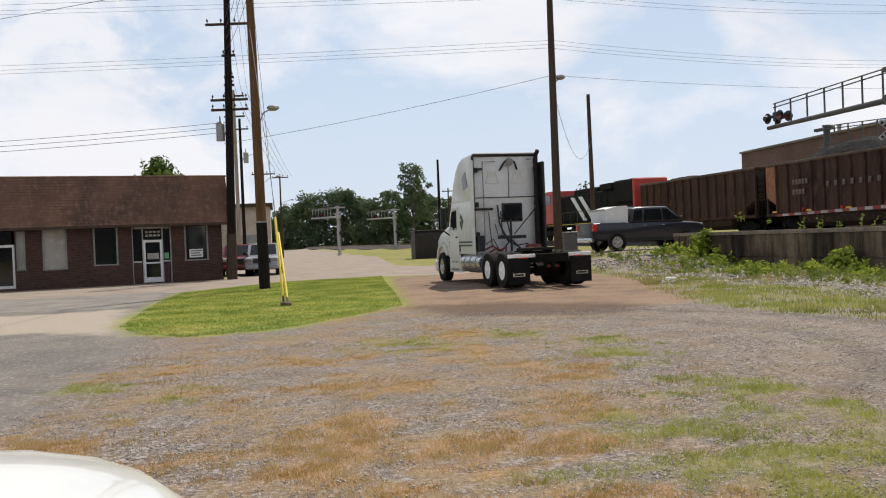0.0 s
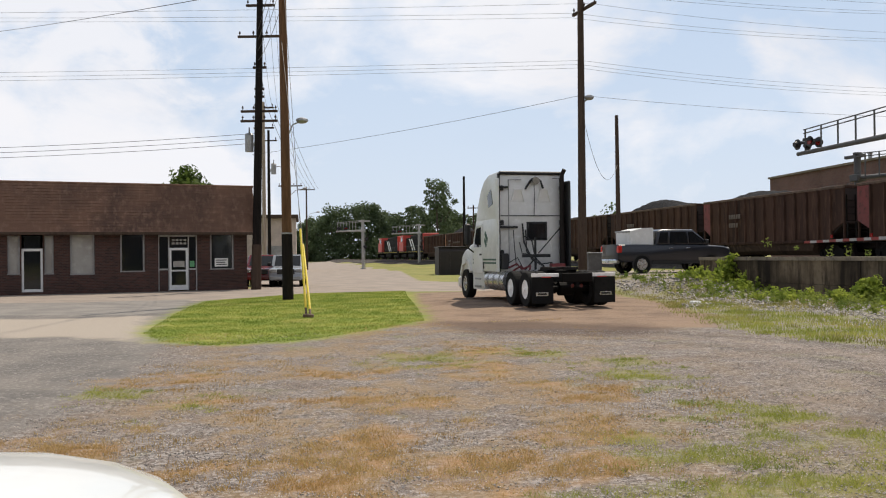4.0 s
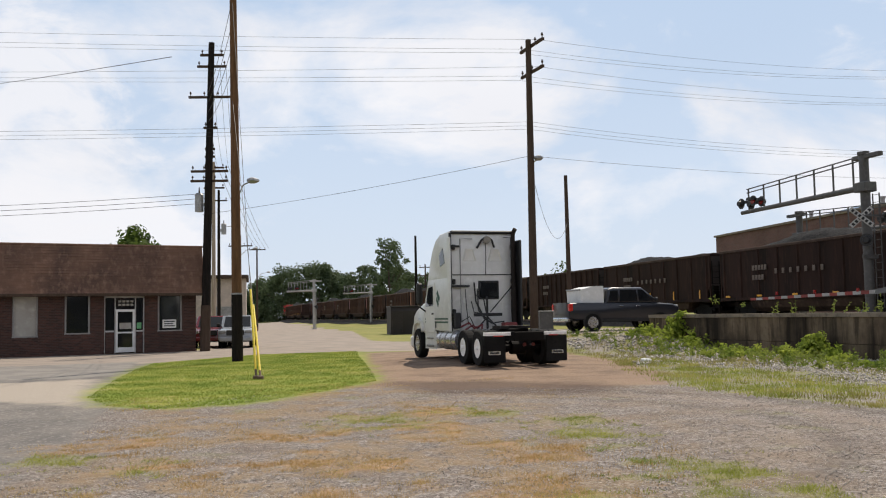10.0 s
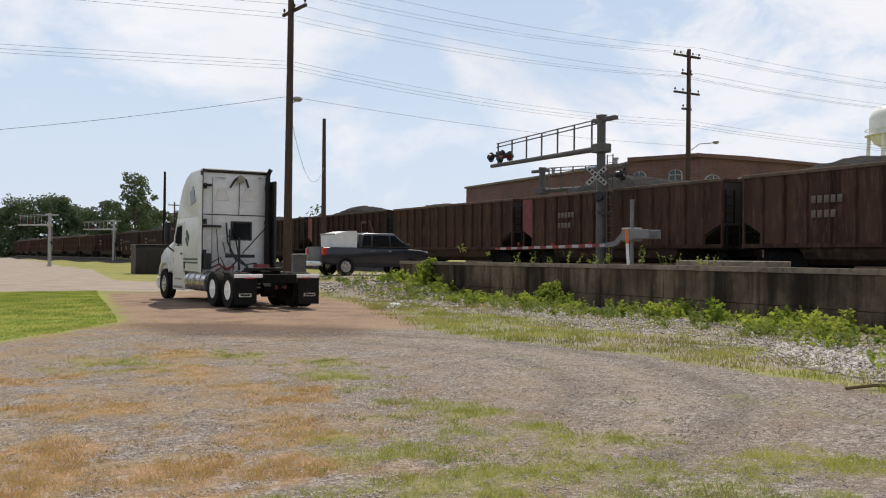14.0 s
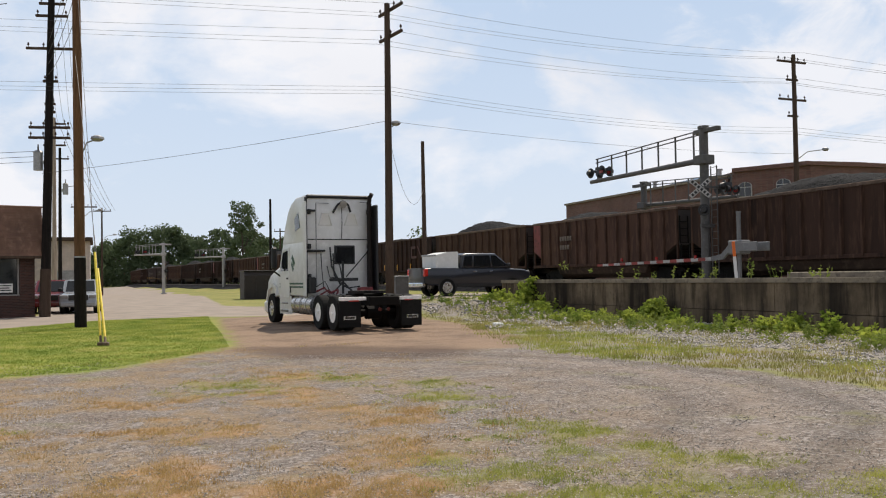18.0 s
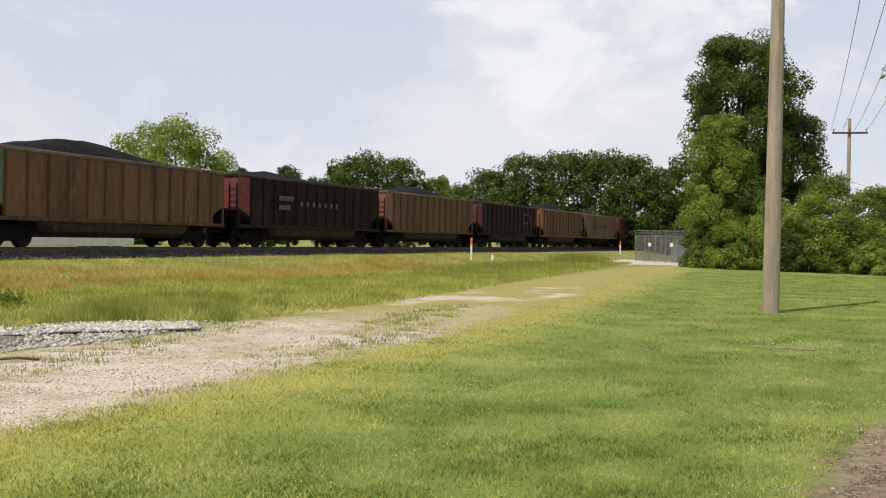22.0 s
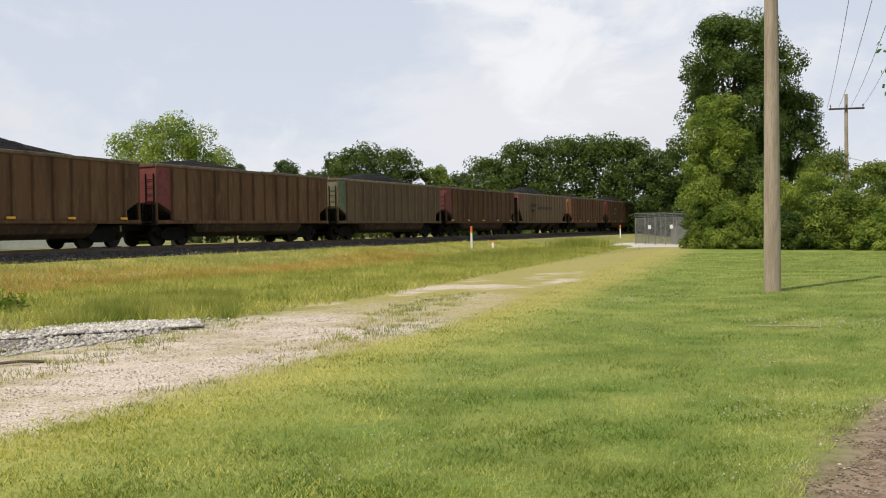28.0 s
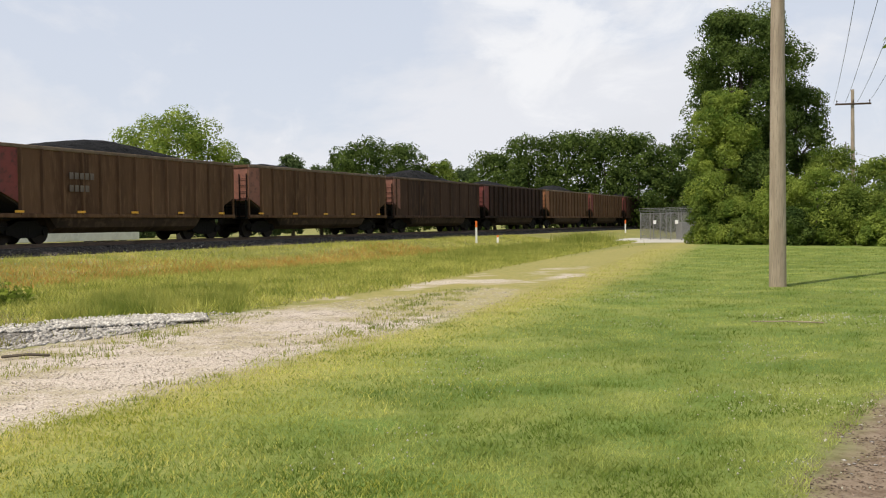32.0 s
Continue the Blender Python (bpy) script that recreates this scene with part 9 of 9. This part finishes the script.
for k, (b, d, h, r, leaf) in enumerate(((-149.6, 150, 12.8, 3.6, "leaf_far"), (-151.2, 150, 12.0, 4, "leaf_far"), (-152.7, 150, 13.4, 4, "leaf_far"), (-154.4, 155, 12.2, 4.5, "leaf_far"), (-155.8, 150, 14.2, 4.8, "leaf_dark"), (-157.2, 146, 15.6, 6.0, "leaf_dark"), (-159.4, 148, 14.6, 5.8, "leaf_dark"), (-161.6, 150, 12.2, 4.2, "leaf_mid"), (-163.3, 155, 11.2, 4.5, "leaf_far"),
        (-165.0, 133, 12.2, 5.5, "leaf_dark"), (-167.0, 130, 13.8, 6.0, "leaf_dark"), (-169.3, 130, 14.6, 6.4, "leaf_dark"), (-171.6, 129, 14.2, 6.0, "leaf_dark"), (-173.6, 128, 13.6, 5.4, "leaf_dark"), (-175.6, 127, 12.0, 5.2, "leaf_dark"), (-177.5, 125, 10.5, 5.0, "leaf_dark"), (-179.5, 122, 9.0, 5, "leaf_dark"),
        (-147.5, 160, 8.0, 5, "leaf_far"), (-144, 165, 7.5, 5, "leaf_far"), (-140, 170, 7.2, 5, "leaf_far"), (-187, 120, 8.5, 5, "leaf_mid"), (-190, 118, 8.0, 5, "leaf_mid"))):
    x, y = at(b, d)
    tree(x, y, h, r, "full dark-green tree in the row beyond the track" if leaf == "leaf_dark" else "green tree in the far tree line", leaf, 0.06, 100, 150, 0.19, 50 + k, 0.3, top=0.6, limbs=3, clump=r * 0.24)
# north side, far end of the street
for k, (b, d, h, r) in enumerate(((10.6, 330, 12, 6), (9.9, 325, 14, 7), (9.1, 320, 16, 8), (8.2, 310, 18.5, 8.5), (7.1, 305, 19, 9), (6.0, 300, 19, 8.5), (5.2, 300, 16.5, 7), (4.2, 290, 15, 7.5), (3.1, 285, 17.5, 7), (1.6, 280, 16.5, 7), (0.5, 285, 15, 7), (-0.8, 290, 15, 7), (-2.5, 300, 12, 7), (-4.5, 300, 11, 7), (11.3, 335, 11, 6), (12.3, 330, 10, 6))):
    x, y = at(b, d)
    tree(x, y, h, r, "dark green tree in the wood at the end of the street", "leaf_haze", 0.04, 80, 70, 0.42, 90 + k, 0.4, top=0.55, limbs=2, clump=r * 0.25)
x, y = at(1.75, 262); tree(x, y, 24.0, 7.2, "tall feathery green tree over the wood", "leaf_haze", 0.3, 60, 60, 0.4, 120, 0.35, limbs=10, clump=1.4)
# behind the shop: dark leaf colour carries the shade of backlit crowns
x, y = at(16.9, 105); tree(x, y, 12.0, 4.0, "green tree behind the brick shop", "leaf_dark", 0.3, 50, 50, 0.3, 121, 0.25)
x, y = at(15.6, 108); tree(x, y, 10.4, 3.0, "green tree behind the brick shop", "leaf_dark", 0.3, 40, 70, 0.2, 122, 0.25)
x, y = at(24.2, 100); tree(x, y, 8.2, 3.0, "tree top showing over the shop roof", "leaf_mid", 0.3, 30, 40, 0.3, 123, 0.2)
x, y = at(-8.6, 150); tree(x, y, 9.5, 4.0, "thin tree behind the coal cars", "leaf_far", 0.3, 22, 35, 0.3, 124, 0.2)


# ---- weeds, grass, stones ----
def inside(poly, x, y):
    return poly_sd(np.asarray(x, float), np.asarray(y, float), poly)


def weed_patch(name, rs, xs, ys, hs, material, label, leaf=0.09, lush=1.0, spread=0.16):
    """Upright leafy stalks at the places given, as one mass of foliage."""
    V = []
    for x, y, h in zip(xs, ys, hs):
        z = zl(x, y)
        for s_ in range(rs.randint(2, 6)):
            lx, ly = rs.normal(0, spread, 2)
            hh = h * rs.uniform(0.6, 1.1)
            n = int(max(6, 26 * hh * lush))
            t = rs.uniform(0.08, 1, n)
            p = np.stack([x + lx * (0.8 + 0.4 * t), y + ly * (0.8 + 0.4 * t), z + hh * t], 1)
            d = rs.normal(size=(n, 3)) * np.array([1, 1, 0.35])
            d[:, 2] = np.abs(d[:, 2]) + 0.35
            d /= np.linalg.norm(d, axis=1)[:, None]
            s = (leaf * rs.uniform(0.6, 1.5, n) * (1.25 - 0.6 * t))[:, None]
            up = np.cross(d, rs.normal(size=(n, 3))); up /= np.linalg.norm(up, axis=1)[:, None]
            V.append(np.stack([p, p + d * s * 1.0 + up * s * 0.6, p + d * s * 2.1 + np.array([0, 0, -0.2]) * s, p + d * s * 1.0 - up * s * 0.6], 1).reshape(-1, 3))
            w_ = 0.008
            V.append(np.array([(x + lx * 0.8 - w_, y + ly * 0.8, z), (x + lx * 0.8 + w_, y + ly * 0.8, z), (x + lx * 1.2 + w_ * 0.4, y + ly * 1.2, z + hh), (x + lx * 1.2 - w_ * 0.4, y + ly * 1.2, z + hh)]))
    V = np.concatenate(V)
    ob = new(name, raw_mesh(name, V, np.arange(len(V)).reshape(-1, 4), M[material]))
    return tagged(ob, label, "weeds", kind="stuff")


def blades(name, rs, x, y, h, material, label, lean=0.45, w=0.006, seg=1):
    n = len(x)
    z = land(x, y)
    a_ = rs.uniform(0, 2 * np.pi, n)
    dx, dy = np.cos(a_), np.sin(a_)
    l_ = h * lean * rs.uniform(0.2, 1.0, n)
    b_ = rs.uniform(0, 2 * np.pi, n)
    ww = np.asarray(w) * rs.uniform(0.7, 1.5, n)
    p0 = np.stack([x - dx * ww, y - dy * ww, z - 0.01], 1)
    p1 = np.stack([x + dx * ww, y + dy * ww, z - 0.01], 1)
    p2 = np.stack([x + np.cos(b_) * l_, y + np.sin(b_) * l_, z + h], 1)
    v = np.stack([p0, p1, p2], 1).reshape(-1, 3)
    ob = new(name, raw_mesh(name, v, np.arange(3 * n).reshape(-1, 3), M[material]))
    return tagged(ob, label, "grass", kind="stuff")


def scatter(rs, poly, n, inset=0.0):
    xs = [p[0] for p in poly]; ys = [p[1] for p in poly]
    x = rs.uniform(min(xs), max(xs), n * 3); y = rs.uniform(min(ys), max(ys), n * 3)
    k = inside(poly, x, y) > inset
    return x[k][:n], y[k][:n]


def stones(name, rs, x, y, size, material, label, squash=0.6, z=None):
    n = len(x)
    base = np.array([(1, 0, 0), (0, 1, 0), (-1, 0, 0), (0, -1, 0), (0, 0, 1), (0, 0, -1)], float)
    tri = np.array([(0, 1, 4), (1, 2, 4), (2, 3, 4), (3, 0, 4), (1, 0, 5), (2, 1, 5), (3, 2, 5), (0, 3, 5)])
    z = land(x, y) if z is None else z
    s = size * rs.uniform(0.5, 1.6, n)
    v = base[None] * rs.uniform(0.65, 1.25, (n, 6, 1)) * s[:, None, None] * np.array([1, 1, squash])
    a_ = rs.uniform(0, 2 * np.pi, n)
    c, q = np.cos(a_)[:, None], np.sin(a_)[:, None]
    v = np.stack([v[..., 0] * c - v[..., 1] * q + x[:, None], v[..., 0] * q + v[..., 1] * c + y[:, None], v[..., 2] + (z + s * 0.2)[:, None]], -1)
    f = tri[None] + (np.arange(n) * 6)[:, None, None]
    ob = new(name, raw_mesh(name, v.reshape(-1, 3), f.reshape(-1, 3), M[material]))
    return tagged(ob, label, "stones", kind="stuff")


rs = np.random.RandomState(8)
# weeds along the foot of the wall
wx = np.array([p[0] for p in (WALL + WALL_S[1:])[::-1]]); wy = np.array([p[1] for p in (WALL + WALL_S[1:])[::-1]])
n = 300
y = rs.uniform(-16.5, 39.5, n); off = np.abs(rs.normal(0, 1.2, n)) + 0.25
x = np.interp(y, wy, wx) - off
k = rs.uniform(0, 1, n) < 0.35 + 0.65 * (np.sin(y * 0.9) + np.sin(y * 0.37 + 1) > -0.3)
weed_patch("weeds", rs, x[k], y[k], rs.uniform(0.15, 0.55, k.sum()), "weed", "bright yellow-green leafy weeds along the dock wall", 0.075, 1.6, 0.13)
y = np.concatenate([rs.uniform(-16.5, 14, 170), rs.uniform(-17, -2, 170)]); x = np.interp(y, wy, wx) - rs.uniform(0.4, 2.2, 340)
weed_patch("weeds", rs, x, y, rs.uniform(0.25, 0.7, 340), "weed_dark", "slender spiky horsetail weeds along the dock wall", 0.026, 3.5, 0.08)
y = rs.uniform(-16.5, 8, 150); x = np.interp(y, wy, wx) - rs.uniform(0.3, 2.0, 150)
k = np.sin(y * 1.7) + np.sin(y * 0.6 + 2) > -0.4
weed_patch("weeds", rs, x[k], y[k], rs.uniform(0.28, 0.72, k.sum()), "weed", "upright broad-leaved weeds along the dark wall", 0.055, 1.6)
y = rs.uniform(-12, 16, 48); x = np.interp(y, wy, wx) - rs.uniform(3.0, 6.0, 48)
weed_patch("weeds", rs, x, y, rs.uniform(0.2, 0.6, 48), "weed", "scattered yellowish weeds in the stones", 0.05)
y = rs.uniform(14, 40, 200); x = np.interp(y, wy, wx) - rs.uniform(0.8, 4.0, 200)
weed_patch("weeds", rs, x, y, rs.uniform(0.15, 0.42, 200), "weed_dark", "low mixed weeds between the truck and the wall", 0.05)
for bx_, by_, bh, br in ((10.5, 38.0, 1.0, 0.62), (14.7, 13.6, 1.05, 0.75), (15.0, 12.5, 0.75, 0.6), (12.6, 29.6, 0.7, 0.5)):
    tree(bx_, by_, bh, br, "leafy yellow-green bush against the dock wall", "weed", 0.02, 30, 44, 0.07, int(bx_ * 31 + by_ * 7), 0.02, name="bush", z=zl(bx_, by_), limbs=3, clump=0.24)
y = np.concatenate([rs.uniform(-11, -3, 14), rs.uniform(24, 38, 12)]); x = np.interp(y, wy, wx) + rs.uniform(0.6, 2.0, 26)
vv = weed_patch("weeds", rs, x * 1.0, y, rs.uniform(0.2, 0.6, 26), "weed_dark", "small tufts of weed on top of the dock", 0.045)
vv.location.z = DOCK - 0.03
for px_, py_ in ((17.2, -6.2), (17.6, -7.0), (17.0, -4.9)):
    tree(px_, py_, 1.15, 0.32, "dry brown seed-headed weed on the dock", "weed_dry", 0.1, 14, 16, 0.035, int(px_ * 100), 0.012, name="bush", z=DOCK - 0.02, limbs=6, clump=0.14)

# meadow and lawn
x, y = rs.uniform(8.5, 24.5, 90000), rs.uniform(-75, -11, 90000)
k = (inside(ZONES["lane"], x, y) < 0.1) & (inside(ZONES["stones"], x, y) < 0.1) & (x < track_x(y) - 3.4) & (x > np.interp(y, [-75, -34, -24, -15, -11], [4, 6, 8.3, 9.2, 10])) & ~((y > -18) & (x > 15.5))
x, y = x[k], y[k]
blades("meadow_grass", rs, x, y, rs.uniform(0.05, 0.20, len(x)) * np.where(np.sin(x * 0.7) * np.cos(y * 0.4) > 0.3, 1.3, 0.8), "blade_meadow", "tall yellow-green meadow grass beside the track", 1.5, 0.012)
d_ = track_x(y) - x
k = (d_ > 9 + 2 * np.sin(y * 0.3)) | (rs.uniform(0, 1, len(x)) < 0.15)
blades("meadow_grass", rs, x[k] + rs.normal(0, 0.1, k.sum()), y[k] + rs.normal(0, 0.1, k.sum()), rs.uniform(0.06, 0.24, k.sum()), "blade_green", "fresh green grass at the edge of the meadow", 1.3, 0.012)
k = (np.abs(d_ - 8 + np.sin(y * 0.21)) < 2.2) & (rs.uniform(0, 1, len(x)) < 0.6) & (y > -52)
blades("meadow_grass", rs, x[k] + rs.normal(0, 0.1, k.sum()), y[k] + rs.normal(0, 0.1, k.sum()), rs.uniform(0.14, 0.34, k.sum()), "blade_rust", "rust-brown seeding grass in the meadow", 1.2, 0.010)
k = (np.abs(d_ - 8.6 + np.sin(y * 0.21)) < 1.6) & (rs.uniform(0, 1, len(x)) < 0.03) & (y > -45)
fl_ = stones("meadow_flowers", rs, x[k][::2], y[k][::2], 0.02, "flower_orange", "small orange flowers in the meadow", 0.8)
fl_.location.z = 0.2
k = (d_ < 6) & (rs.uniform(0, 1, len(x)) < 0.03) & (y > -40)
fl_ = stones("meadow_flowers", rs, x[k][::2], y[k][::2], 0.022, "flower", "small white flowers below the track bank", 0.8)
fl_.location.z = 0.16
x_, y_ = rs.uniform(8.6, 14.0, 26000), rs.uniform(-21, -12.5, 26000)
k = (inside(ZONES["stones"], x_, y_) < -0.1) & (inside(ZONES["lane"], x_, y_) < -0.2) & (x_ + 0.55 * (y_ + 14) > 8.3) & (x_ + 0.55 * (y_ + 14) < 12.0) & (fractal(x_, y_, 0.7, 91) > 0.46)
blades("meadow_grass", rs, x_[k], y_[k], rs.uniform(0.08, 0.34, k.sum()), "blade_green", "taller fresh green grass behind the stone heap", 0.8, 0.010)
# rank clumps of tall grass near the marker posts
x, y = rs.normal(12.3, 0.9, 2600), rs.normal(-73, 3.5, 2600)
blades("meadow_grass", rs, x, y, rs.uniform(0.35, 0.95, 2600), "blade_green", "tall rank clump of grass by the fenced enclosure", 0.5, 0.02)
x, y = rs.normal(12.6, 1.6, 7000), rs.normal(-52, 6.0, 7000)
blades("meadow_grass", rs, x, y, rs.uniform(0.15, 0.5, 7000), "blade_green", "taller green grass round the marker posts", 0.7, 0.014)
r_ = 3.0 + 52 * rs.uniform(0, 1, 440000) ** 1.7
a_ = np.radians(rs.uniform(-192, -128, 440000))
x, y = -np.sin(a_) * r_, np.cos(a_) * r_
k = (inside(ZONES["lawn"], x, y) > -0.3 * rs.uniform(0, 2, len(x))) & (inside(ZONES["mulch"], x, y) < 0)
x, y = x[k], y[k]
dryness = np.clip(inside(ZONES["worn"], x, y) / 1.6 + 0.35, 0, 1) + 1.1 * np.clip(1 - inside(ZONES["lawn"], x, y) / 3.4, 0, 1) - 0.25 + 0.7 * (fractal(x, y, 0.45, 33) - 0.5)
k = rs.uniform(0, 1, len(x)) < dryness * 0.8
blades("lawn_grass", rs, x[k], y[k], rs.uniform(0.012, 0.05, k.sum()), "blade_meadow", "yellowed dry grass along the lane edge of the lawn", 1.6, 0.007)
x, y = x[~k], y[~k]
blades("lawn_grass", rs, x, y, rs.uniform(0.014, 0.044, len(x)) * (0.8 + 0.5 * fractal(x, y, 1.1, 70)), "blade", "short mown green grass of the lawn", 1.5, 0.0055 + 0.012 * np.clip(np.hypot(x, y) / 40 - 0.3, 0, 1))
x, y = scatter(rs, ZONES["island"], 90000, 0.1)
blades("island_grass", rs, x, y, rs.uniform(0.015, 0.045, len(x)), "blade_island", "mown green grass of the roadside island", 2.0, 0.008)
# clover heads
x, y = rs.uniform(-4, 4, 9000), rs.uniform(-22, -4, 9000)
k = (inside(ZONES["lawn"], x, y) > 0.2) & (fractal(x, y, 0.8, 15) + rs.normal(0, 0.04, len(x)) > 0.62)
stones("clover_heads", rs, x[k], y[k], 0.0065, "flower", "tiny white clover heads in the lawn", 1.0).location.z = 0.045
x, y = rs.normal(-1.0, 0.75, 130), rs.normal(-15.9, 0.45, 130)
stones("clover_heads", rs, x, y, 0.009, "flower", "white clover heads in a patch behind the pole", 1.0).location.z = 0.04
# a fallen twig in the mown grass, and a heap of pale stone beside the lane
tw = thing("twig", pose(-0.55, -15.2, zl(-0.55, -15.2)), "thin bare tan twig fallen on the mown grass", "twig")
part("stem", Geo().cyl((-0.5, -0.1, 0.02), (0.05, 0.05, 0.045), 0.012, n=6).cyl((0.05, 0.05, 0.045), (0.55, 0.02, 0.03), 0.010, n=6), M["pole_grey"], tw)
part("side_shoot", Geo().cyl((0.05, 0.05, 0.045), (0.36, 0.22, 0.05), 0.007, n=5), M["pole_grey"], tw)
x, y = scatter(rs, [(11.6, -11.2), (10.1, -12.3), (8.75, -13.7), (9.4, -14.6), (10.3, -14.2), (11.6, -12.6)], 5200, -0.05)
m_ = np.clip(fractal(x, y, 0.9, 52) + rs.normal(0, 0.06, len(x)) - 0.34, 0, 0.3) * 0.16
k = m_ > 0.006
stones("limestone_chips", rs, x[k], y[k], 0.036, "stone_white", "heap of whitish limestone chips beside the gravel lane", z=land(x[k], y[k]) + m_[k])
# dry tufts over the lot, and green ones at its edges
def tufts(name, cx, cy, per, spread, h0, h1, material, label, w=0.006):
    x = np.repeat(cx, per) + rs.normal(0, spread, len(cx) * per)
    y = np.repeat(cy, per) + rs.normal(0, spread, len(cx) * per)
    return blades(name, rs, x, y, rs.uniform(h0, h1, len(x)), material, label, 0.8, w)
def spot_tufts(name, spots, seed, n, h0, h1, material, label):
    """Small tufts spread as the cover of the lot goes, thinning out at its edges."""
    x, y = rs.uniform(-5.5, 6.0, n * 5), rs.uniform(3.6, 17.5, n * 5)
    c = cover(spots, x, y, seed)
    k = rs.uniform(0, 1, len(x)) < c ** 1.3 * np.clip((19 - y) / 12, 0.25, 1)
    x, y, c = x[k][:n], y[k][:n], c[k][:n]
    per = 12
    hh = np.repeat(rs.uniform(0.45, 1.25, len(x)) * (0.6 + 0.5 * c), per) * rs.uniform(h0, h1, len(x) * per)
    x = np.repeat(x, per) + rs.normal(0, 0.035, len(x) * per)
    y = np.repeat(y, per) + rs.normal(0, 0.035, len(y) * per)
    return blades(name, rs, x, y, hh, material, label, 1.6, 0.0035)


spot_tufts("dry_tufts", RUST, 60, 14000, 0.01, 0.045, "blade_dry", "scorched rust-brown tufts of grass over the gravel lot")
spot_tufts("green_tufts", GREEN, 40, 12000, 0.012, 0.06, "blade_green", "green tufts of grass over the gravel lot")
cx, cy = scatter(rs, ZONES["lot"], 1500, 0.2)
k = (np.sin(cx * 1.3 + 0.5 * cy) + np.sin(cy * 0.9 - cx * 0.6) + rs.normal(0, 0.5, len(cx)) > 0.4) & (cx < 3)
tufts("dry_tufts", cx[k], cy[k], 40, 0.12, 0.01, 0.045, "blade_dry", "thin dead grass over the gravel lot", 0.004)
cx, cy = scatter(rs, ZONES["weeds"], 3200, -0.3)
o_ = np.interp(cy, wy, wx) - cx + 0.5 * np.sin(cy * 0.9)
k = (o_ > 5.6) & (cy > 7) & (cy < 30)
k2 = k & (fractal(cx, cy, 0.5, 24) > 0.5)
k &= ~k2
tufts("edge_grass", cx[k2], cy[k2], 34, 0.2, 0.03, 0.10, "blade_edge", "dull straw-coloured grass along the edge of the gravel", 0.008)
tufts("edge_grass", cx[k], cy[k], 34, 0.2, 0.03, 0.12, "blade_green", "green grass along the edge of the gravel", 0.008)
k = (o_ > 2.4) & (rs.uniform(0, 1, len(cx)) < np.where(cy > 26, 0.45, 0.16))
tufts("edge_grass", cx[k], cy[k], 26, 0.18, 0.05, 0.18, "blade_edge", "rough straw-coloured grass between the gravel and the wall", 0.008)
cx, cy = scatter(rs, ZONES["lane"], 1500, -0.1)
k = np.sin(cx * 2.1 + cy * 0.3) + rs.normal(0, 0.4, len(cx)) > 0.5
tufts("lane_tufts", cx[k], cy[k], 18, 0.09, 0.02, 0.08, "blade_green", "thin grass tufts along the gravel lane")
# stones
x, y = scatter(rs, ZONES["stones"], 34000, -0.5)
k = fractal(x, y, 0.55, 31) + rs.normal(0, 0.08, len(x)) > 0.42
stones("limestone_chips", rs, x[k], y[k], 0.036, "stone", "pale limestone chips strewn along the wall strip")
x, y = scatter(rs, ZONES["weeds"], 22000, 0.2); o_ = np.interp(y, wy, wx) - x
k = (y > 9) & (y < 27) & (o_ > 1.4) & (o_ < 5.8 + np.sin(y))
stones("limestone_chips", rs, x[k], y[k], 0.035, "stone", "pale stones between the grass and the weedy wall")
x, y = scatter(rs, ZONES["weeds"], 12000, 0.2); k = (y > 27) & (fractal(x, y, 0.35, 77) > 0.45)
stones("limestone_chips", rs, x[k], y[k], 0.06, "stone_grey", "grey stones on the slope below the crossing")
r_ = 3.5 + 16.5 * rs.uniform(0, 1, 110000) ** 1.25; a_ = np.radians(rs.uniform(-50, 32, 110000))
x, y = -np.sin(a_) * r_, np.cos(a_) * r_
k = inside(ZONES["lot"], x, y) > 0
k = np.flatnonzero(k)
stones("lot_gravel", rs, x[k[::2]], y[k[::2]], 0.0075, "stone_pale", "loose pale gravel over the lot", 0.5)
stones("lot_gravel", rs, x[k[1::2]], y[k[1::2]], 0.0085, "stone_grey", "loose grey gravel over the lot", 0.5)
x, y = scatter(rs, ZONES["lane"], 22000, 0.1)
stones("lane_gravel", rs, x, y, 0.009, "stone_pale", "loose pale gravel over the lane", 0.7)
x, y = scatter(rs, ZONES["mulch"][:5] + [(-3.2, -10), (-3.2, -4.6)], 14000, -0.15)
stones("wood_chips", rs, x, y, 0.009, "chip_brown", "brown wood chips and grit over the bare patch", 0.4)
x, y = scatter(rs, ZONES["mulch"][:5] + [(-3.2, -10), (-3.2, -4.6)], 500, -0.1)
stones("wood_chips", rs, x, y, 0.013, "stone", "pale stones among the wood chips", 0.4)
# coarse stones on the near shoulder of the track bank
q_ = rs.uniform(-88, -8, 14000)
u_ = rs.uniform(1.5, 3.5, len(q_))
bx_ = np.interp(q_, TS, TCX); by_ = np.interp(q_, TS, TCY); sl_ = np.interp(q_, TS, TSL)
nn_ = np.hypot(1, sl_)
stones("ballast_stones", rs, bx_ - u_ / nn_, by_ + u_ * sl_ / nn_, 0.04, "ballast_stone", "loose grey-brown ballast stones beside the track", 0.8, np.clip(0.86 - (u_ - 1.75) * 0.31, 0.3, 0.86))


motions()
